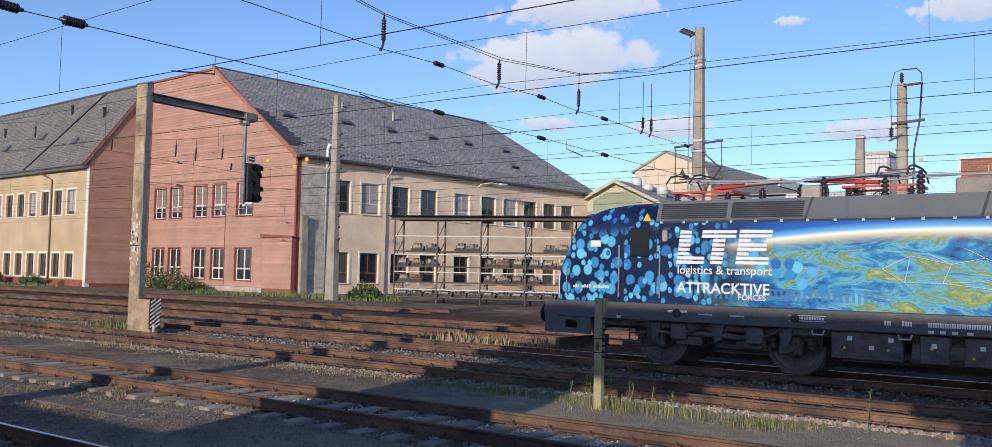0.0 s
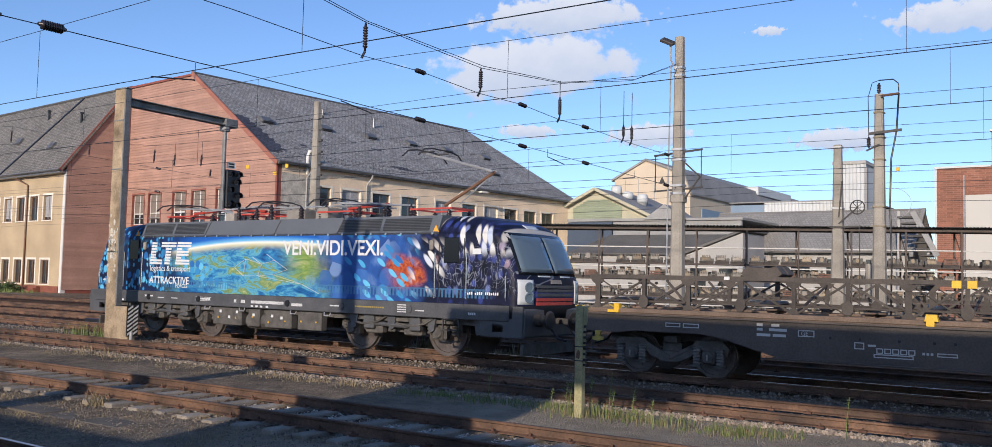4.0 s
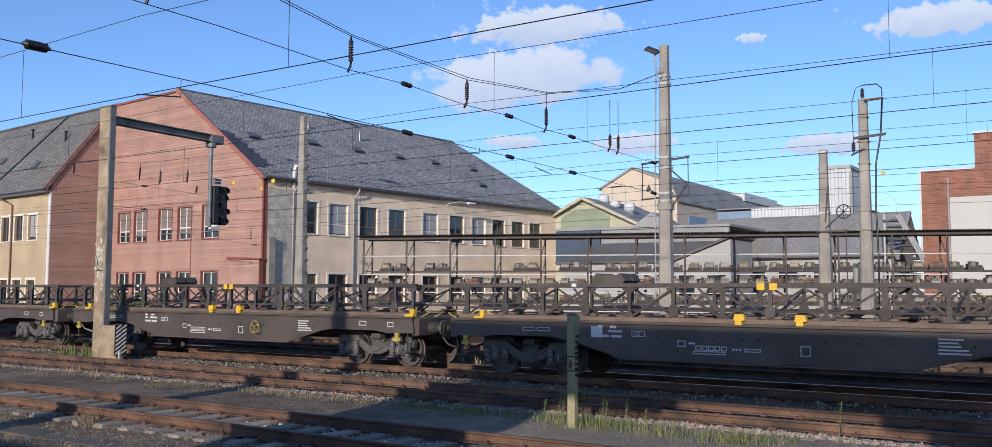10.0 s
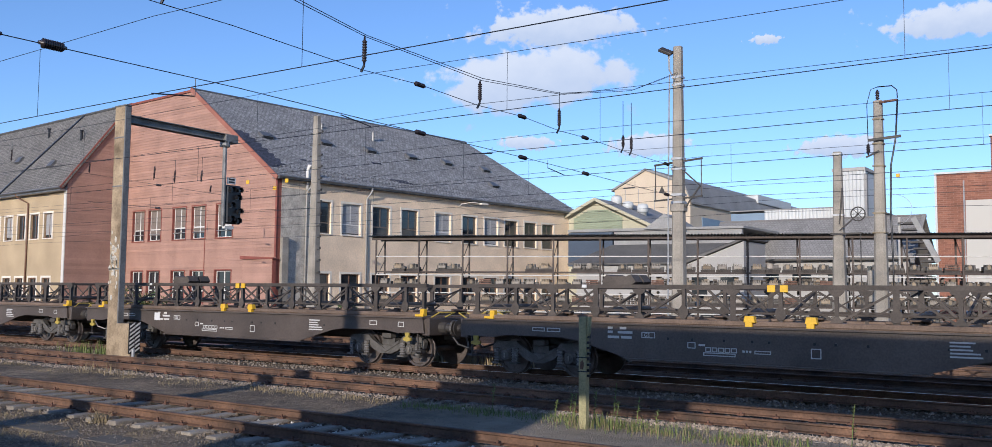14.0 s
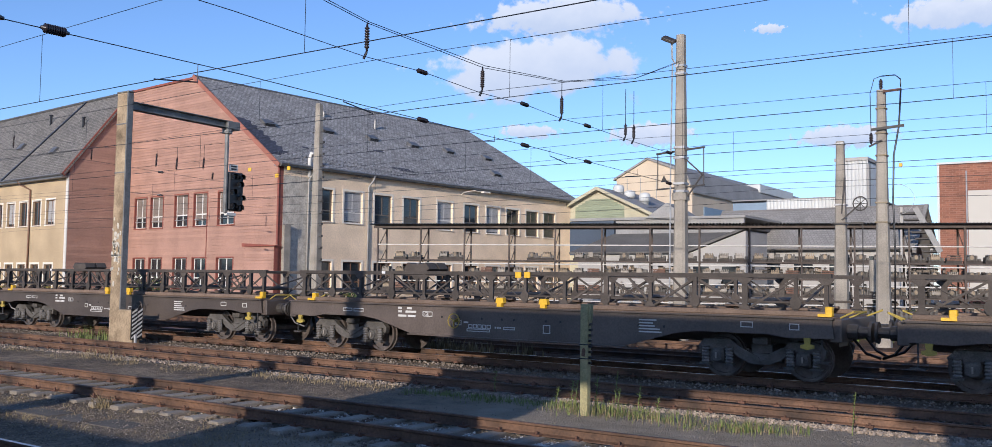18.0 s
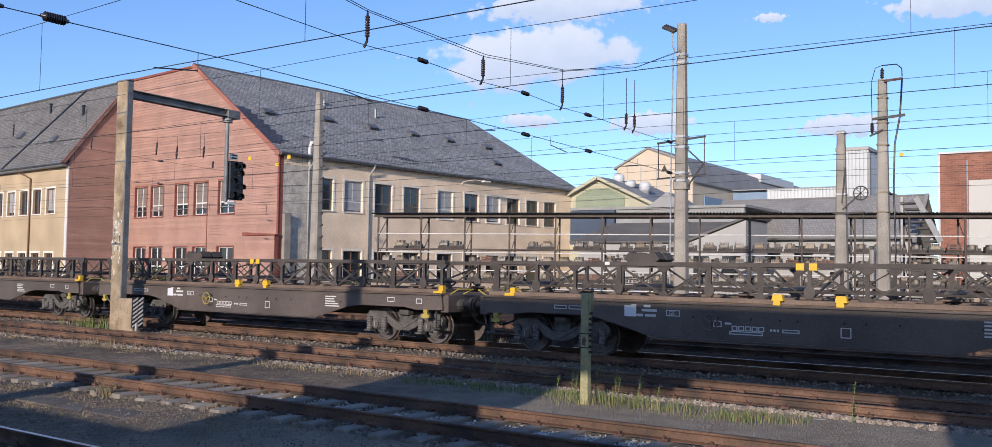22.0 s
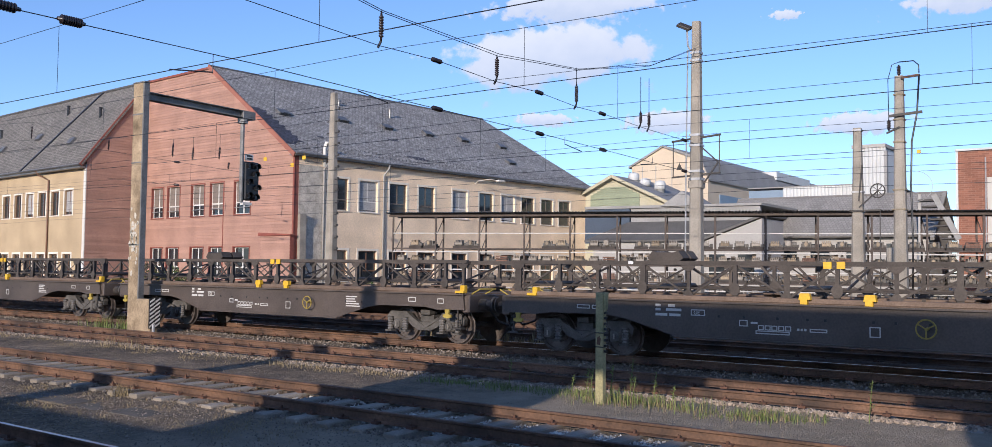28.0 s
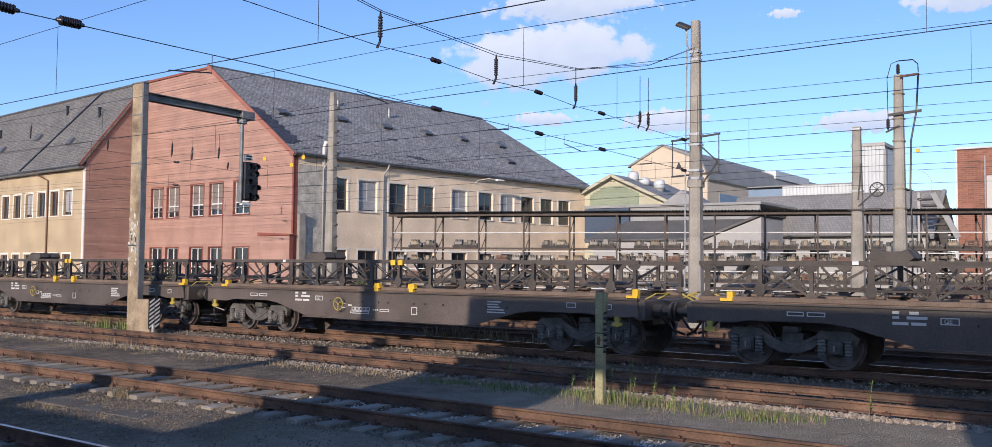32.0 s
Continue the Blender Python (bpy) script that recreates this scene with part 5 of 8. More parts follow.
for i in range(5, BAYS):
    for sh, z in enumerate(SHELVES[:3]):
        x = .1
        while x < BAY - .3:
            w = rng.uniform(.1, .42)
            h = rng.uniform(.25, .78)
            geo = back_pale if rng.random() < .3 else back_dark
            zz = z + .01
            while zz < z + h:
                dh = rng.uniform(.06, .2)
                x0 = BAY * i + x + rng.uniform(0, .05)
                if rng.random() < .25:
                    geo.rod((x0 + w / 2, 1.0, zz + dh / 2), (x0 + w / 2, 1.5, zz + dh / 2), dh / 2, n=8)
                else:
                    geo.box(x0, 1.0 + rng.uniform(0, .2), zz, x0 + w - .03, 1.55, zz + dh - .012)
                zz += dh
            x += w
solo("stored_parts", back_dark, M_GREYBOX_SET, "dark machine parts piled at the back of the rack", "machine parts", kind="stuff", m=RM.copy())
solo("stored_parts", back_pale, M_TAN_SET, "pale and rusty machine parts piled at the back of the rack", "machine parts", kind="stuff", m=RM.copy())
for k, p in enumerate(protos):
    p.matrix_basis = RM @ Matrix.Translation((BAY * 16 + (.6 if k < 4 else 1.7), .62, SHELVES[k % 4])) @ SLIM
# a pale fence behind the train at the right
fence = thing("picket_fence", "low grey picket fence behind the tracks", "fence", m=at(-12.5, 43.8))
for i in range(34):
    part("picket", Geo().box(i * .2, 0, -.2, i * .2 + .09, .03, .85), M_GREYBOX, fence)
part("rail", Geo().box(0, .034, .55, 6.8, .07, .65), M_GREYBOX, fence)
part("rail", Geo().box(0, .034, .05, 6.8, .07, .15), M_GREYBOX, fence)


# ---- overhead line: masts, cross spans, wires ----
def taper(x, y, z0, z1, a, b, c=0.05):
    """A square concrete mast with chamfered corners, a wide at its foot and b at its head."""
    vs = []
    for z, w in ((z0, a / 2), (z1, b / 2)):
        k = w * 0.35
        for px, py in ((-w, -w + k), (-w + k, -w), (w - k, -w), (w, -w + k), (w, w - k), (w - k, w), (-w + k, w), (-w, w - k)):
            vs.append((x + px, y + py, z))
    return Geo().add(vs, [(i, (i + 1) % 8, 8 + (i + 1) % 8, 8 + i) for i in range(8)] + [tuple(range(7, -1, -1)), tuple(range(8, 16))])


def insulator(geo, a, b, r, discs=7):
    a, b = Vector(a), Vector(b)
    d = b - a
    prof, n = [(0, r * .35)], discs
    for i in range(n):
        t = d.length * (.12 + .76 * i / n)
        e = d.length * .76 / n
        prof += [(t, r * .5), (t + e * .3, r), (t + e * .7, r * .9), (t + e * .95, r * .5)]
    prof.append((d.length, r * .35))
    return geo.lathe(a, d, prof, 10)


HX = -14.65
mast = thing("line_mast", "tall tapered concrete mast carrying the cross spans", "mast", "concrete masts")
part("shaft", taper(HX, 33.3, -.3, 11.62, .54, .31), M_CONC, mast)
for z in (10.35, 10.05, 7.15, 6.75, 5.75, 5.45):
    w = .31 + (11.6 - z) / 11.6 * .23 + .02
    part("clamp", Geo().box(HX - w / 2 - .01, 33.3 - w / 2 - .01, z, HX + w / 2 + .01, 33.3 + w / 2 + .01, z + .09), M_GALV, mast)
part("collar", taper(HX, 33.3, 5.15, 5.42, .56, .56), M_CONC, mast, "wider concrete collar")
part("bracket", Geo().bar((HX - 1.0, 33.25, 7.0), (HX + 1.0, 33.25, 7.15), .07).bar((HX - 1.0, 33.25, 5.6), (HX + 1.0, 33.25, 5.7), .06).rod((HX - .95, 33.25, 5.6), (HX - .95, 33.25, 7.0), .02).rod((HX + .95, 33.25, 5.7), (HX + .95, 33.25, 7.15), .02).bar((HX + .25, 33.25, 6.7), (HX + .9, 33.25, 6.1), .05).bar((HX + .9, 33.25, 6.1), (HX + .3, 33.25, 5.3), .05), M_DARK, mast, "dark steel frame on the mast")
fl = part("floodlight", Geo().bbox(-.27, -.18, -.06, .27, .18, .06, .02), M_DARK, mast, "dark floodlight head", m=Matrix.Translation((HX - .42, 33.1, 11.45)) @ Euler((.5, .45, .2)).to_matrix().to_4x4())
part("floodlight_arm", Geo().tube([(HX - .2, 33.2, 10.5), (HX - .3, 33.15, 10.7), (HX - .32, 33.12, 11.4)], .04, 6), M_GALV, mast)
part("conduit", Geo().tube([(HX - .24, 33.02, 10.5), (HX - .30, 33.0, 6), (HX - .34, 33.0, .2)], .03, 6), M_GALV, mast)

m2 = thing("line_mast", "stout concrete mast with isolator cables", "mast", "concrete masts")
X2, Y2 = -7.67, 35.0
part("shaft", taper(X2, Y2, -.3, 9.0, .50, .28), M_CONC, m2)
for z in (8.3, 7.4, 6.6, 4.9, 4.2):
    w = .29 + (9 - z) / 9 * .22
    part("clamp", Geo().box(X2 - w / 2 - .02, Y2 - w / 2 - .02, z, X2 + w / 2 + .02, Y2 + w / 2 + .02, z + .05), M_CONC_OLD, m2)
g = Geo()
insulator(g, (X2, Y2 - .05, 9.0), (X2, Y2 - .05, 9.4), .075, 5)
part("insulator", g, M_PORCELAIN, m2, "dark porcelain insulator", smooth=True)
g = Geo()
insulator(g, (X2 - .34, Y2 - .1, 7.45), (X2 - .34, Y2 - .1, 7.05), .075, 5)
part("insulator", g, M_PORCELAIN, m2, "dark porcelain insulator", smooth=True)
part("arm", Geo().bar((X2 + .1, Y2 - .2, 8.9), (X2 + .7, Y2 - .2, 8.93), .07, .08), M_REDDISH, m2, "reddish steel arm")
part("arm", Geo().bar((X2 - .3, Y2 - .25, 7.55), (X2 + .8, Y2 - .25, 7.62), .07, .09).bar((X2 - .4, Y2 - .2, 6.95), (X2 + .05, Y2 - .2, 7.15), .06), M_DARK, m2)
part("cable", Geo().tube([(X2, Y2 - .05, 9.5), (X2 - .22, Y2 - .1, 9.42), (X2 - .36, Y2 - .1, 8.9), (X2 - .34, Y2 - .1, 7.45)], .013, 6), M_BLACK, m2, smooth=True)
part("cable", Geo().tube([(X2, Y2 - .05, 9.5), (X2 + .5, Y2 - .1, 9.48), (X2 + .68, Y2 - .15, 9.3), (X2 + .7, Y2 - .2, 9.0)], .02, 6), M_BLACK, m2, smooth=True)
part("cable", Geo().tube([(X2 + .7, Y2 - .2, 8.95), (X2 + .62, Y2 - .2, 7.6), (X2 + .45, Y2 - .25, 6.6), (X2 + .42, Y2 - .3, 5), (X2 + .48, Y2 - .35, 3), (X2 + .45, Y2 - .4, .5)], .035, 6), M_BLACK, m2, "thick black cable down the mast", smooth=True)
loop = [(X2 + .5 + .62 * math.sin(q), Y2 - .3, 5.0 + .55 * math.cos(q)) for q in [i * .26 - .2 for i in range(14)]]
part("cable", Geo().tube(loop, .008, 5), M_GALV, m2, smooth=True)


m3 = thing("line_mast", "shorter concrete mast with a tensioning wheel", "mast", "concrete masts")
X3, Y3 = -11.72, 45.0
part("shaft", taper(X3, Y3, -.3, 8.75, .66, .34), M_CONC, m3)
for z in (8.6, 5.7, 4.8):
    w = .36 + (8.75 - z) / 8.75 * .3
    part("clamp", Geo().box(X3 - w / 2 - .02, Y3 - w / 2 - .02, z, X3 + w / 2 + .02, Y3 + w / 2 + .02, z + .08), M_GALV, m3)
ring = [(X3 + .95 + .32 * math.cos(q), Y3 - .3, 5.75 + .32 * math.sin(q)) for q in [i * math.pi / 8 for i in range(17)]]
g = Geo().tube(ring, .03, 6)
for i in range(4):
    q = i * math.pi / 4
    g.bar((X3 + .95 - .3 * math.cos(q), Y3 - .3, 5.75 - .3 * math.sin(q)), (X3 + .95 + .3 * math.cos(q), Y3 - .3, 5.75 + .3 * math.sin(q)), .03)
part("tension_wheel", g, M_DARK, m3, "dark spoked tensioning wheel")
part("bracket", Geo().bar((X3 + .1, Y3 - .25, 5.3), (X3 + .25, Y3 - .25, 7.0), .06).bar((X3 + .1, Y3 - .25, 5.0), (X3 + .95, Y3 - .25, 5.75), .06).bar((X3 - .3, Y3 - .3, 4.85), (X3 + 1.1, Y3 - .3, 4.85), .08).rod((X3 + 1.05, Y3 - .3, .2), (X3 + 1.05, Y3 - .3, 4.9), .025), M_DARK, m3)
part("weights", Geo().lathe((X3 + 1.55, Y3 - .4, 1.7), (0, 0, 1), [(i * .16 + (.0 if j == 0 else .14), .22 if True else 0) for i in range(9) for j in range(2)], 12), M_CONC, m3, "stack of round concrete tension weights")

m4 = thing("line_mast", "slender concrete post with small insulator pegs", "mast", "concrete masts")
X4, Y4 = -47.55, 45.9
part("shaft", taper(X4, Y4, -.3, 14.25, .82, .42), M_CONC, m4)
pg = Geo()
for i in range(13):
    z = 3.2 + i * .82
    pg.bar((X4 - .55, Y4 - .05, z), (X4 + .62, Y4 - .05, z), .05).box(X4 + .55, Y4 - .1, z, X4 + .66, Y4, z + .14)
part("step_peg", pg, M_DARK, m4, "dark steel pegs up the post", kind="stuff")

# cross spans over the tracks
span = thing("cross_span", "cross-span wires with insulators over the tracks", "overhead wires")


def polyline(geo, pts, r):
    return geo.tube(pts, r, 5)


SW = [(HX, y, z) for y, z in ((-3.0, 6.1), (7.2, 5.97), (12.0, 5.99), (15.8, 5.94), (22.3, 5.89), (26, 5.83), (33.1, 5.70))]
SU = [(HX, y, z) for y, z in ((-3.0, 7.3), (11.8, 7.21), (15.5, 7.08), (17.6, 7.13), (20.1, 7.03), (22.2, 7.08), (24.3, 6.97), (26, 6.99), (28.9, 6.9), (33.1, 6.86))]
ST = [(HX, y, z) for y, z in ((-3.0, 12.0), (10.2, 8.55), (15.6, 7.88), (20.2, 7.74), (24.35, 8.12), (28.4, 8.95), (29.3, 9.15), (33.1, 10.5))]
part("steady_wire", polyline(Geo(), SW, .009), M_WIRE, span)
part("upper_wire", polyline(Geo(), SU, .009), M_WIRE, span)
part("head_wire", polyline(Geo(), ST, .009), M_WIRE, span, "sagging head-span wire")
part("head_wire", polyline(Geo(), [(a + .05, b, c + (.05 if i % 2 else 0.02)) for i, (a, b, c) in enumerate(ST)], .009), M_WIRE, span)
for y, z0, z1 in ((15.58, 7.86, 7.1), (20.15, 7.72, 7.02), (24.33, 7.68, 6.95), (28.62, 7.45, 6.9), (29.25, 7.5, 6.88), (10.23, 8.5, 7.3)):
    g = Geo()
    insulator(g, (HX, y, z0), (HX, y, z1 + .1), .062, 8)
    part("insulator", g, M_PORCELAIN, span, "dark hanging insulator", smooth=True)
    top = z0 + (1.2 if y > 28 else .5 if 24 < y < 25 else .05)
    part("hanger", Geo().rod((HX, y, top), (HX, y, z0), .012, n=5), M_WIRE, span)
    part("clamp", Geo().rod((HX, y, z1 + .1), (HX - .07, y - .03, z1 - .06), .03, n=6), M_WIRE, span)
for y, z in ((17.6, 7.13), (22.25, 7.08), (25.95, 6.99), (17.65, 5.93), (22.3, 5.89), (26.0, 5.83), (32.2, 6.88), (32.2, 5.72)):
    g = Geo()
    insulator(g, (HX, y - .22, z), (HX, y + .22, z - .015), .062, 7)
    part("insulator", g, M_PORCELAIN, span, "dark strain insulator", smooth=True)
g = Geo()
insulator(g, (HX, 7.9, 5.985), (HX, 8.38, 5.985), .085, 9)
part("insulator", g, M_PORCELAIN, span, "large ribbed strain insulator", smooth=True)
g = Geo()
insulator(g, (HX, 6.7, 6.0), (HX, 7.3, 5.98), .085, 9)
part("insulator", g, M_PORCELAIN, span, "large ribbed strain insulator", smooth=True)

# contact and messenger wires along each track
for k, y in enumerate((10.23, 15.59, 20.02, 24.4, 28.8)):
    zc, zm, L = (5.50, 5.78, 5.66, 5.6, 5.58)[k], (6.95, 7.05, 7.0, 7.0, 6.9)[k], 62.0
    ln = thing("contact_line", "contact wire and messenger wire over a track", "overhead wires", "contact lines")
    zig = 0.22 if k % 2 else -0.22
    cy_ = lambda x: y + zig * (1 - 2 * (u if (u := ((x - HX) / L) % 2.0) <= 1 else 2 - u))
    msg = lambda x: zm - 0.25 * (1 - ((2 * ((x - HX) / L % 1.0) - 1) ** 2))
    xs = [HX - 2 * L + L * 3 * i / 96 for i in range(97)]
    part("contact_wire", polyline(Geo(), [(HX + i * L, cy_(HX + i * L), zc) for i in (-2, -1, 0, 1)], .0085), M_WIRE, ln)
    part("messenger_wire", polyline(Geo(), [(x, cy_(x), msg(x)) for x in xs], .0065), M_WIRE, ln)
    dg = Geo()
    for s in range(-2, 1):
        for i in range(1, 9):
            x = HX + s * L + L * (i - .5) / 8
            yc = cy_(x)
            dg.rod((x, yc, msg(x)), (x, yc, zc), .005, n=4, cap=False)
    part("dropper", dg, M_WIRE, ln, kind="stuff")
    part("registration_arm", Geo().rod((HX + .02, y + zig, zc + .02), (HX, y + zig + (.95 if zig < 0 else -.95), zc + .14), .014, n=6).rod((HX, y + zig + (.95 if zig < 0 else -.95), zc + .12), (HX, y + zig + (.95 if zig < 0 else -.95), 5.97), .008, n=5), M_WIRE, ln, "thin registration arm")
# feeder wires beyond
fd = thing("feeder_line", "feeder wires strung past the masts", "overhead wires")
for y, z in ((34.2, 7.4), (35.2, 5.9), (38.5, 5.5), (39.4, 6.8), (44.2, 6.6)):
    part("wire", polyline(Geo(), [(-150 + 8 * i, y, z - .35 * math.sin(math.pi * ((-150 + 8 * i + 11.7) / 55 % 1))) for i in range(28)], .008), M_WIRE, fd)
part("yellow_tag", Geo().bbox(-8.0, 39.35, 6.72, -7.86, 39.42, 6.86, .01), M_YELLOW, fd, "small yellow tag on a wire")

# wires with insulators that run from the slender post before the boarded front
bc = thing("cross_span", "far cross-span wires with a row of insulators", "overhead wires")
for pts in ([(-92, 40, 14.6), (-77.5, 40, 13.9), (-65.9, 40, 11.75), (-57.6, 40, 11.0), (-50.8, 40, 10.9), (X4, Y4 - .3, 12.3)], [(-92, 40, 12.9), (-77.5, 40, 12.4), (-65.9, 40, 10.7), (-57.3, 40, 9.35), (-50.5, 40, 8.3), (X4, Y4 - .3, 9.4)], [(-66, 40, 8.6), (-57.2, 40, 7.7), (-50.8, 40, 7.2), (X4, Y4 - .3, 7.7)]):
    part("wire", polyline(Geo(), pts, .012), M_WIRE, bc)
for x, zt, zi, zb in ((-77.5, 13.95, 13.6, 12.5), (-65.9, 11.75, 11.6, 10.75), (-57.7, 11.0, 10.75, 9.75), (-55.35, 11.0, 10.3, 9.35), (-52.4, 10.95, 10.1, 9.25), (-51.4, 9.0, 8.98, 8.5)):
    g = Geo()
    insulator(g, (x, 40, zi), (x - .08, 40, zb), .075, 8)
    part("insulator", g, M_PORCELAIN, bc, "dark hanging insulator", smooth=True)
    part("hanger", Geo().rod((x, 40, zt), (x, 40, zi), .012, n=5), M_WIRE, bc)
for x, z in ((-57.2, 9.33), (-57.2, 7.7)):
    g = Geo()
    insulator(g, (x - .32, 40, z + .05), (x + .32, 40, z - .05), .085, 6)
    part("insulator", g, M_PORCELAIN, bc, "dark strain insulator", smooth=True)
for x, y, z in ((-53.66, 45, 9.7), (-50.73, 45, 9.1), (-49.52, 45, 9.56)):
    part("warning_tag", Geo().bbox(x - .17, y - .03, z, x + .17, y + .03, z + .28, .02).rod((x, y, z + .27), (x, y, z + .55), .008, n=4), M_YELLOW, bc, "small yellow warning tag")

# ---- signal gantry ----
gan = thing("signal_gantry", "cantilever signal gantry with stained post and steel arm", "signal gantry")


def wedge_post(x0, x1, y0, y1, xb0, xb1, z0, z1):
    return Geo().add([(xb0, y0 - .03, z0), (xb1, y0 - .03, z0), (xb1, y1 + .03, z0), (xb0, y1 + .03, z0), (x0, y0, z1), (x1, y0, z1), (x1, y1, z1), (x0, y1, z1)], BOX_F)


M_POSTFACE = material("tan_painted_post", (0.211, 0.152, 0.0897), 0.85, var=0.32, scale=1.6, fine=18, hue=(0.33, 0.255, 0.165))
M_GALVPOST = material("weathered_zinc_steel", (0.187, 0.187, 0.183), 0.55, metal=0.3, var=0.3, scale=2, fine=20)
part("post", Geo().bbox(-27.68, 17.62, -.3, -27.13, 17.76, 7.95, .012), M_POSTFACE, gan, "tan stained post, paint flaking near its foot")
part("flange", Geo().box(-27.125, 17.61, -.3, -27.06, 17.80, 7.93), M_GALVPOST, gan, "grey steel flange")
for z in (2.6, 5.3, 6.9):
    part("joint_strap", Geo().box(-27.69, 17.606, z, -27.13, 17.617, z + .04), M_GALVPOST, gan)
part("cap", Geo().bbox(-27.70, 17.6, 7.95, -27.05, 17.82, 8.0, .01), M_GALVPOST, gan)
M_FLAKE = material("flaking_white_paint", (0.496, 0.464, 0.4), 0.8, var=0.2, scale=6, fine=30)
fk = Geo()
rr = random.Random(3)
for i in range(46):
    z = rr.gauss(2.9, .55)
    x = rr.uniform(-27.66, -27.2)
    s = rr.uniform(.02, .075)
    pts = [(x + s * rr.uniform(.6, 1.2) * math.cos(q), z + 1.7 * s * rr.uniform(.6, 1.2) * math.sin(q)) for q in [j * 1.047 for j in range(6)]]
    fk.prism(pts, 17.606, 17.617)
part("flaking_paint", fk, M_FLAKE, gan, "flakes of white paint on the post", kind="stuff")
arm = Geo()
for z0, z1, dx0, dx1 in ((0, .025, -.16, .16), (.235, .26, -.16, .16), (.025, .235, -.02, .02)):
    arm.add([(-27.37 + dx0, 17.77, 7.44 + z0), (-27.37 + dx1, 17.77, 7.44 + z0), (-27.37 + dx1, 22.3, 7.37 + z0), (-27.37 + dx0, 22.3, 7.37 + z0), (-27.37 + dx0, 17.77, 7.44 + z1), (-27.37 + dx1, 17.77, 7.44 + z1), (-27.37 + dx1, 22.3, 7.37 + z1), (-27.37 + dx0, 22.3, 7.37 + z1)], BOX_F)
part("arm", arm, M_GALVPOST, gan, "grey steel I-beam arm")
part("arm_end", Geo().bbox(-27.54, 21.75, 7.34, -27.20, 22.32, 7.64, .02), M_GALVPOST, gan)
part("drop_pipe", Geo().rod((-27.37, 21.86, 4.3), (-27.37, 21.86, 7.34), .075, n=10).rod((-27.37, 21.86, 7.18), (-27.37, 21.86, 7.34), .18, n=10), M_GALVPOST, gan, "grey drop pipe")
part("footing", Geo().bbox(-27.04, 17.5, -.28, -26.25, 17.8, .88, .03), M_POSTFACE, gan, "stained concrete block at the foot")
part("edge_plate", Geo().box(-26.246, 17.46, -.05, -26.21, 17.86, .92), M_BLACK, gan, "black plate with white hazard stripes")
hz2, SIDEWAYS = Geo(), Matrix.Translation((-26.198, 0, 0)) @ Matrix.Rotation(radians(90), 4, "Z")
for i in range(7):
    for c in (17.48, 17.67):
        hz2.prism([(c, -.02 + .13 * i), (c + .17, .09 + .13 * i), (c + .17, .15 + .13 * i), (c, .04 + .13 * i)], 0, .011, SIDEWAYS)
part("hazard_stripe", hz2, M_WHITE_PAINT, gan, "white slanting stripes", kind="stuff")
part("stake", Geo().rod((-26.1, 17.55, -.3), (-26.1, 17.55, .1), .05, n=8), M_GALV, gan)
sig = part("signal_head", Geo().bbox(-27.52, 21.95, 4.38, -27.28, 22.62, 5.8, .05), M_BLACK, gan, "black signal head with hooded lamps")
for y, z in ((22.12, 5.62), (22.45, 5.62), (22.4, 5.35), (22.12, 5.05), (22.48, 4.85), (22.12, 4.55), (22.42, 4.5)):
    hd = Geo()
    n = 10
    vs = []
    for d, r in ((0, .11), (.16, .12)):
        vs += [(-27.28 + d, y + r * math.cos(2 * math.pi * i / n), z + r * math.sin(2 * math.pi * i / n)) for i in range(n)]
    hd.add(vs, [(i, (i + 1) % n, n + (i + 1) % n, n + i) for i in range(n) if math.sin(2 * math.pi * (i + .5) / n) > -.5])
    part("hood", hd, M_BLACK, sig, "black lamp hood")
    part("lens", Geo().lathe((-27.28, y, z), (1, 0, 0), [(0, .1), (.03, .085)], 10), M_GALVPOST, sig, "dull grey lens")
part("plate", Geo().bbox(-27.36, 21.98, 5.84, -27.33, 22.36, 6.08, .008), M_WHITE_PAINT, sig, "white plate with two lines of writing")
for z in (5.98, 5.88):
    part("plate_bar", Geo().box(-27.328, 22.05, z, -27.322, 22.3, z + .06), M_BLACK, sig)
part("strap", Geo().box(-27.45, 21.9, 4.2, -27.3, 22.3, 4.3), M_WHITE_PAINT, sig)

# ---- old green post between the tracks ----
M_OLIVE = material("faded_olive_paint", (0.25, 0.255, 0.135), 0.85, var=0.25, scale=4, fine=40, hue=(0.31, 0.275, 0.145))
gp = thing("old_post", "faded olive post with black straps between the tracks", "post")
part("post", Geo().bbox(-7.66, 13.36, -.3, -7.52, 13.48, 1.60, .01), M_OLIVE, gp)
for z in (.93, .70):
    part("strap", Geo().box(-7.672, 13.348, z, -7.508, 13.492, z + .018), M_BLACK, gp)
part("bracket", Geo().prism([(-7.517, 1.6), (-7.47, 1.6), (-7.48, 1.35), (-7.517, 1.25)], 13.38, 13.46), M_OLIVE, gp)
sp = Geo()
for i in range(8):
    sp.box(-7.518, 13.385, .62 + i * .09, -7.475, 13.445, .66 + i * .09)
part("terminal_strip", sp, M_BLACK, gp, "black terminal strip", kind="stuff")
part("rust_patch", Geo().prism([(-7.63, .75), (-7.57, .74), (-7.555, .84), (-7.58, .89), (-7.62, .86)], 13.352, 13.359), M_RAIL, gp, "brown patch between the straps")

# ---- cable trough and small track gear ----
tro = thing("cable_trough", "row of weathered concrete trough covers", "cable trough", kind="structure")
slab_me = Geo().bbox(-.48, -.26, -.06, .48, .26, .035, .012).mesh("slab", M_SLAB)
rr = random.Random(17)
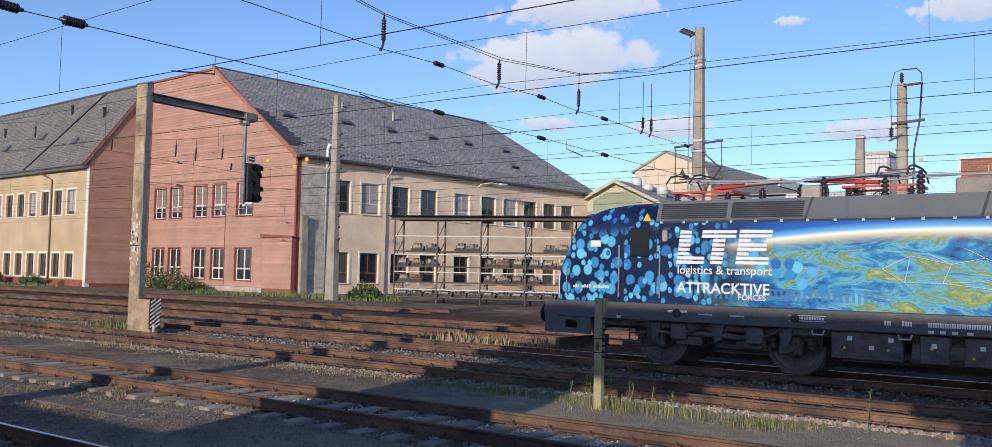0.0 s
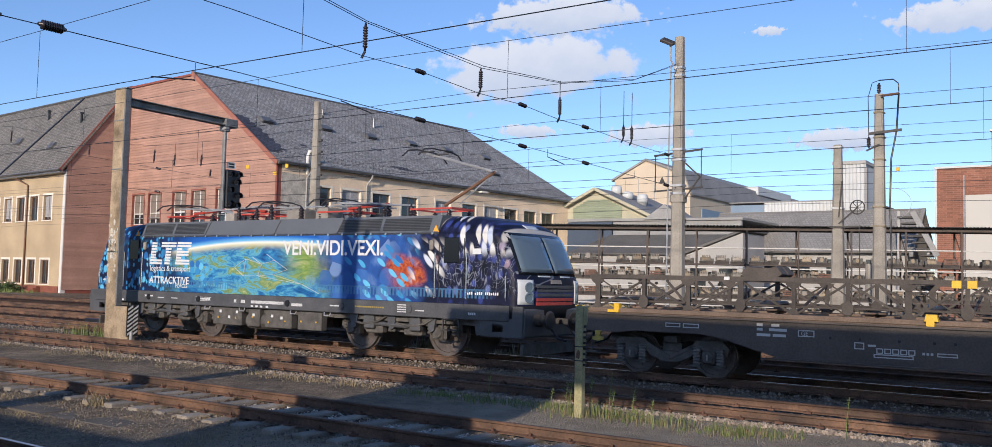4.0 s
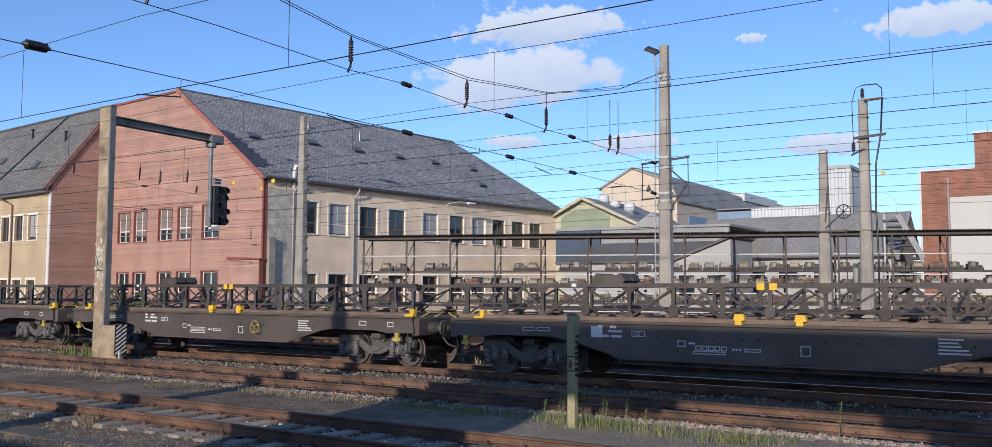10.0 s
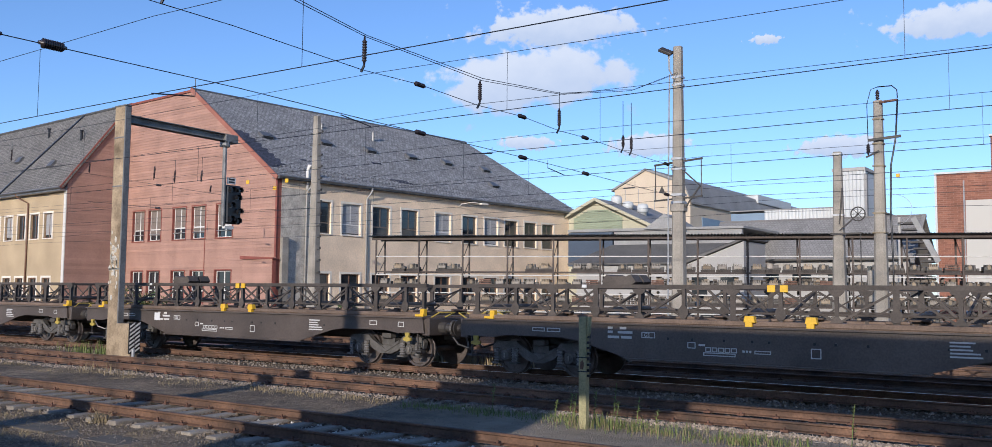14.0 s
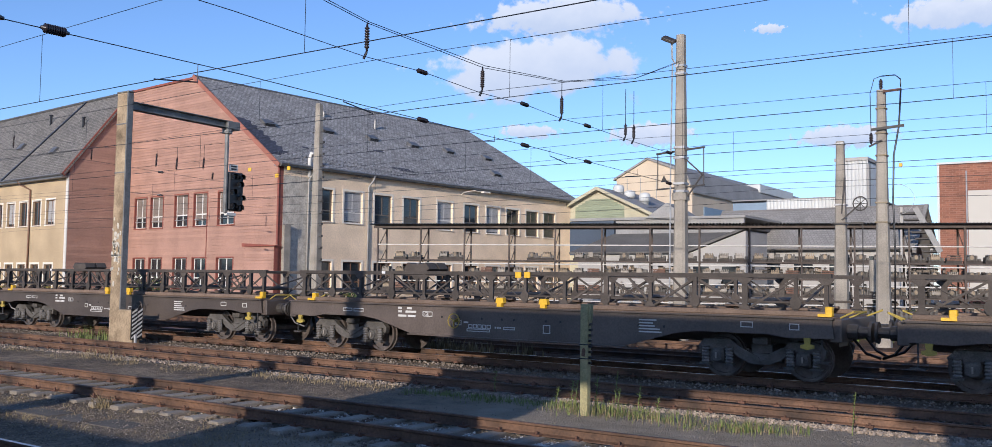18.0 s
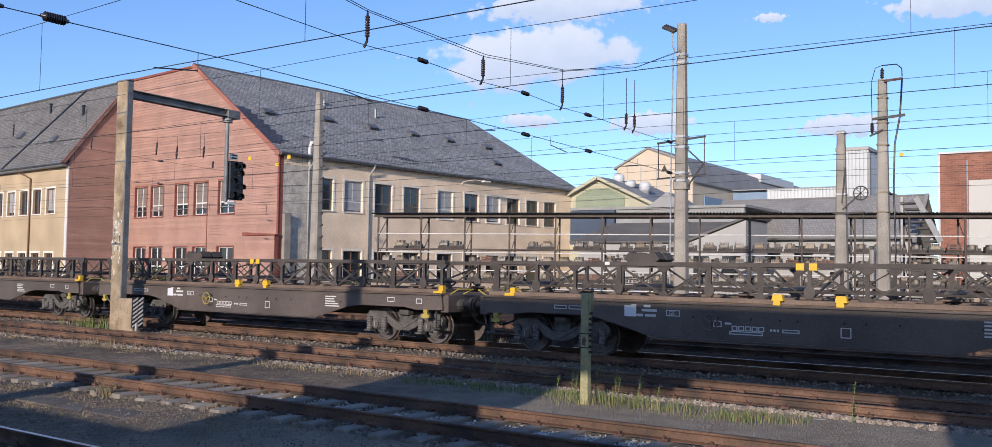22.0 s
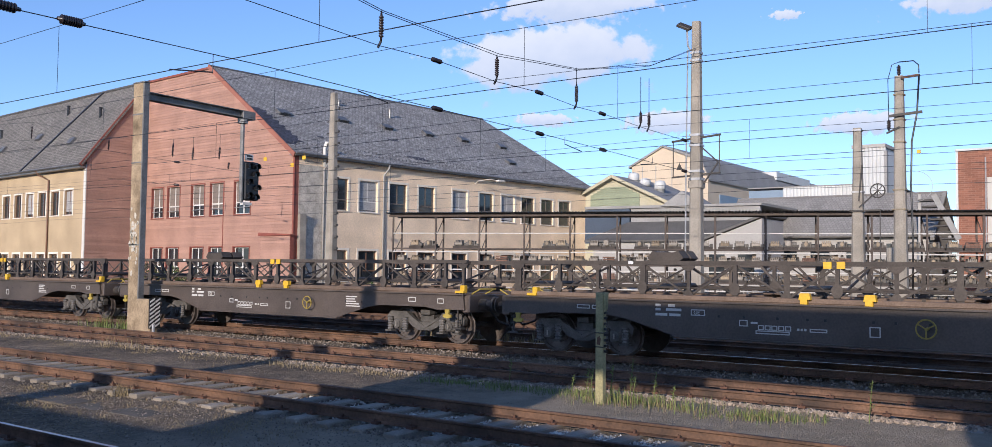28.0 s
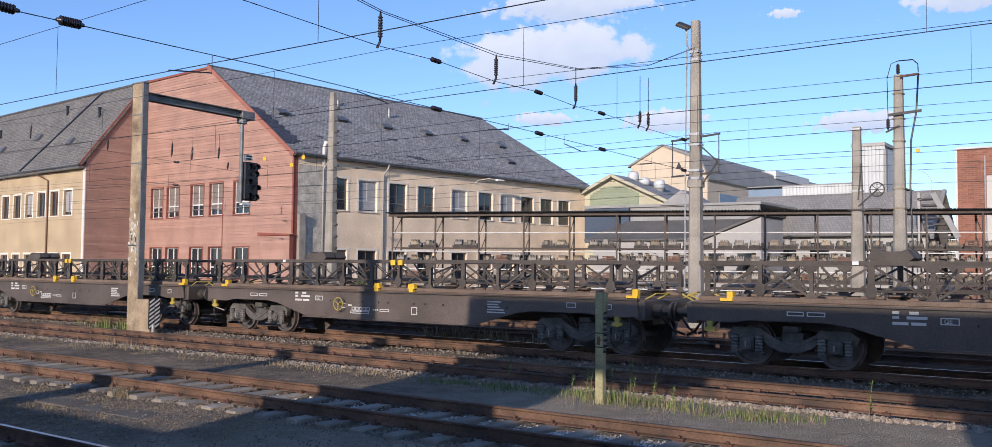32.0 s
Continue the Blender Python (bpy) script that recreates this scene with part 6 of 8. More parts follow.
for i in range(5):
    part("slab", slab_me, M_SLAB, tro, m=Matrix.Translation((-15.4 + i * 1.0, 8.12 + rr.uniform(-.03, .03), -.250 + rr.uniform(-.012, .012))) @ Matrix.Rotation(rr.uniform(-.02, .02), 4, "Z"))
for x, y, l in ((-30.6, 21.6, 1.6), (-28.4, 21.6, 1.6), (-36, 22.0, 1.3)):
    solo("track_box", Geo().bbox(x, y, -.22, x + l, y + .45, .02, .03), M_BLACK, "low black cover box beside the track", "cover box", "track boxes")
# ---- unseen wall added behind the viewer to shade the near tracks ----
M_BLOCKER = material("blocker_render", (0.45, 0.43, 0.40), 0.9, var=0.12, scale=0.5, fine=10)
sw = thing("station_wall", "unseen wall added behind the viewer, its openings cut to shape shadows", "wall", kind="structure")
Y0, Y1 = -4.3, -4.0
# blocks and gaps fitted to the shadow edges on tracks and train
part("parapet", Geo().box(-45, Y0, -.3, -7.95, Y1, 2.95), M_BLOCKER, sw)
part("parapet", Geo().box(-4.35, Y0, -.3, 6.5, Y1, 3.9), M_BLOCKER, sw)
part("pier", Geo().box(-7.95, Y0, -.3, -4.35, Y1, 5.15), M_BLOCKER, sw)
part("fascia", Geo().prism([(-7.95, 5.15), (-2.1, 5.15), (-2.1, 5.65), (1.5, 5.65), (1.5, 5.2), (6.5, 5.2), (6.5, 7.46), (-8.8, 7.5), (-8.9, 6.3), (-7.95, 6.2)], Y0, Y1), M_BLOCKER, sw)
for x0, x1 in ((2.1, 6.5),):
    part("post", Geo().box(x0, Y0, 3.9, x1, Y1, 5.7), M_BLOCKER, sw)
# unseen shaft, added to throw a narrow shadow band over the ground
lm = thing("lamp_mast", "unseen plain mast added behind the viewer for its shadow", "mast")
part("shaft", Geo().rod((-12.3, -4.15, -.3), (-12.3, -4.15, 12.5), .32, .26, 12), M_CONC, lm)

# ---- clouds: far white backdrops that glow by themselves ----
def cloud_material(seed, aspect=3.0):
    m = bpy.data.materials.new("cloud_white")
    m.use_nodes = True
    n, l = m.node_tree.nodes, m.node_tree.links
    n.remove(n["Principled BSDF"])
    out = n["Material Output"]
    tc, mp = n.new("ShaderNodeTexCoord"), n.new("ShaderNodeMapping")
    mp.inputs["Location"].default_value = (seed * 3.7, 0, seed * 1.3)
    mp.inputs["Scale"].default_value = (aspect, 1, 1)
    l.new(tc.outputs["Object"], mp.inputs[0])
    no = n.new("ShaderNodeTexNoise")
    no.inputs["Scale"].default_value, no.inputs["Detail"].default_value, no.inputs["Roughness"].default_value = 1.5, 10, 0.56
    l.new(mp.outputs[0], no.inputs["Vector"])
    gr = n.new("ShaderNodeTexGradient")
    gr.gradient_type = "SPHERICAL"
    l.new(tc.outputs["Object"], gr.inputs["Vector"])
    ad = n.new("ShaderNodeMath")
    ad.operation = "MULTIPLY_ADD"
    l.new(no.outputs[0], ad.inputs[0])
    ad.inputs[1].default_value = 1.9
    ad.inputs[2].default_value = -1.16
    sm = n.new("ShaderNodeMath")
    sm.operation = "MULTIPLY_ADD"
    l.new(gr.outputs["Fac"], sm.inputs[0])
    sm.inputs[1].default_value = 1.3
    l.new(ad.outputs[0], sm.inputs[2])
    mr = n.new("ShaderNodeMapRange")
    mr.interpolation_type = "SMOOTHSTEP"
    mr.inputs["From Min"].default_value, mr.inputs["From Max"].default_value = 0.02, 0.32
    l.new(sm.outputs[0], mr.inputs["Value"])
    em, tr = n.new("ShaderNodeEmission"), n.new("ShaderNodeBsdfTransparent")
    ramp = n.new("ShaderNodeValToRGB")
    ramp.color_ramp.elements[0].color, ramp.color_ramp.elements[1].color = (0.52, 0.58, 0.66, 1), (0.74, 0.745, 0.74, 1)
    ramp.color_ramp.elements[0].position, ramp.color_ramp.elements[1].position = 0.0, 1.0
    # shading put into the colour: grey flat foot, white billowing top
    sx = n.new("ShaderNodeSeparateXYZ")
    l.new(tc.outputs["Object"], sx.inputs[0])
    lift = n.new("ShaderNodeMath")
    lift.operation = "MULTIPLY_ADD"
    lift.inputs[1].default_value, lift.inputs[2].default_value = 0.75, 0.18
    l.new(sx.outputs[2], lift.inputs[0])
    puff = n.new("ShaderNodeMath")
    puff.operation = "MULTIPLY_ADD"
    puff.inputs[1].default_value = 0.9
    l.new(no.outputs[0], puff.inputs[0])
    l.new(lift.outputs[0], puff.inputs[2])
    l.new(puff.outputs[0], ramp.inputs[0])
    l.new(ramp.outputs[0], em.inputs[0])
    mx = n.new("ShaderNodeMixShader")
    l.new(mr.outputs[0], mx.inputs[0])
    l.new(tr.outputs[0], mx.inputs[1])
    l.new(em.outputs[0], mx.inputs[2])
    l.new(mx.outputs[0], out.inputs[0])
    return m


def cloud(azimuth, elevation, half_w, half_h, seed, tilt=0.0):
    """A cloud at angles (degrees, left of the tracks' normal and above the horizon) and half sizes in degrees."""
    d = 2400.0
    a, e = radians(azimuth), radians(elevation)
    p = Vector((-math.sin(a) * math.cos(e), math.cos(a) * math.cos(e), math.sin(e))) * d + EYE
    g = Geo()
    n = 16
    vs = [(-1.2 + 2.4 * i / n, 0.12 * ((i / n - .5) ** 2 + (j / n - .5) ** 2), -1.2 + 2.4 * j / n) for j in range(n + 1) for i in range(n + 1)]
    g.add(vs, [(j * (n + 1) + i, j * (n + 1) + i + 1, (j + 1) * (n + 1) + i + 1, (j + 1) * (n + 1) + i) for j in range(n) for i in range(n)])
    ob = solo("cloud_backdrop", g, cloud_material(seed, half_w / half_h), "white fair-weather cloud in the blue sky", "cloud", kind="structure")
    ob.matrix_basis = Matrix.Translation(p) @ Matrix.Rotation(a, 4, "Z") @ Matrix.Rotation(-e, 4, "X") @ Matrix.Rotation(radians(-tilt), 4, "Y") @ Matrix.Diagonal((d * math.tan(radians(half_w)), 100.0, d * math.tan(radians(half_h)), 1))
    ob.visible_shadow = False


# ---- train ----
Y_TRAIN = 20.02
M_HOOK = material("yellow_hook", (0.33, 0.25, 0.045), 0.6, var=0.2, scale=6, fine=40)
M_NAVY = material("navy_grey_frame", (0.074, 0.074, 0.078), 0.5, var=0.25, scale=2, fine=30)
M_UNDER = material("dusty_running_gear", (0.085, 0.078, 0.070), 0.8, var=0.4, scale=4, fine=40)
M_TYRE = material("wheel_tyre_steel", (0.12, 0.10, 0.09), 0.5, metal=0.4, var=0.3, scale=4, fine=30)
M_ROOFGREY = material("loco_roof_grey", (0.101, 0.109, 0.121), 0.5, var=0.07, scale=1, fine=20)
M_VENT = material("dark_vent_grille", (0.03, 0.032, 0.036), 0.6, var=0.2, scale=4, fine=60)
M_LETTER = plain("white_lettering", (0.608, 0.608, 0.608), 0.45)
M_RED = material("red_insulator_frame", (0.40, 0.05, 0.032), 0.5, var=0.15, scale=4, fine=30)
M_ORANGE = plain("orange_sign", (0.85, 0.36, 0.03), 0.5)
M_CABGLASS = plain("dark_cab_glass", (0.010, 0.012, 0.016), 0.12)
M_CABGLASS.node_tree.nodes["Principled BSDF"].inputs["Specular IOR Level"].default_value = 0.2
# the sky's reflection is put into this glass as blue-grey base colour
M_FRONTGLASS = plain("glass_with_painted_sky", (0.11, 0.15, 0.19), 0.08)
M_LAMP = plain("headlamp_lens", (0.55, 0.57, 0.58), 0.15)
M_CHROME = plain("polished_steel", (0.55, 0.55, 0.56), 0.25, 0.9)


def livery():
    """Printed side: night blue at the ends, a picture of the curved earth in the middle, an ember-red patch towards one end."""
    m = bpy.data.materials.new("printed_livery")
    m.use_nodes = True
    n, l = m.node_tree.nodes, m.node_tree.links
    b = n["Principled BSDF"]
    b.inputs["Roughness"].default_value = 0.5
    b.inputs["Specular IOR Level"].default_value = 0.2
    tc, sp = n.new("ShaderNodeTexCoord"), n.new("ShaderNodeSeparateXYZ")
    l.new(tc.outputs["Object"], sp.inputs[0])
    X, Z = sp.outputs[0], sp.outputs[2]

    def math_(op, a, c=None, d=None):
        t = n.new("ShaderNodeMath")
        t.operation = op
        for i, v in enumerate((a, c, d)):
            if v is None:
                continue
            if isinstance(v, (int, float)):
                t.inputs[i].default_value = v
            else:
                l.new(v, t.inputs[i])
        return t.outputs[0]

    def noise_(scale, detail, sx=1, sz=1, dist=0.0, rough=0.55):
        mp, t = n.new("ShaderNodeMapping"), n.new("ShaderNodeTexNoise")
        mp.inputs["Scale"].default_value = (sx, 0.2, sz)
        l.new(tc.outputs["Object"], mp.inputs[0])
        l.new(mp.outputs[0], t.inputs["Vector"])
        t.inputs["Scale"].default_value, t.inputs["Detail"].default_value, t.inputs["Distortion"].default_value, t.inputs["Roughness"].default_value = scale, detail, dist, rough
        return t.outputs[0]

    def ramp_(fac, stops):
        t = n.new("ShaderNodeValToRGB")
        while len(t.color_ramp.elements) < len(stops):
            t.color_ramp.elements.new(0.5)
        for e, (p, c) in zip(t.color_ramp.elements, stops):
            e.position, e.color = p, (*c, 1)
        l.new(fac, t.inputs[0])
        return t.outputs[0]

    def mix_(fac, a, c):
        t = n.new("ShaderNodeMix")
        t.data_type = "RGBA"
        for i, v in ((0, fac), (6, a), (7, c)):
            if isinstance(v, (int, float)):
                t.inputs[i].default_value = v
            elif isinstance(v, tuple):
                t.inputs[i].default_value = (*v, 1)
            else:
                l.new(v, t.inputs[i])
        return t.outputs[2]

    def step_(v, a, c):
        t = n.new("ShaderNodeMapRange")
        t.interpolation_type = "SMOOTHSTEP"
        t.inputs["From Min"].default_value, t.inputs["From Max"].default_value = a, c
        l.new(v, t.inputs["Value"])
        return t.outputs[0]

    land = ramp_(noise_(1.7, 10, .55, 1.7, 1.0, 0.68), [(0.34, (0.01, 0.05, 0.19)), (0.45, (0.03, 0.18, 0.42)), (0.53, (0.14, 0.42, 0.56)), (0.57, (0.14, 0.24, 0.09)), (0.64, (0.34, 0.40, 0.16)), (0.72, (0.55, 0.53, 0.32))])
    green = ramp_(noise_(2.4, 10, .6, 1.8, 0.8, 0.7), [(0.3, (0.05, 0.13, 0.04)), (0.5, (0.22, 0.33, 0.07)), (0.62, (0.42, 0.43, 0.18)), (0.75, (0.10, 0.24, 0.30))])
    land = mix_(step_(X, 0.2, 1.6), land, mix_(step_(Z, 1.6, 2.2), land, green))
    arc = math_("MULTIPLY_ADD", math_("MULTIPLY", math_("ADD", X, 0.2), math_("ADD", X, 0.2)), -0.016, 2.95)
    s = math_("SUBTRACT", Z, arc)
    haze = ramp_(math_("MULTIPLY_ADD", s, 1.0, 0.5), [(0.0, (0, 0, 0)), (0.22, (0.0, 0.0, 0.0)), (0.44, (0.66, 0.62, 0.42)), (0.50, (0.80, 0.82, 0.74)), (0.56, (0.16, 0.45, 0.75)), (0.68, (0.02, 0.12, 0.48)), (0.95, (0.012, 0.05, 0.20))])
    earth = mix_(step_(s, -0.30, 0.0), land, haze)
    night = ramp_(noise_(1.2, 6, .8, 1.0, 0.6), [(0.3, (0.006, 0.010, 0.03)), (0.55, (0.010, 0.020, 0.07)), (0.72, (0.014, 0.045, 0.18))])
    cloudy = ramp_(noise_(1.1, 5, 1, 1, 0.4), [(0.35, (0.012, 0.03, 0.13)), (0.55, (0.03, 0.10, 0.36)), (0.7, (0.16, 0.26, 0.52))])
    wob = math_("MULTIPLY_ADD", noise_(1.1, 4), 2.4, -1.2)
    xw = math_("ADD", X, wob)
    c1 = mix_(step_(xw, -5.0, -3.6), night, earth)
    c2 = mix_(step_(xw, 1.6, 3.0), c1, cloudy)
    ember = ramp_(noise_(5.5, 8, 1, 1, 0.8, 0.7), [(0.35, (0.05, 0.015, 0.04)), (0.5, (0.42, 0.075, 0.02)), (0.62, (0.55, 0.17, 0.05)), (0.72, (0.75, 0.5, 0.3))])
    dx2 = math_("MULTIPLY", math_("SUBTRACT", X, 5.2), math_("SUBTRACT", X, 5.2))
    dz2 = math_("MULTIPLY", math_("MULTIPLY", math_("SUBTRACT", Z, 2.15), math_("SUBTRACT", Z, 2.15)), 2.2)
    r = math_("ADD", math_("ADD", dx2, dz2), math_("MULTIPLY", wob, 0.5))
    dark = ramp_(noise_(2.6, 6, 1, 1, 0.6), [(0.35, (0.004, 0.005, 0.012)), (0.55, (0.010, 0.012, 0.04)), (0.7, (0.03, 0.04, 0.14))])
    c3 = mix_(step_(xw, 5.2, 6.2), c2, dark)
    c4 = mix_(math_("SUBTRACT", 1.0, step_(r, 0.12, 0.62)), c3, ember)
    flat = n.new("ShaderNodeCombineXYZ")
    l.new(X, flat.inputs[0])
    l.new(Z, flat.inputs[1])

    def spots_(angle, along, across, radius, soft, keep, seed):
        """Soft blots on a jittered grid turned by angle: a mask, and a random number for each blot."""
        ro, sc, vo, sep = n.new("ShaderNodeVectorRotate"), n.new("ShaderNodeVectorMath"), n.new("ShaderNodeTexVoronoi"), n.new("ShaderNodeSeparateColor")
        ro.rotation_type = "Z_AXIS"
        ro.inputs["Angle"].default_value = radians(-angle)
        sc.operation = "MULTIPLY_ADD"
        sc.inputs[1].default_value, sc.inputs[2].default_value = (along, across, 1), (seed * 3.1, seed * 1.7, 0)
        vo.voronoi_dimensions = "2D"
        vo.inputs["Scale"].default_value, vo.inputs["Randomness"].default_value = 1.0, 0.85
        l.new(flat.outputs[0], ro.inputs["Vector"])
        l.new(ro.outputs[0], sc.inputs[0])
        l.new(sc.outputs[0], vo.inputs["Vector"])
        mask = math_("SUBTRACT", 1.0, step_(vo.outputs["Distance"], radius * (1 - soft), radius))
        l.new(vo.outputs["Color"], sep.inputs[0])
        return math_("MULTIPLY", mask, math_("LESS_THAN", sep.outputs[0], keep)), sep.outputs[1]

    def within(v, a, c, e):
        return math_("MULTIPLY", step_(v, a - e, a + e), math_("SUBTRACT", 1.0, step_(v, c - e, c + e)))

    def times(*v):
        out = v[0]
        for q in v[1:]:
            out = math_("MULTIPLY", out, q)
        return out

    CYANS = [(0.0, (0.03, 0.13, 0.42)), (0.5, (0.06, 0.32, 0.62)), (1.0, (0.16, 0.52, 0.78))]
    BLUES = [(0.0, (0.02, 0.06, 0.24)), (0.5, (0.05, 0.15, 0.45)), (1.0, (0.20, 0.30, 0.55))]
    WHITES = [(0.0, (0.50, 0.47, 0.44)), (0.6, (0.78, 0.76, 0.72)), (1.0, (0.45, 0.55, 0.78))]
    # beads of light at the dark end, and a trail of them down to the earth's rim
    k, q = spots_(0, 3.3, 2.9, 0.42, 0.3, 0.8, 1)
    c4 = mix_(times(k, within(X, -9.2, -4.95, .25), math_("SUBTRACT", 1.0, step_(Z, 2.75, 3.1))), c4, ramp_(q, CYANS))
    k, q = spots_(0, 6.5, 5.5, 0.45, 0.4, 0.45, 2)
    c4 = mix_(times(k, within(X, -9.2, -4.6, .3)), c4, ramp_(q, CYANS))
    dist = math_("ABSOLUTE", math_("SUBTRACT", Z, math_("MULTIPLY_ADD", X, -0.52, 0.45)))
    k, q = spots_(0, 3.9, 3.5, 0.52, 0.35, 0.9, 3)
    c4 = mix_(times(k, within(X, -4.15, -1.8, .2), math_("SUBTRACT", 1.0, step_(dist, .2, .5))), c4, ramp_(q, CYANS))
    # large pale discs and slanting cyan dashes before the embers
    k, q = spots_(0, 1.8, 1.8, 0.5, 0.25, 0.8, 4)
    c4 = mix_(times(k, within(X, 2.0, 4.9, .4), 0.8), c4, ramp_(q, BLUES))
    k, q = spots_(-35, 2.1, 5.2, 0.42, 0.3, 0.42, 5)
    c4 = mix_(times(k, within(X, 3.0, 5.5, .3)), c4, ramp_(q, CYANS))
    # white feathers
    k, q = spots_(-48, 1.7, 5.0, 0.46, 0.4, 0.62, 6)
    c4 = mix_(times(k, within(X, 5.45, 6.5, .2), within(Z, 1.65, 2.95, .15)), c4, ramp_(q, WHITES))
    k, q = spots_(80, 3.0, 4.2, 0.42, 0.55, 0.4, 7)
    c4 = mix_(times(k, step_(X, 6.0, 6.5), 0.8), c4, ramp_(q, [(0.0, (0.02, 0.03, 0.16)), (0.6, (0.06, 0.09, 0.34)), (0.85, (0.30, 0.36, 0.6)), (1.0, (0.35, 0.12, 0.06))]))
    k, q = spots_(97, 1.55, 4.6, 0.46, 0.4, 0.66, 8)
    c4 = mix_(times(k, step_(X, 6.0, 6.4), step_(Z, 2.5, 2.8)), c4, ramp_(q, WHITES))
    for seed, sx, sz in ((0.0, 4.6, 1.3), (4.0, 3.0, 2.2)):
        wisp = math_("ABSOLUTE", math_("SUBTRACT", noise_(0.75, 1, sx, sz, 1.2 + seed * .4, 0.4), 0.5))
        c4 = mix_(times(math_("SUBTRACT", 1.0, step_(wisp, .006, .018)), step_(X, 6.1, 6.6), within(Z, 1.75, 2.85, .2), .42), c4, (0.42, 0.45, 0.52))
    # a pale railing along the foot of the print
    bars = math_("GREATER_THAN", math_("FRACT", math_("MULTIPLY", X, 8.6)), 0.45)
    rail = math_("MAXIMUM", times(bars, within(Z, 1.53, 1.73, .01)), within(Z, 1.725, 1.755, .008))
    c4 = mix_(times(rail, math_("ADD", within(X, -5.2, -1.4, .5), within(X, 2.0, 7.9, .3)), .7), c4, (0.075, 0.20, 0.36))
    c5 = mix_(step_(Z, 1.385, 1.395), (0.020, 0.022, 0.030), c4)
    ink = n.new("ShaderNodeMix")
    ink.data_type, ink.blend_type = "RGBA", "MULTIPLY"
    ink.inputs[0].default_value, ink.inputs[7].default_value = 1.0, (0.84, 0.84, 0.84, 1)
    l.new(c5, ink.inputs[6])
    l.new(ink.outputs[2], b.inputs["Base Color"])
    return m


M_LIVERY = livery()


NOSE_SHIFT, NOSE_R = .08, .42
NOSE_X = [(1.08, 8.93), (1.9, 8.94), (2.15, 8.88), (2.6, 8.68), (3.0, 8.49), (3.2, 8.34), (3.4, 8.07), (3.52, 7.76), (3.6, 7.3), (3.63, 6.9)]
NOSE_W = [(1.08, 1.49), (1.4, 1.5), (3.1, 1.5), (3.2, 1.465), (3.36, 1.38), (3.5, 1.22), (3.6, .98), (3.63, .8)]


def lerp(table, z):
    return float(np.interp(z, [p[0] for p in table], [p[1] for p in table]))


def nose_x(y, z):
    """How far the rounded cab front reaches at a height and a distance from the middle."""
    return lerp(NOSE_X, z) - NOSE_R + NOSE_R * max(0.0, 1 - min(1, abs(y) / lerp(NOSE_W, z)) ** 2.6) ** (1 / 2.6)


def loco_body():
    """Shell of stacked plans: long straight sides, rounded and raked cab fronts, curved shoulders."""
    zs = [1.08, 1.385, 1.7, 2.0, 2.2, 2.4, 2.6, 2.8, 3.0, 3.1, 3.18, 3.27, 3.36, 3.44, 3.5, 3.55, 3.6, 3.63]
    n, rings = 12, []
    for z in zs:
        xe, w = lerp(NOSE_X, z), lerp(NOSE_W, z)
        quarter = [(xe - NOSE_R + NOSE_R * math.cos(t) ** (2 / 2.6), w * math.sin(t) ** (2 / 2.6)) for t in [math.pi / 2 * i / n for i in range(n)]] + [(xe - NOSE_R, w)]
        half = quarter + [(-x, y) for x, y in reversed(quarter)]
        rings.append([(x, y, z) for x, y in half] + [(x, -y, z) for x, y in reversed(half[1:-1])])
    k = len(rings[0])
    vs = [p for r in rings for p in r]
    fs = [(i * k + j, i * k + (j + 1) % k, (i + 1) * k + (j + 1) % k, (i + 1) * k + j) for i in range(len(rings) - 1) for j in range(k)]
    fs += [tuple(range(k)), tuple(range(len(vs) - 1, len(vs) - k - 1, -1))]
    return Geo().add(vs, fs)


def nose_patch(e, y0, y1, z0, z1, off, inset=0.0, ny=8, nz=6):
    """A curved plate laid on the cab front at the end e; inset draws its upper edge in."""
    g = Geo()
    lay = []
    for d in (off, off - .03):
        for j in range(nz + 1):
            z = z0 + (z1 - z0) * j / nz
            for i in range(ny + 1):
                y = y0 + (y1 - y0) * i / ny
                y *= 1 - inset * j / nz
                lay.append((NOSE_SHIFT + e * (nose_x(y, z) + d), y, z))
    w, m = ny + 1, (ny + 1) * (nz + 1)
    fs = [(o + j * w + i, o + j * w + i + 1, o + (j + 1) * w + i + 1, o + (j + 1) * w + i) for o in (0, m) for j in range(nz) for i in range(ny)]
    rim = [j * w for j in range(nz)] + [nz * w + i for i in range(ny)] + [j * w + ny for j in range(nz, 0, -1)] + [i for i in range(ny, 0, -1)]
    fs += [(a, b, b + m, a + m) for a, b in zip(rim, rim[1:] + rim[:1])]
    return g.add(lay, fs)


def wheelset(r, name_mat=M_TYRE, gauge=1.5, flange=True, spokes=0):
    """Two wheels on an axle, turning about y."""
    g = Geo()
    for s in (-1, 1):
        y = s * gauge / 2
        g.lathe((0, y - s * .06, 0), (0, s, 0), [(0, r * .25), (0, r + .03), (.03, r + .03), (.035, r), (.135, r), (.135, r * .86), (.10, r * .84), (.085, r * .45), (.14, r * .34), (.18, r * .2)], 24)
    g.rod((0, -gauge / 2, 0), (0, gauge / 2, 0), .09, n=10)
    for s in (-1, 1):
        for i in range(4):
            q = i * math.pi / 2 + .4
            g.box(-.035 + r * .62 * math.cos(q), s * (gauge / 2 + .045) - .012, -.035 + r * .62 * math.sin(q), .035 + r * .62 * math.cos(q), s * (gauge / 2 + .045) + .012, .035 + r * .62 * math.sin(q))
    return g


WHEELS = []          # (object, rest pose, radius)

loco = thing("locomotive", "blue electric locomotive printed with a picture of the earth", "locomotive", m=pose(-16.09, Y_TRAIN, 0))
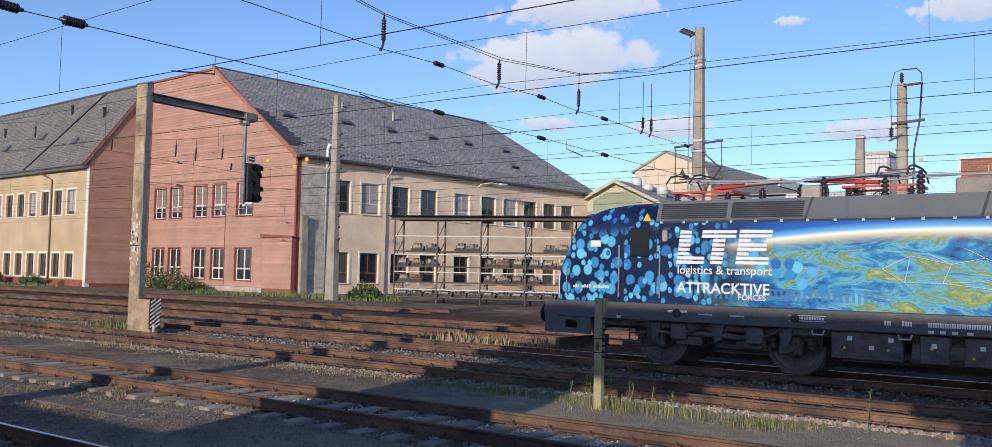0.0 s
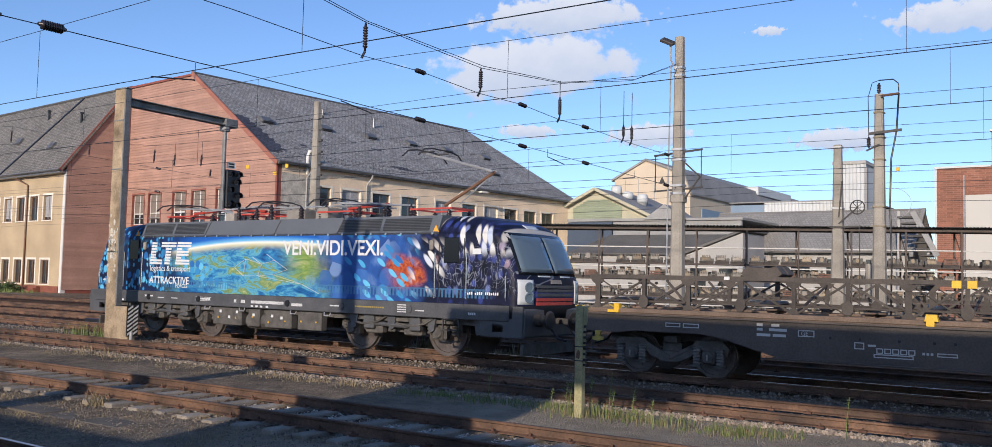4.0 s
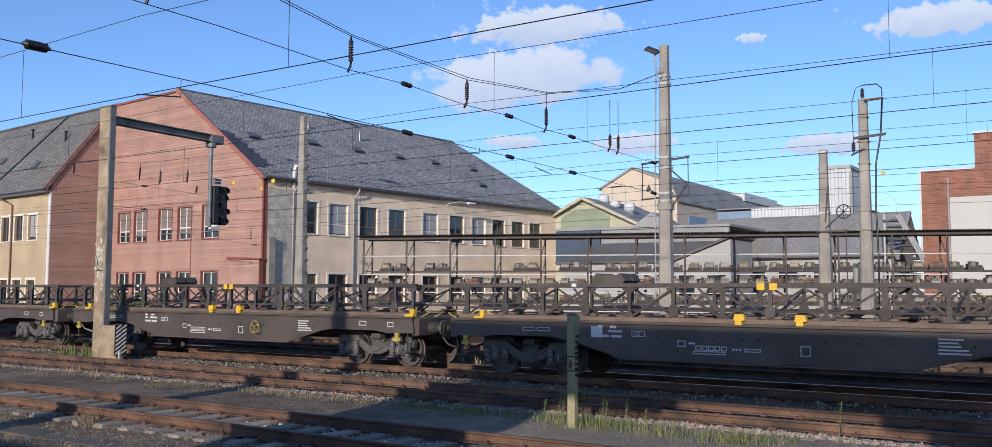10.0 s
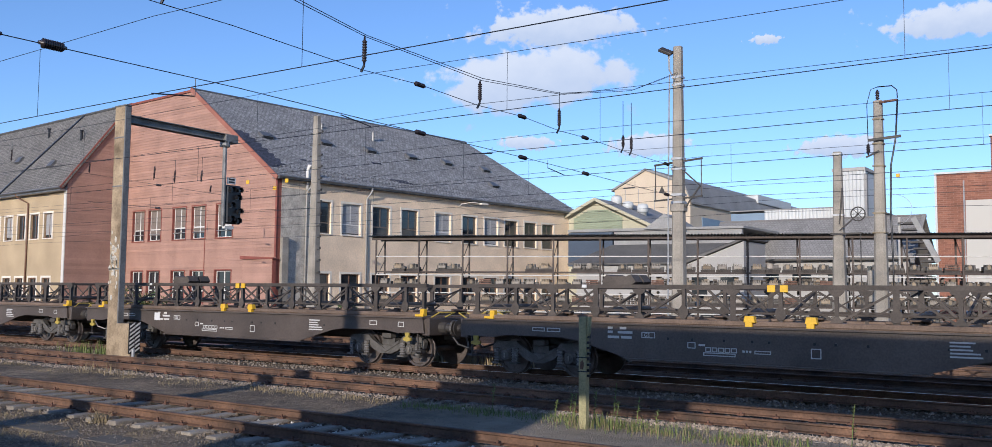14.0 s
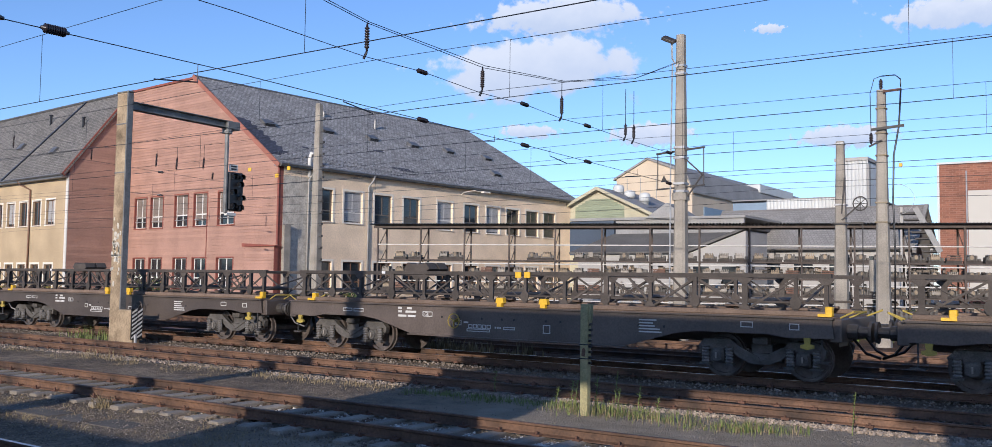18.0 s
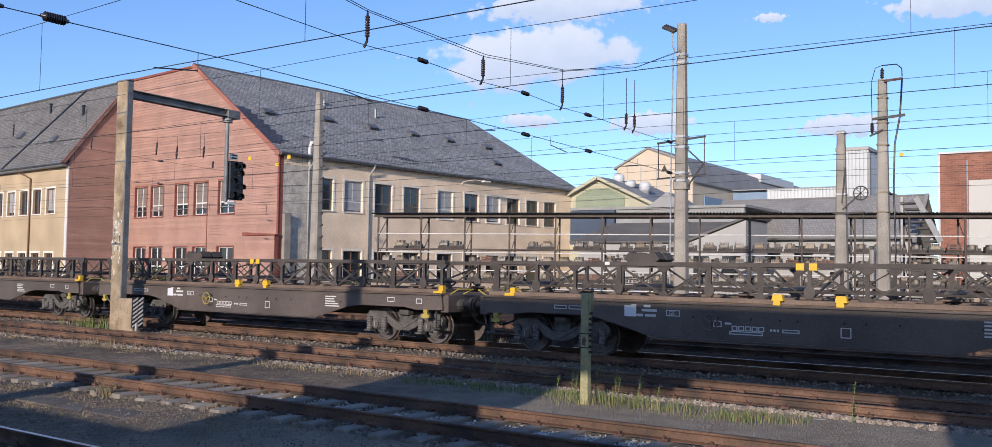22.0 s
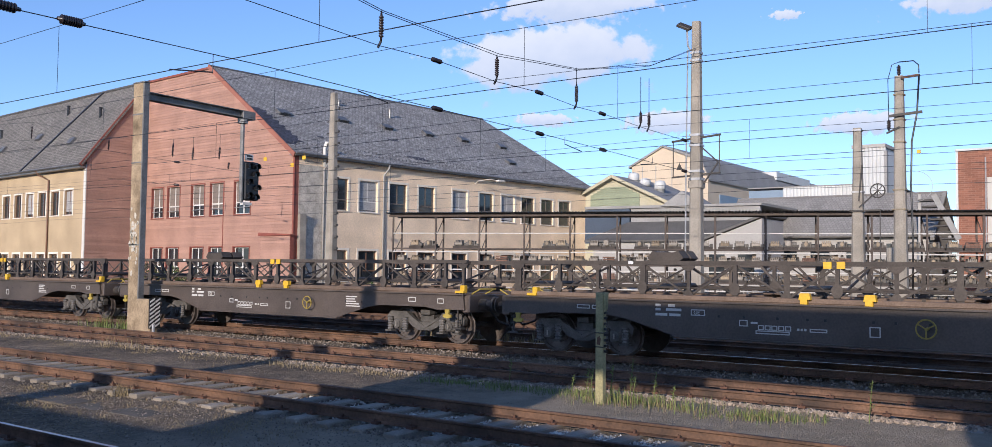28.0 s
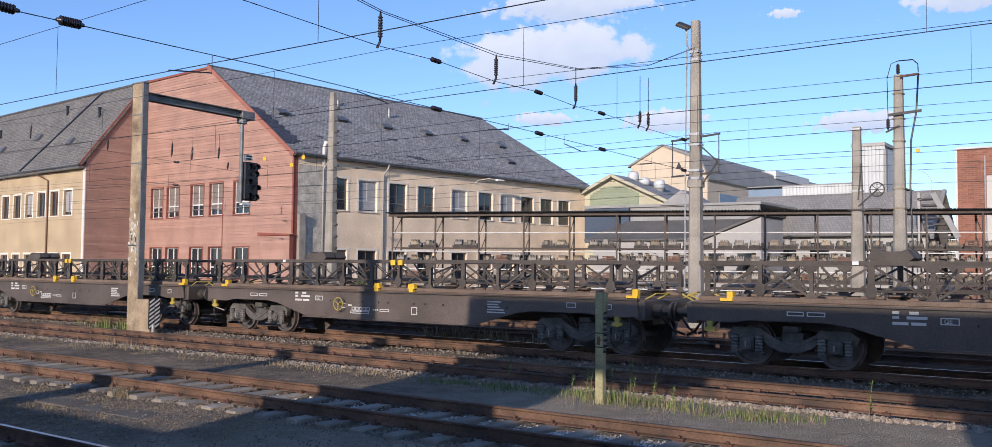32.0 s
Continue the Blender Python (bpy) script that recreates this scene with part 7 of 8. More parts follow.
body = part("body", loco_body(), M_LIVERY, loco, "glossy printed body shell", smooth=True, m=Matrix.Translation((NOSE_SHIFT, 0, 0)))
SY = -1.506


# roof hood along both sides and the roof deck
for s in (-1, 1):
    hood = Geo().add([(-6.1, s * 1.535, 3.17), (6.4, s * 1.535, 3.17), (6.4, s * 1.36, 3.62), (-6.1, s * 1.36, 3.62), (-6.1, s * 1.48, 3.12), (6.4, s * 1.48, 3.12), (6.4, s * .98, 3.64), (-6.1, s * .98, 3.64)], [(0, 1, 2, 3), (3, 2, 6, 7), (0, 4, 5, 1), (0, 3, 7, 4), (1, 5, 6, 2), (4, 7, 6, 5)])
    hd = part("roof_hood", hood, M_ROOFGREY, loco, "matt grey roof hood")
    for a, b in ((-6.0, -4.5), (-4.4, -2.9), (2.9, 4.4), (4.5, 6.1)):
        vg = Geo()
        for i in range(8):
            t0 = .12 + .76 * i / 8
            z0, y0 = 3.17 + .45 * t0, 1.535 - .175 * t0
            vg.add([(a, s * (y0 + .012), z0), (b, s * (y0 + .012), z0), (b, s * (y0 - .015), z0 + .035), (a, s * (y0 - .015), z0 + .035)], [(0, 1, 2, 3)])
        part("vent_grille", vg, M_VENT, hd, "dark louvred vent", kind="stuff")
    sg = Geo()
    for i in range(24):
        sg.box(-6.0 + i * .53, s * 1.51 - .03, 3.12, -5.94 + i * .53, s * 1.51 + .03, 3.17)
    part("hood_clamp", sg, M_CHROME, hd, kind="stuff")
    for x in (-2.85, .3, 2.85):
        part("joint_cover", Geo().bar((x, s * 1.54, 3.17), (x + .1, s * 1.365, 3.62), .05, .02), M_NAVY, hd)
part("roof_deck", Geo().box(-6.1, -1.0, 3.5, 6.4, 1.0, 3.625), M_ROOFGREY, loco)


def pantograph(x, raised, turn):
    """Single-arm pantograph; turn is +1 or -1 for the way its knee points."""
    p = part("pantograph", Geo().bar((x - .9 * turn, -.5, 3.88), (x + .5 * turn, -.5, 3.88), .045, .045).bar((x - .9 * turn, .5, 3.88), (x + .5 * turn, .5, 3.88), .045, .045).bar((x - .9 * turn, -.5, 3.88), (x - .9 * turn, .5, 3.88), .045, .045).bar((x + .5 * turn, -.5, 3.88), (x + .5 * turn, .5, 3.88), .06, .06), M_RED, loco, "red pantograph frame on insulators")
    for px in (x - .8 * turn, x + .4 * turn):
        for py in (-.45, .45):
            ig = Geo()
            insulator(ig, (px, py, 3.61), (px, py, 3.86), .075, 4)
            part("insulator", ig, M_PORCELAIN, p, smooth=True)
    if raised:
        k, h = Vector((x + 1.55 * turn, 0, 4.85)), Vector((x - .55 * turn, 0, 5.42))
    else:
        k, h = Vector((x + 1.45 * turn, 0, 4.10)), Vector((x - .55 * turn, 0, 4.16))
    a = Vector((x - .1 * turn, 0, 4.0))
    part("lower_arm", Geo().rod(a, k, .045, n=8), M_RED if not raised else M_PIPE_BROWN, p)
    part("upper_arm", Geo().rod(k + Vector((0, -.12, 0)), h + Vector((0, -.3, 0)), .03, n=6).rod(k + Vector((0, .12, 0)), h + Vector((0, .3, 0)), .03, n=6).rod(a + Vector((.5 * turn, 0, .02)), k, .018, n=5), M_GALV, p, "pale upper arm tubes")
    hg = Geo()
    for dx_ in (-.28, .28):
        hg.tube([(h.x + dx_, -.98, h.z - .12), (h.x + dx_, -.75, h.z + .06), (h.x + dx_, -.4, h.z + .12), (h.x + dx_, .4, h.z + .12), (h.x + dx_, .75, h.z + .06), (h.x + dx_, .98, h.z - .12)], .022, 6)
    hg.bar((h.x - .28, -.3, h.z + .05), (h.x + .28, -.3, h.z + .05), .03).bar((h.x - .28, .3, h.z + .05), (h.x + .28, .3, h.z + .05), .03)
    part("contact_head", hg, M_DARK, p, "dark contact strips with horns")


pantograph(-5.3, False, 1)
pantograph(-1.9, False, -1)
pantograph(1.9, False, 1)
pantograph(5.5, True, 1)
rg = Geo()
rr = random.Random(9)
for i in range(14):
    x, y = -4.2 + i * .66, rr.choice((-.6, -.2, .35))
    insulator(rg, (x, y, 3.61), (x, y, 3.95 + .1 * (i % 3)), .085, 4)
part("roof_insulator", rg, M_PORCELAIN, loco, "rows of dark roof insulators", kind="stuff", smooth=True)
part("busbar", Geo().tube([(-4.6, -.2, 4.05), (-2, -.1, 4.12), (.5, -.25, 4.06), (2.5, -.1, 4.1), (4.5, -.2, 4.02)], .022, 6).tube([(-3.4, .3, 4.0), (0, .35, 4.15), (3.4, .3, 4.0)], .02, 6), M_GALV, loco)
for a, b, c, d, e in ((-.3, -.55, .5, .35, 3.98), (.9, -.5, 1.4, .2, 4.02), (-3.3, -.4, -2.9, .3, 3.95)):
    part("roof_box", Geo().bbox(a, b, 3.61, c, d, e, .03), M_PALEBOX, loco, "pale equipment box on the roof")

# frame, steps, buffers
part("side_sill", Geo().bbox(-8.6, -1.515, 1.0, 8.6, -1.38, 1.38, .015), M_NAVY, loco, "dark grey side sill")
part("side_sill", Geo().bbox(-8.6, 1.38, 1.0, 8.6, 1.515, 1.38, .015), M_NAVY, loco)
part("underframe", Geo().box(-8.5, -1.3, .85, 8.5, 1.3, 1.2), M_UNDER, loco)
for e in (-1, 1):
    part("headstock", Geo().bbox(e * 8.86 - .14, -1.42, .62, e * 8.86 + .14, 1.42, 1.32, .04), M_NAVY, loco, "dark buffer beam")
    for s in (-1, 1):
        bf = part("buffer", Geo().lathe((e * 9.0, s * .875, 1.05), (e, 0, 0), [(0, .16), (.16, .16), (.18, .12), (.36, .11)], 12), M_DARK, loco, smooth=False)
        part("buffer_plate", Geo().lathe((e * 9.35, s * .875, 1.05), (e, 0, 0), [(0, .22), (.03, .23), (.06, .19)], 14), M_DARK, bf)
        hl = part("headlamp_unit", nose_patch(e, s * .98, s * 1.42, 1.42, 2.02, .02), M_LAMP, loco, "silver headlamp unit", smooth=True)
        for z in (1.58, 1.83):
            part("lens", Geo().lathe((NOSE_SHIFT + e * nose_x(1.14, z), s * 1.14, z), (e * .92, s * .4, 0), [(0, .13), (.05, .13), (.055, .10), (.03, .09)], 14), M_FRONTGLASS, hl, "round lamp lens")
        part("windscreen", nose_patch(e, s * .05, s * 1.27, 2.20, 3.10, .016, .03), M_FRONTGLASS, loco, "windscreen half, pale sky reflection put into its colour", smooth=True)
        part("wiper", Geo().bar((e * (nose_x(.3, 2.2) + .05), s * .3, 2.2), (e * (nose_x(.6, 2.8) + .05), s * .6, 2.8), .02), M_BLACK, loco)
        part("corner_rail", Geo().tube([(e * 8.42 + NOSE_SHIFT, s * 1.49, 1.5), (e * 8.44 + NOSE_SHIFT, s * 1.55, 1.58), (e * 8.44 + NOSE_SHIFT, s * 1.55, 2.1), (e * 8.42 + NOSE_SHIFT, s * 1.49, 2.18)], .018, 6), M_CHROME, loco, "bright corner grab rail")
        part("marker_light", nose_patch(e, s * .25, s * .75, 2.09, 2.125, .012), M_LAMP, loco)
        part("end_skirt", lattice_frame([e * v for v in (7.75, 8.1, 8.42, 8.62, 8.98)][::e], (.62, .74, .92, 1.02, 1.22, 1.37), {(1 if e > 0 else 2, 1), (1 if e > 0 else 2, 3)}, s * 1.45 - .03, s * 1.45 + .03), M_NAVY, loco, "dark end skirt with square openings")
    part("windscreen_surround", nose_patch(e, -1.36, 1.36, 2.13, 3.17, .004, .03, 20), M_CABGLASS, loco, "black band round the windscreen", smooth=True)
    part("top_lamp", nose_patch(e, -.3, .3, 3.3, 3.4, .012), M_LAMP, loco, "headlamp over the windscreen", smooth=True)
    for z in (1.62, 1.72, 1.82):
        part("front_grille", nose_patch(e, -.86, .86, z, z + .07, .012, 0, 14, 1), M_NAVY, loco, "dark slatted front panel")
    for z in (1.40, 1.50):
        part("red_band", nose_patch(e, -.86, .86, z, z + .075, .012, 0, 14, 1), M_RED, loco, "red band across the front")
    part("front_logo", nose_patch(e, -.25, .25, 1.93, 2.03, .01, 0, 4, 1), M_PALEBOX, loco, "small pale shape on the front")
    part("coupling_hook", Geo().bar((e * 9.05, 0, 1.02), (e * 9.5, 0, 1.0), .1, .14), M_DARK, loco)
    part("plough", Geo().bar((e * 8.8, -1.2, .32), (e * 8.8, 1.2, .32), .1, .28), M_UNDER, loco)
    ho = Geo()
    for s in (-.45, .45):
        ho.tube([(e * 9.1, s, .9), (e * 9.35, s, .6), (e * 9.55, s * .8, .55)], .03, 6)
    part("air_hose", ho, M_BLACK, loco)
for s in (-1, 1):
    for e in (-1, 1):
        xd = 6.5 if e < 0 else 6.83
        for a in (xd - .5, xd + .5):
            part("door_handrail", Geo().rod((e * a, s * 1.54, 1.5), (e * a, s * 1.54, 2.65), .018, n=6), M_CHROME, loco)
        part("door_seam", Geo().box(e * (xd - .4) - .012, s * 1.505 - .004, 1.12, e * (xd - .4) + .012, s * 1.505 + .004, 3.02).box(e * (xd + .4) - .012, s * 1.505 - .004, 1.12, e * (xd + .4) + .012, s * 1.505 + .004, 3.02), M_BLACK, loco)
        part("cab_window", Geo().bbox(e * xd - .235, s * 1.508 - .012, 2.40, e * xd + .235, s * 1.508 + .012, 3.04, .01), M_CABGLASS, loco, "dark cab door window")
        ld = Geo()
        for z in (.42, .70, .98):
            ld.box(e * xd - .25, s * 1.46 - .05, z, e * xd + .25, s * 1.46 + .05, z + .03)
        for a in (-.25, .25):
            ld.bar((e * xd + a, s * 1.46, .42), (e * xd + a, s * 1.46, 1.15), .03)
        part("step_ladder", ld, M_DARK, loco, "dark steel steps below the door")
        part("step_recess", Geo().box(e * xd - .24, s * 1.496 - .004, 1.06, e * xd + .24, s * 1.496 + .004, 1.28), M_BLACK, loco)
        part("mirror_camera", Geo().bbox(e * (xd - .62) - .06, s * 1.54 - .05, 2.72, e * (xd - .62) + .06, s * 1.54 + .05, 2.98, .03), M_PALEBOX, loco)
        part("warning_sign", Geo().prism([(e * 6.32 - .10, 3.18), (e * 6.32 + .10, 3.18), (e * 6.32, 3.36)], s * 1.512 - .012, s * 1.512 + .012), M_ORANGE, loco, "orange warning triangle")
        part("label_plate", Geo().box(e * 7.62 - .13, s * 1.5 - .012, 2.62, e * 7.62 + .13, s * 1.5 + .012, 2.76), M_LETTER, loco)
    boxes = ((-2.35, -1.05), (-.75, -.25), (.0, 1.1), (1.35, 2.3))
    for a, b in boxes:
        part("equipment_box", Geo().bbox(a, s * 1.36 - .12, .46, b, s * 1.36 + .12, .97, .02), M_UNDER, loco, "dusty equipment box under the frame")
    part("air_tank", Geo().rod((-.9, s * 1.2, .62), (.35, s * 1.2, .62), .24, n=12), M_UNDER, loco)
    for i, x in enumerate((-3.05, -1.15, .95, 3.1, -5.6, 5.5)):
        part("round_cover", Geo().lathe((x, s * 1.516, 1.19), (0, s, 0), [(0, .10), (.02, .09)], 14), M_NAVY if i % 2 else M_BLACK, loco)
    sgn = Geo()
    for x, z in ((-2.0, .86), (-1.6, .7), (-1.25, .86), (.3, .8), (.7, .76), (-.5, .8)):
        sgn.box(x - .045, s * 1.484 - .004, z - .04, x + .045, s * 1.484 + .004, z + .04)
    part("label_print", sgn, M_LETTER, loco, kind="stuff")
    tri = Geo()
    for x, z in ((-2.1, .68), (-1.3, .68), (.15, .62), (.85, .68), (1.5, .7), (2.1, .7), (-.55, .75)):
        tri.prism([(x - .035, z - .025), (x + .035, z - .025), (x, z + .035)], s * 1.486 - .004, s * 1.486 + .004)
    part("warning_print", tri, M_YELLOW, loco, "small yellow warning triangles", kind="stuff")
    for x in (-2.6, -1.0, 1.2, 2.55):
        part("grab_handle", Geo().tube([(x - .12, s * 1.5, .99), (x - .1, s * 1.52, .9), (x + .1, s * 1.52, .9), (x + .12, s * 1.5, .99)], .018, 5), M_GALV, loco, "pale grab handle under the sill")
    for x in (-7.7, -6.2, -4.75, -3.3, -1.9, 1.5, 3.4, 4.75, 6.1, 7.6):
        part("hanging_bracket", Geo().prism([(x - .16, 1.0), (x + .16, 1.0), (x + .09, .66), (x - .05, .6)], s * 1.3 - .05, s * 1.3 + .05), M_NAVY, loco)
    for x in (-5.6, -3.9, 4.0, 5.6):
        part("pipe", Geo().tube([(x - .7, s * 1.30, .8), (x - .2, s * 1.4, .74), (x + .3, s * 1.38, .82), (x + .6, s * 1.34, .98)], .03, 6), M_UNDER, loco, "dusty pipe along the bogie")
        part("sand_box", Geo().bbox(x - .2, s * 1.3 - .1, .62, x + .16, s * 1.3 + .1, .98, .03), M_NAVY, loco)
    tb = Geo()
    for x0, x1, z, h, w in ((-5.8, -5.35, 1.2, .05, .03), (-5.1, -4.8, 1.17, .03, .04), (-4.4, -4.1, 1.17, .03, .04), (-3.12, -2.5, 1.18, .05, .05), (-1.36, -.88, 1.14, .09, .045), (-.6, .8, 1.14, .085, .04), (1.13, 1.58, 1.12, .08, .04), (2.65, 3.1, 1.17, .035, .05), (5.1, 5.4, 1.28, .03, .03), (5.1, 5.4, 1.22, .03, .03), (5.1, 5.4, 1.16, .03, .03), (5.1, 5.4, 1.10, .03, .03), (5.7, 6.0, 1.15, .03, .03), (7.4, 7.6, 1.12, .06, .06)):
        x = x0
        while x < x1 - .01:
            tb.box(x, s * 1.516 - .004, z, x + w * .72, s * 1.516 + .004, z + h)
            x += w
    for z in (1.145, 1.25):
        tb.box(-3.18, s * 1.516 - .004, z, -2.44, s * 1.516 + .004, z + .012)
    for x in (-.55, -.35, -.15, .1, -7.0):
        tb.box(x - .05, s * 1.516 - .004, 1.03, x + .05, s * 1.516 + .004, 1.085)
    yb = Geo()
    for q in range(14):
        yb.box(3.6 + q * .075, s * 1.516 - .004, 1.18, 3.65 + q * .075, s * 1.516 + .004, 1.22)
    part("yellow_print", yb, M_HOOK, loco, "row of small yellow marks", kind="stuff")
    part("lettering_print", tb, M_LETTER, loco, "small unreadable lettering", kind="stuff")

# bogies
for e in (-1, 1):
    bg = part("bogie", Geo().box(-1.9, -1.08, .72, 1.9, -.88, 1.0).box(-1.9, .88, .72, 1.9, 1.08, 1.0).box(-.4, -1.0, .55, .4, 1.0, .9).box(-2.1, -1.0, .62, -1.9, 1.0, .85).box(1.9, -1.0, .62, 2.1, 1.0, .85), M_UNDER, loco, "dusty two-axle bogie", m=Matrix.Translation((e * 4.75, 0, 0)))
    for a in (-1.5, 1.5):
        w = part("wheelset", wheelset(.625), M_TYRE, bg, m=Matrix.Translation((a, 0, .625)))
        WHEELS.append((w, (a, 0, .625), .625))
        for s in (-1, 1):
            part("axle_box", Geo().bbox(a - .24, s * 1.1 - .12, .42, a + .24, s * 1.1 + .12, .80, .05).lathe((a, s * 1.22, .62), (0, s, 0), [(0, .16), (.06, .13)], 10), M_UNDER, bg)
            for o in (-.4, .4):
                part("coil_spring", Geo().lathe((a + o, s * 1.02, .55), (0, 0, 1), [(i * .045, .11 if i % 2 else .075) for i in range(9)], 10), M_UNDER, bg)
            part("brake_unit", Geo().bbox(a * .45 - .3, s * 1.15 - .12, .5, a * .45 + .3, s * 1.15 + .1, .74, .03), M_UNDER, bg)
    for s in (-1, 1):
        part("damper", Geo().rod((-1.0, s * 1.3, .78), (.9, s * 1.3, .72), .06, n=8), M_NAVY, bg)

# prints and lettering on the near and far sides
for s in (-1, 1):
    turn = Matrix.Identity(4) if s < 0 else Matrix.Rotation(math.pi, 4, "Z")
    lg = Geo()
    LX = lambda v: -5.62 + (v + 4.78) * .80
    for k in range(8):
        z = 2.90 - k * .0925
        sh = (7 - k) * .016
        rows = {0: [(-4.75, -4.35), (-4.1, -3.15), (-3.1, -2.2)], 1: [(-4.75, -4.35), (-4.1, -3.15), (-3.1, -2.2)]}
        segs = [(-4.78, -4.45), (-3.82, -3.48), (-3.12, -2.8)]
        if k < 2:
            segs = [(-4.78, -4.45), (-4.15, -3.2), (-3.12, -2.25)]
        elif k in (3, 4):
            segs = [(-4.78, -4.45), (-3.82, -3.48), (-3.12, -2.35)]
        elif k > 5:
            segs = [(-4.78, -4.0), (-3.82, -3.48), (-3.12, -2.25)]
        for a, b in segs:
            lg.prism([(LX(a + sh), z), (LX(b + sh), z), (LX(b + sh + .012), z + .06), (LX(a + sh + .012), z + .072)], SY - .006, SY - .001)
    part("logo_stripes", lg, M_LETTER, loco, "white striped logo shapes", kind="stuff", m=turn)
    for body_, size, x, z in (("logistics & transport", .255, -5.60, 2.04), ("ATTRACKTIVE", .315, -5.60, 1.64), ("FORCES", .165, -4.23, 1.52), ("VENI.VIDI.VEXI.", .575, .70, 2.585)):
        me = letters(body_, size, M_LETTER, bold={"ATTRACKTIVE": .005, "VENI.VIDI.VEXI.": .01}.get(body_, .001))
        part("lettering", me, M_LETTER, loco, m=turn @ Matrix.Translation((x, SY - .004, z)))
    wb = Geo()
    for x0, n_ in ((-8.2, 16), (7.35, 16)):
        for q in range(n_):
            if q not in (3, 8):
                wb.box(x0 + q * .06, SY - .004, 1.62 if x0 > 0 else 1.68, x0 + q * .06 + .038, SY - .001, (1.69 if q % 4 else 1.67) + (0 if x0 > 0 else .06))
    part("address_print", wb, M_LETTER, loco, kind="stuff", m=turn)
    net = Geo()
    pts = [(-1.4, 2.2), (-.9, 2.45), (-.2, 2.3), (.35, 2.42), (.9, 2.15), (.3, 2.0), (-.35, 1.95), (-1.0, 1.95), (1.5, 1.75), (2.2, 1.5), (-.6, 2.5), (.0, 2.6)]
    for a, b in ((0, 1), (1, 2), (2, 3), (3, 4), (4, 5), (5, 6), (6, 7), (7, 0), (5, 8), (8, 9), (2, 6), (10, 2), (3, 11), (1, 7), (6, 8)):
        net.bar((pts[a][0], SY - .006, pts[a][1]), (pts[b][0], SY - .006, pts[b][1]), .006, .03, up=(0, 1, 0))
    part("route_print", net, M_LETTER, loco, "thin white route lines", kind="stuff", m=turn)

# ---- flat wagons with lattice cradles ----
M_SILL = material("dusty_brown_wagon", (0.084, 0.066, 0.055), 0.5, var=0.28, scale=0.9, fine=25, rand=0.18)
M_DECK = material("rusty_deck", (0.152, 0.108, 0.08), 0.85, var=0.3, scale=1.5, fine=30, rand=0.15)
M_LATTICE = material("dark_lattice_steel", (0.062, 0.051, 0.043), 0.75, var=0.3, scale=1.5, fine=30, rand=0.2)
M_SPRING = material("grey_spring_steel", (0.16, 0.15, 0.14), 0.6, var=0.3, scale=5, fine=40)
M_MARK = plain("faded_white_marks", (0.527, 0.518, 0.493), 0.6)
WL, PITCH = 15.2, 16.44
wag = thing("flat_wagon", "dusty brown four-axle flat wagon carrying a lattice cradle", "wagon", "wagons of the train")
SILL = [(0, .92), (.05, 1.29), (WL - .05, 1.29), (WL, .92), (WL - .9, .90), (WL - 1.3, .96), (12.35, .96), (11.9, .90), (10.7, .57), (4.5, .57), (3.3, .90), (2.85, .96), (1.3, .96), (.9, .90)]
for s in (-1, 1):
    part("side_sill", Geo().prism(SILL, s * 1.43 - .02, s * 1.43 + .02), M_SILL, wag, "deep fish-bellied side sill")
    part("top_flange", Geo().box(0, s * 1.43 - .09, 1.292, WL, s * 1.43 + .06, 1.325), M_SILL, wag)
    part("bottom_flange", Geo().box(4.45, s * 1.43 - .1, .54, 10.75, s * 1.43 + .05, .568), M_SILL, wag)
    mk = Geo()
    y = s * 1.455

    def mark(x, z, w, h, frame=False):
        x += .12 if x < 7.9 else .5 if x < 9 else .73
        if frame:
            t = .018
            mk.box(x, y - .003, z, x + w, y + .003, z + t).box(x, y - .003, z + h - t, x + w, y + .003, z + h).box(x, y - .003, z, x + t, y + .003, z + h).box(x + w - t, y - .003, z, x + w, y + .003, z + h)
        else:
            mk.box(x, y - .003, z, x + w, y + .003, z + h)

    for x, z, w in ((3.95, 1.22, .12), (4.25, 1.22, .16), (3.95, 1.13, .12), (4.2, 1.13, .36), (3.95, 1.02, .28), (4.28, 1.02, .26)):
        mark(x, z - .03, w, .055)
    mark(4.78, 1.02, .32, .13, True)
    mark(1.95, 1.08, .34, .09, True)
    mark(2.35, 1.08, .36, .09, True)
    mark(5.85, .84, .18, .13, True)
    mark(6.1, .9, .14, .04)
    for i in range(5):
        mark(6.25 + i * .14, .78, .12, .1, True)
    mark(6.2, .70, .7, .07, True)
    for i in range(3):
        mark(7.05 + i * .07, .80, .045, .045)
    mark(7.3, .78, .34, .07, True)
    mark(8.05, .74, .2, .2, True)
    for i in range(5):
        mark(10.3, 1.14 - i * .065, (.42, .34, .38, .5, .54)[i], .03)
    mark(12.6, 1.08, .26, .12, True)
    mark(13.6, 1.06, .2, .13, True)
    part("marking_print", mk, M_MARK, wag, "faded white framed markings", kind="stuff")
    hs = Geo()
    for x in (5.15, 5.5, 6.05, 6.75, 7.35, 7.7, 8.6, 9.0, 9.6, 11.0, 11.6):
        hs.box(x, s * 1.453 - .004, 1.0, x + .05, s * 1.453 + .004, 1.05)
    part("lashing_slot", hs, M_BLACK, wag, kind="stuff")
    for x in (.46, WL - .5):
        part("towing_hook", Geo().prism([(x - .07, .92), (x + .07, .92), (x + .05, .80), (x + .13, .78), (x + .13, .72), (x, .69), (x - .13, .72), (x - .13, .78), (x - .05, .80)], s * 1.5 - .03, s * 1.5 + .03), M_HOOK, wag, "yellow towing hook")
me = letters("GE", .115, M_MARK)
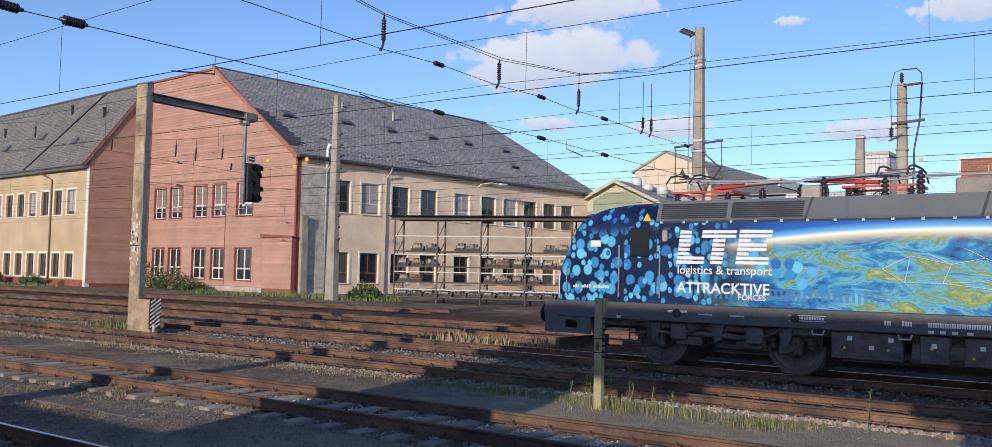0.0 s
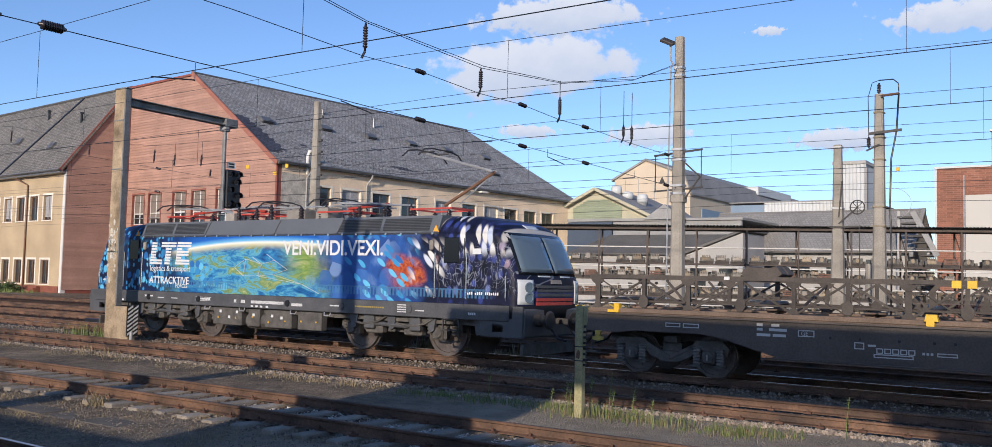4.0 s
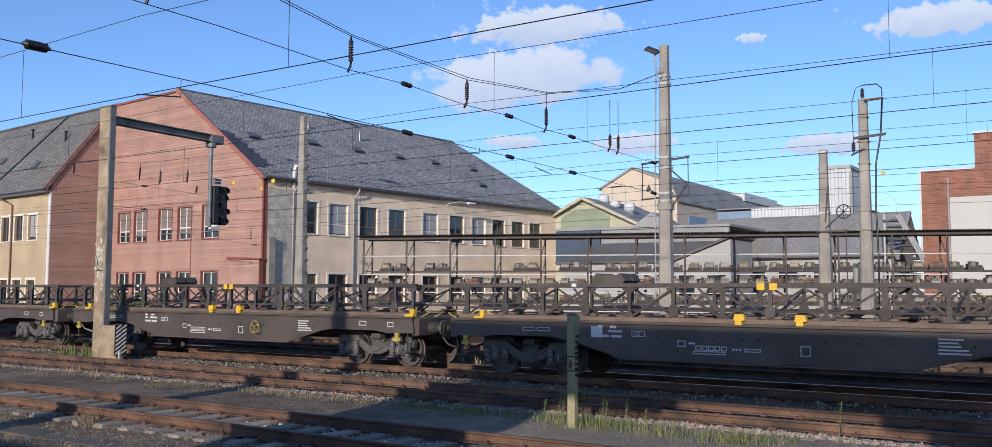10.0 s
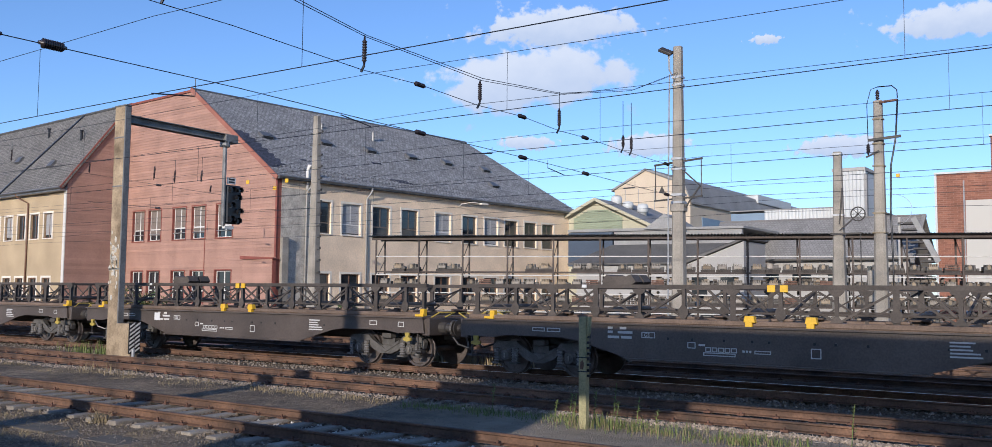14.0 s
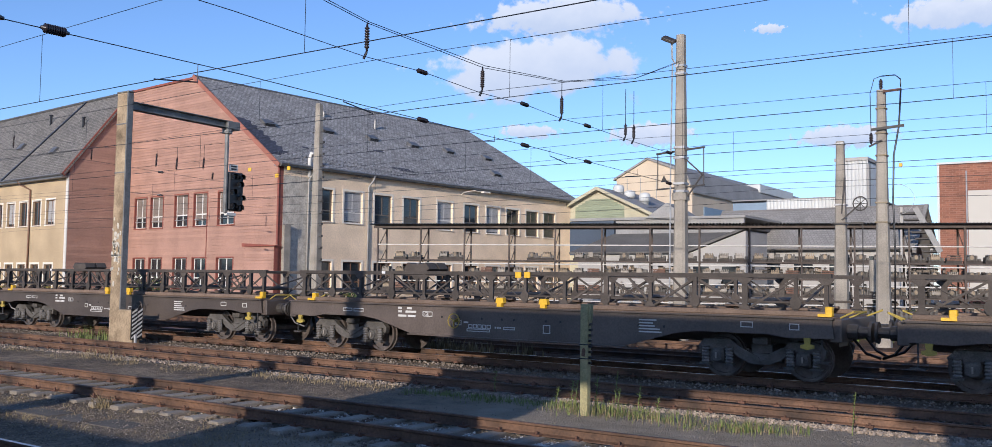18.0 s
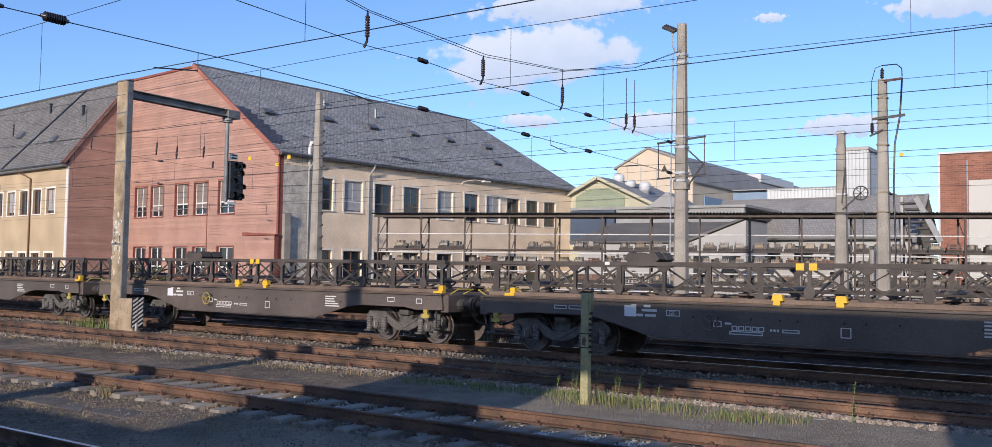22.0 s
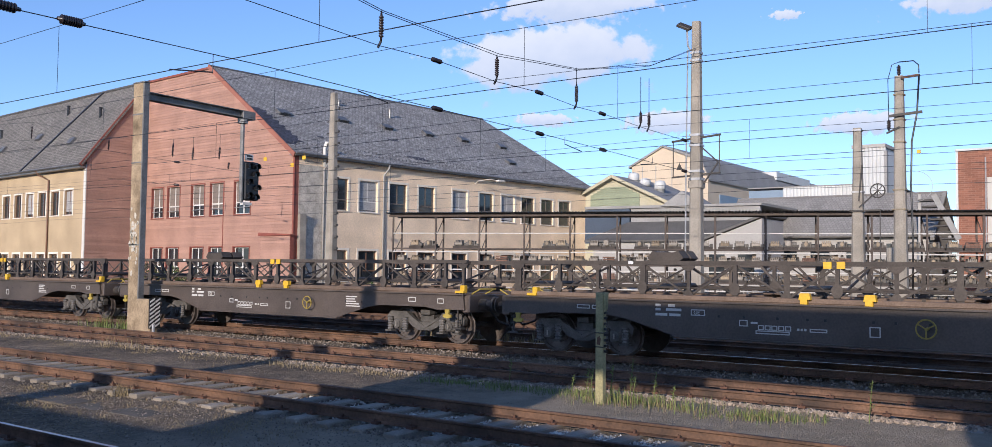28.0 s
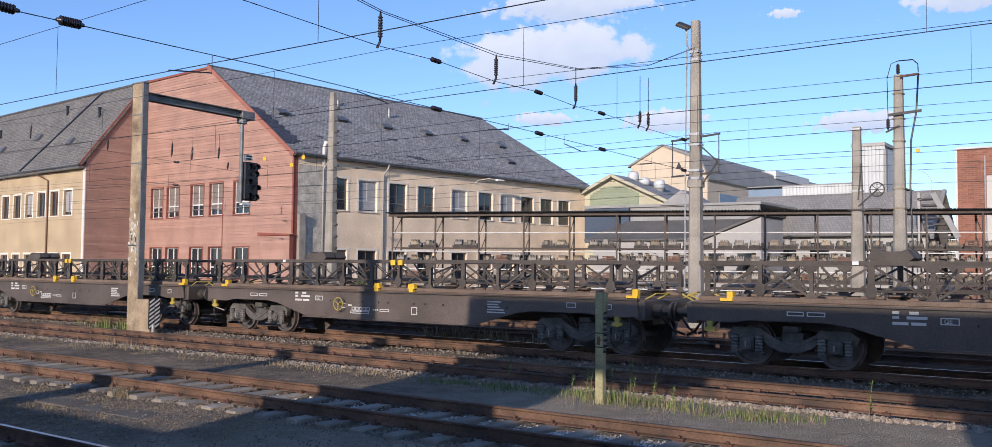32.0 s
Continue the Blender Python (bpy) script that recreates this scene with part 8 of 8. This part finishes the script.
part("lettering", me, M_MARK, wag, m=Matrix.Translation((4.96, -1.457, 1.045)))
for s in (-1, 1):
    part("cradle_sole", Geo().bbox(.15, s * 1.30 - .09, 1.342, WL - .15, s * 1.30 + .09, 1.44, .012), M_DECK, wag, "rusty sole bar of the cradle")
dk = part("deck", Geo().box(.02, -1.36, 1.27, WL - .02, 1.36, 1.34), M_DECK, wag, "rusty deck plate")
part("centre_beam", Geo().box(.2, -.35, .7, WL - .2, .35, 1.26), M_SILL, wag)
for e in (0, WL):
    d = -1 if e == 0 else 1
    part("end_beam", Geo().bbox(e - .12, -1.38, .85, e + .12, 1.38, 1.30, .02), M_SILL, wag)
    for s in (-1, 1):
        bf = part("buffer", Geo().lathe((e + d * .12, s * .875, 1.05), (d, 0, 0), [(0, .15), (.2, .15), (.22, .11), (.44, .10)], 10), M_DARK, wag)
        part("buffer_plate", Geo().lathe((e + d * .54, s * .875, 1.05), (d, 0, 0), [(0, .22), (.05, .2)], 12), M_DARK, bf)
        part("hand_rail", Geo().tube([(e + d * .05, s * 1.2, 1.32), (e + d * .3, s * 1.2, 1.45), (e + d * .42, s * .7, 1.45), (e + d * .1, s * .7, 1.32)], .018, 6), M_HOOK, wag, "yellow hand rail over the buffer")
    part("draw_hook", Geo().bar((e, 0, 1.0), (e + d * .55, 0, .98), .09, .13), M_DARK, wag)
    for s in (-1, 1):
        part("brake_hose", Geo().tube([(e + d * .1, s * .5, .92), (e + d * .35, s * .45, .61), (e + d * .6, s * .3, .51)], .03, 6), M_BLACK, wag)
    part("foot_step", Geo().box(e - d * .25 - .14, -1.42, .42, e - d * .25 + .14, -1.2, .46).bar((e - d * .25, -1.38, .44), (e - d * .25, -1.38, .95), .03), M_DARK, wag)
for x in (2.03, 13.62):
    side_fr = [(-1.30, .50), (-1.34, .66), (-1.2, .80), (-.62, .80), (-.42, .62), (-.2, .54), (.2, .54), (.42, .62), (.62, .80), (1.2, .80), (1.34, .66), (1.30, .50), (1.18, .56), (.66, .62), (.44, .42), (.2, .32), (-.2, .32), (-.44, .42), (-.66, .62), (-1.18, .56)]
    bg = part("bogie", Geo().prism(side_fr, -1.12, -.97).prism(side_fr, .97, 1.12).box(-.22, -1.0, .42, .22, 1.0, .72), M_UNDER, wag, "dusty cast bogie", m=Matrix.Translation((x, 0, 0)))
    for s in (-1, 1):
        part("bolster_rib", Geo().bar((-.5, s * 1.13, .66), (0, s * 1.13, .40), .03, .07).bar((.5, s * 1.13, .66), (0, s * 1.13, .40), .03, .07), M_UNDER, bg)
        part("side_bearer", Geo().bbox(-.16, s * 1.0 - .12, .72, .16, s * 1.0 + .12, .86, .02), M_UNDER, bg)
    for a in (-.9, .9):
        w = part("wheelset", wheelset(.46), M_TYRE, bg, m=Matrix.Translation((a, 0, .46)))
        for s in (-1, 1):
            part("axle_box", Geo().bbox(a - .15, s * 1.1 - .1, .32, a + .15, s * 1.1 + .1, .60, .04).lathe((a, s * 1.2, .46), (0, s, 0), [(0, .12), (.03, .12), (.035, .05), (.05, .04)], 10), M_UNDER, bg)
            part("axle_label", Geo().box(a - .015, s * 1.252 - .004, .40, a + .015, s * 1.252 + .004, .52), M_PALEBOX, bg)
            part("brake_shoe", Geo().bbox(a + (.52 if a < 0 else -.60), s * .78 - .08, .34, a + (.60 if a < 0 else -.52), s * .78 + .08, .62, .02), M_UNDER, bg)
            for o in (-.26, .26):
                part("coil_spring", Geo().lathe((a + o, s * 1.17, .30), (0, 0, 1), [(i * .032, .09 if i % 2 else .062) for i in range(12)], 9), M_SPRING, bg)
                part("spring_seat", Geo().box(a + o - .11, s * 1.17 - .1, .26, a + o + .11, s * 1.17 + .1, .298), M_UNDER, bg)
# lattice cradle on the deck
TOP, MID = 2.14, 1.60
POSTS = [.30, 1.45, 2.50, 3.65, 4.75, 5.80, 6.90, 7.90, 9.0, 10.1, 11.2, 12.25, 13.35, 14.4, 15.0]
for s in (-1, 1):
    y = s * 1.2
    part("top_chord", Geo().box(.1, y - .05, TOP - .04, WL - .1, y + .05, TOP + .045), M_LATTICE, wag)
    part("mid_chord", Geo().rod((.3, y + .02, MID), (WL - .3, y + .02, MID), .026, n=6), M_LATTICE, wag)
    for i, x in enumerate(POSTS):
        wdt = .08 if i % 3 else .12
        part("lattice_post", Geo().box(x - wdt / 2, y - .055, 1.342, x + wdt / 2, y - .04, TOP - .042).box(x - .02, y - .038, 1.342, x + .02, y + .055, TOP - .042), M_LATTICE, wag)
        if i % 2 == 0:
            part("gusset", Geo().prism([(x - .17, TOP - .05), (x + .17, TOP - .05), (x + .14, TOP - .11), (x + .05, TOP - .18), (x - .05, TOP - .18), (x - .14, TOP - .11)], y - .075, y - .058), M_LATTICE, wag)
            part("foot_plate", Geo().prism([(x - .13, 1.445), (x + .13, 1.445), (x + .05, 1.56), (x - .05, 1.56)], y - .075, y - .058), M_LATTICE, wag)
        else:
            part("gusset", Geo().prism([(x - .06, MID - .13), (x + .06, MID - .13), (x + .11, MID - .05), (x + .11, MID + .05), (x + .04, MID + .14), (x - .04, MID + .14), (x - .11, MID + .05), (x - .11, MID - .05)], y - .075, y - .058), M_LATTICE, wag)
    for i, (a, b) in enumerate(zip(POSTS[:-1], POSTS[1:])):
        if b - a < .8:
            continue
        up_ = i % 2 == 0
        part("diagonal", Geo().bar((a + .05, y + .01, 1.46 if up_ else TOP - .08), (b - .05, y + .01, TOP - .08 if up_ else 1.46), .03, .045), M_LATTICE, wag)
        if i % 3 != 2:
            part("tie_rod", Geo().rod((a + .05, y + .035, TOP - .08 if up_ else 1.46), (b - .05, y + .035, 1.46 if up_ else TOP - .08), .016, n=5), M_LATTICE, wag)
        if i % 4 == 1:
            part("knee_brace", Geo().bar(((a + b) / 2, y - .02, TOP - .06), (b - .08, y - .02, MID), .03, .05), M_LATTICE, wag)
for i, x in enumerate(POSTS):
    if i % 3 == 0:
        part("cross_beam", Geo().box(x - .05, -1.14, TOP - .05, x + .05, 1.14, TOP + .03), M_LATTICE, wag)
        part("roller", Geo().rod((x + .25, -1.0, 1.62), (x + .25, 1.0, 1.62), .06, n=8), M_DARK, wag, "dark cross roller")
    if i % 3 == 1:
        part("cross_beam", Geo().box(x - .045, -1.14, 1.345, x + .045, 1.14, 1.43), M_LATTICE, wag)
        part("cross_tie", Geo().bar((x, -1.14, 1.46), (x, 1.14, TOP - .1), .04, .04), M_LATTICE, wag)
    if i % 2:
        part("base_block", Geo().bbox(x - .22, -1.2, 1.442, x + .22, -1.0, 1.50, .015), M_DECK, wag)
        part("base_block", Geo().bbox(x - .22, 1.0, 1.442, x + .22, 1.2, 1.50, .015), M_DECK, wag)
for y0, y1 in ((-.42, -.04), (.04, .42)):
    part("saddle_block", Geo().prism([(3.45, TOP + .05), (4.15, TOP + .05), (4.25, TOP + .12), (4.12, TOP + .29), (4.0, TOP + .25), (3.6, TOP + .25), (3.48, TOP + .29), (3.35, TOP + .12)], y0, y1), M_LATTICE, wag, "dark saddle block")
part("small_plate", Geo().box(3.3, -1.275, TOP - .03, 3.42, -1.262, TOP + .04), M_LETTER, wag)
for x in (7.33, 8.57):
    part("yellow_stop", Geo().prism([(x - .12, 1.42), (x + .12, 1.42), (x + .09, 1.55), (x - .09, 1.55)], -1.50, -1.38).box(x - .09, -1.49, 1.33, x + .05, -1.40, 1.42), M_YELLOW, wag, "yellow end stop")
for x in (7.72, 7.98):
    part("yellow_flap", Geo().prism([(x - .08, TOP - .1), (x + .08, TOP - .1), (x + .08, TOP + .04), (x - .08, TOP + .04)], -1.29, -1.264), M_YELLOW, wag)
for x in (.85, WL - .12):
    part("yellow_clamp", Geo().bbox(x - .07, -1.40, 1.342, x + .07, -1.25, 1.54, .015).box(x - .2, -1.43, 1.342, x + .07, -1.38, 1.40), M_YELLOW, wag, "yellow clamp")

wagons = [(wag, 0)]
N_WAGONS = 19
X_FIRST = -5.52
wag.matrix_basis = pose(X_FIRST, Y_TRAIN, 0)
for k in range(1, N_WAGONS):
    wagons.append((copy_thing(wag, pose(X_FIRST + PITCH * k, Y_TRAIN, 0)), k))
ring = [(.175 * math.cos(i * math.pi / 8), 0, .175 * math.sin(i * math.pi / 8)) for i in range(17)]
hw = Geo().tube(ring, .015, 6)
for i in range(3):
    q = i * 2.094 + .5
    hw.bar((0, 0, 0), (.17 * math.cos(q), 0, .17 * math.sin(q)), .02)
hw.rod((0, .0, 0), (0, .16, 0), .03, n=8)
hw_y, hw_d = hw.mesh("handwheel", M_HOOK), hw.mesh("handwheel", M_SILL)
board = Geo().box(-.14, -.006, -.12, .14, .006, .12).mesh("notice_board", M_LETTER)
for w, k in wagons:
    pos = {1: 9.15, 5: 9.1, 6: 5.98, 7: 5.95, 8: 6.0, 9: 5.9, 12: 9.35, 13: 9.3, 14: 6.0, 15: 5.95, 10: 6.0}.get(k)
    if pos:
        part("handwheel", hw_d if k in (5, 9) else hw_y, M_HOOK, w, "three-spoked handbrake wheel", m=Matrix.Translation((pos + (.28 if pos > 8 else .05), -1.62, .95)))
    if k in (2, 3, 8, 9):
        part("notice_board", board, M_LETTER, w, "white notice plate", m=Matrix.Translation((4.05, -1.47, 1.1)))
    for c in w.children:
        if c.name.startswith("bogie"):
            for d in c.children:
                if d.name.startswith("wheelset"):
                    WHEELS.append((d, tuple(d.matrix_basis.translation), .46))

# ---- clouds in the sky ----
cloud(32.6, 13.1, 7.6, 2.8, 1, 9)
cloud(31.2, 16.2, 6.6, 1.8, 2, 3)
cloud(25.6, 9.0, 3.4, 1.0, 3)
cloud(8.0, 15.1, 5.2, 1.4, 4)
cloud(14.3, 8.6, 3.4, .9, 5)
cloud(33.0, 9.2, 2.4, .6, 6)
cloud(18.5, 15.0, 1.2, .45, 7)


# ---- all that moves ----
def run_at(t):
    """Way of the train at t seconds, smooth between the whole seconds."""
    s = [2 * RUN[0] - RUN[1]] + RUN + [2 * RUN[-1] - RUN[-2]]
    i = min(int(t), len(RUN) - 2)
    u = t - i
    a, b, c, d = s[i:i + 4]
    return .5 * (2 * b + (c - a) * u + (2 * a - 5 * b + 4 * c - d) * u * u + (3 * b - a - 3 * c + d) * u ** 3)


def motions():
    rows = [(t, run_at(t)) for t in range(len(RUN))]
    walk(loco, [(t, pose(-16.09 + s, Y_TRAIN, 0)) for t, s in rows])
    for w, k in wagons:
        walk(w, [(t, pose(X_FIRST + PITCH * k + s, Y_TRAIN, 0)) for t, s in rows])
    turns = {}
    for r in (.625, .46):
        spin, f = [], 0
        while f < 32 * FPS:
            t = f / FPS
            spin.append((t, run_at(t) / r))
            v = abs(run_at(t + .03) - run_at(t)) / .03 if t < 31.9 else 11.0
            f += max(1, int(1.3 * r / v * FPS))
        spin.append((32.0, run_at(32.0) / r))
        turns[r] = spin
    for w, p, r in WHEELS:
        walk(w, [(t, Matrix.Translation(p) @ Matrix.Rotation(a, 4, "Y")) for t, a in turns[r]])


motions()
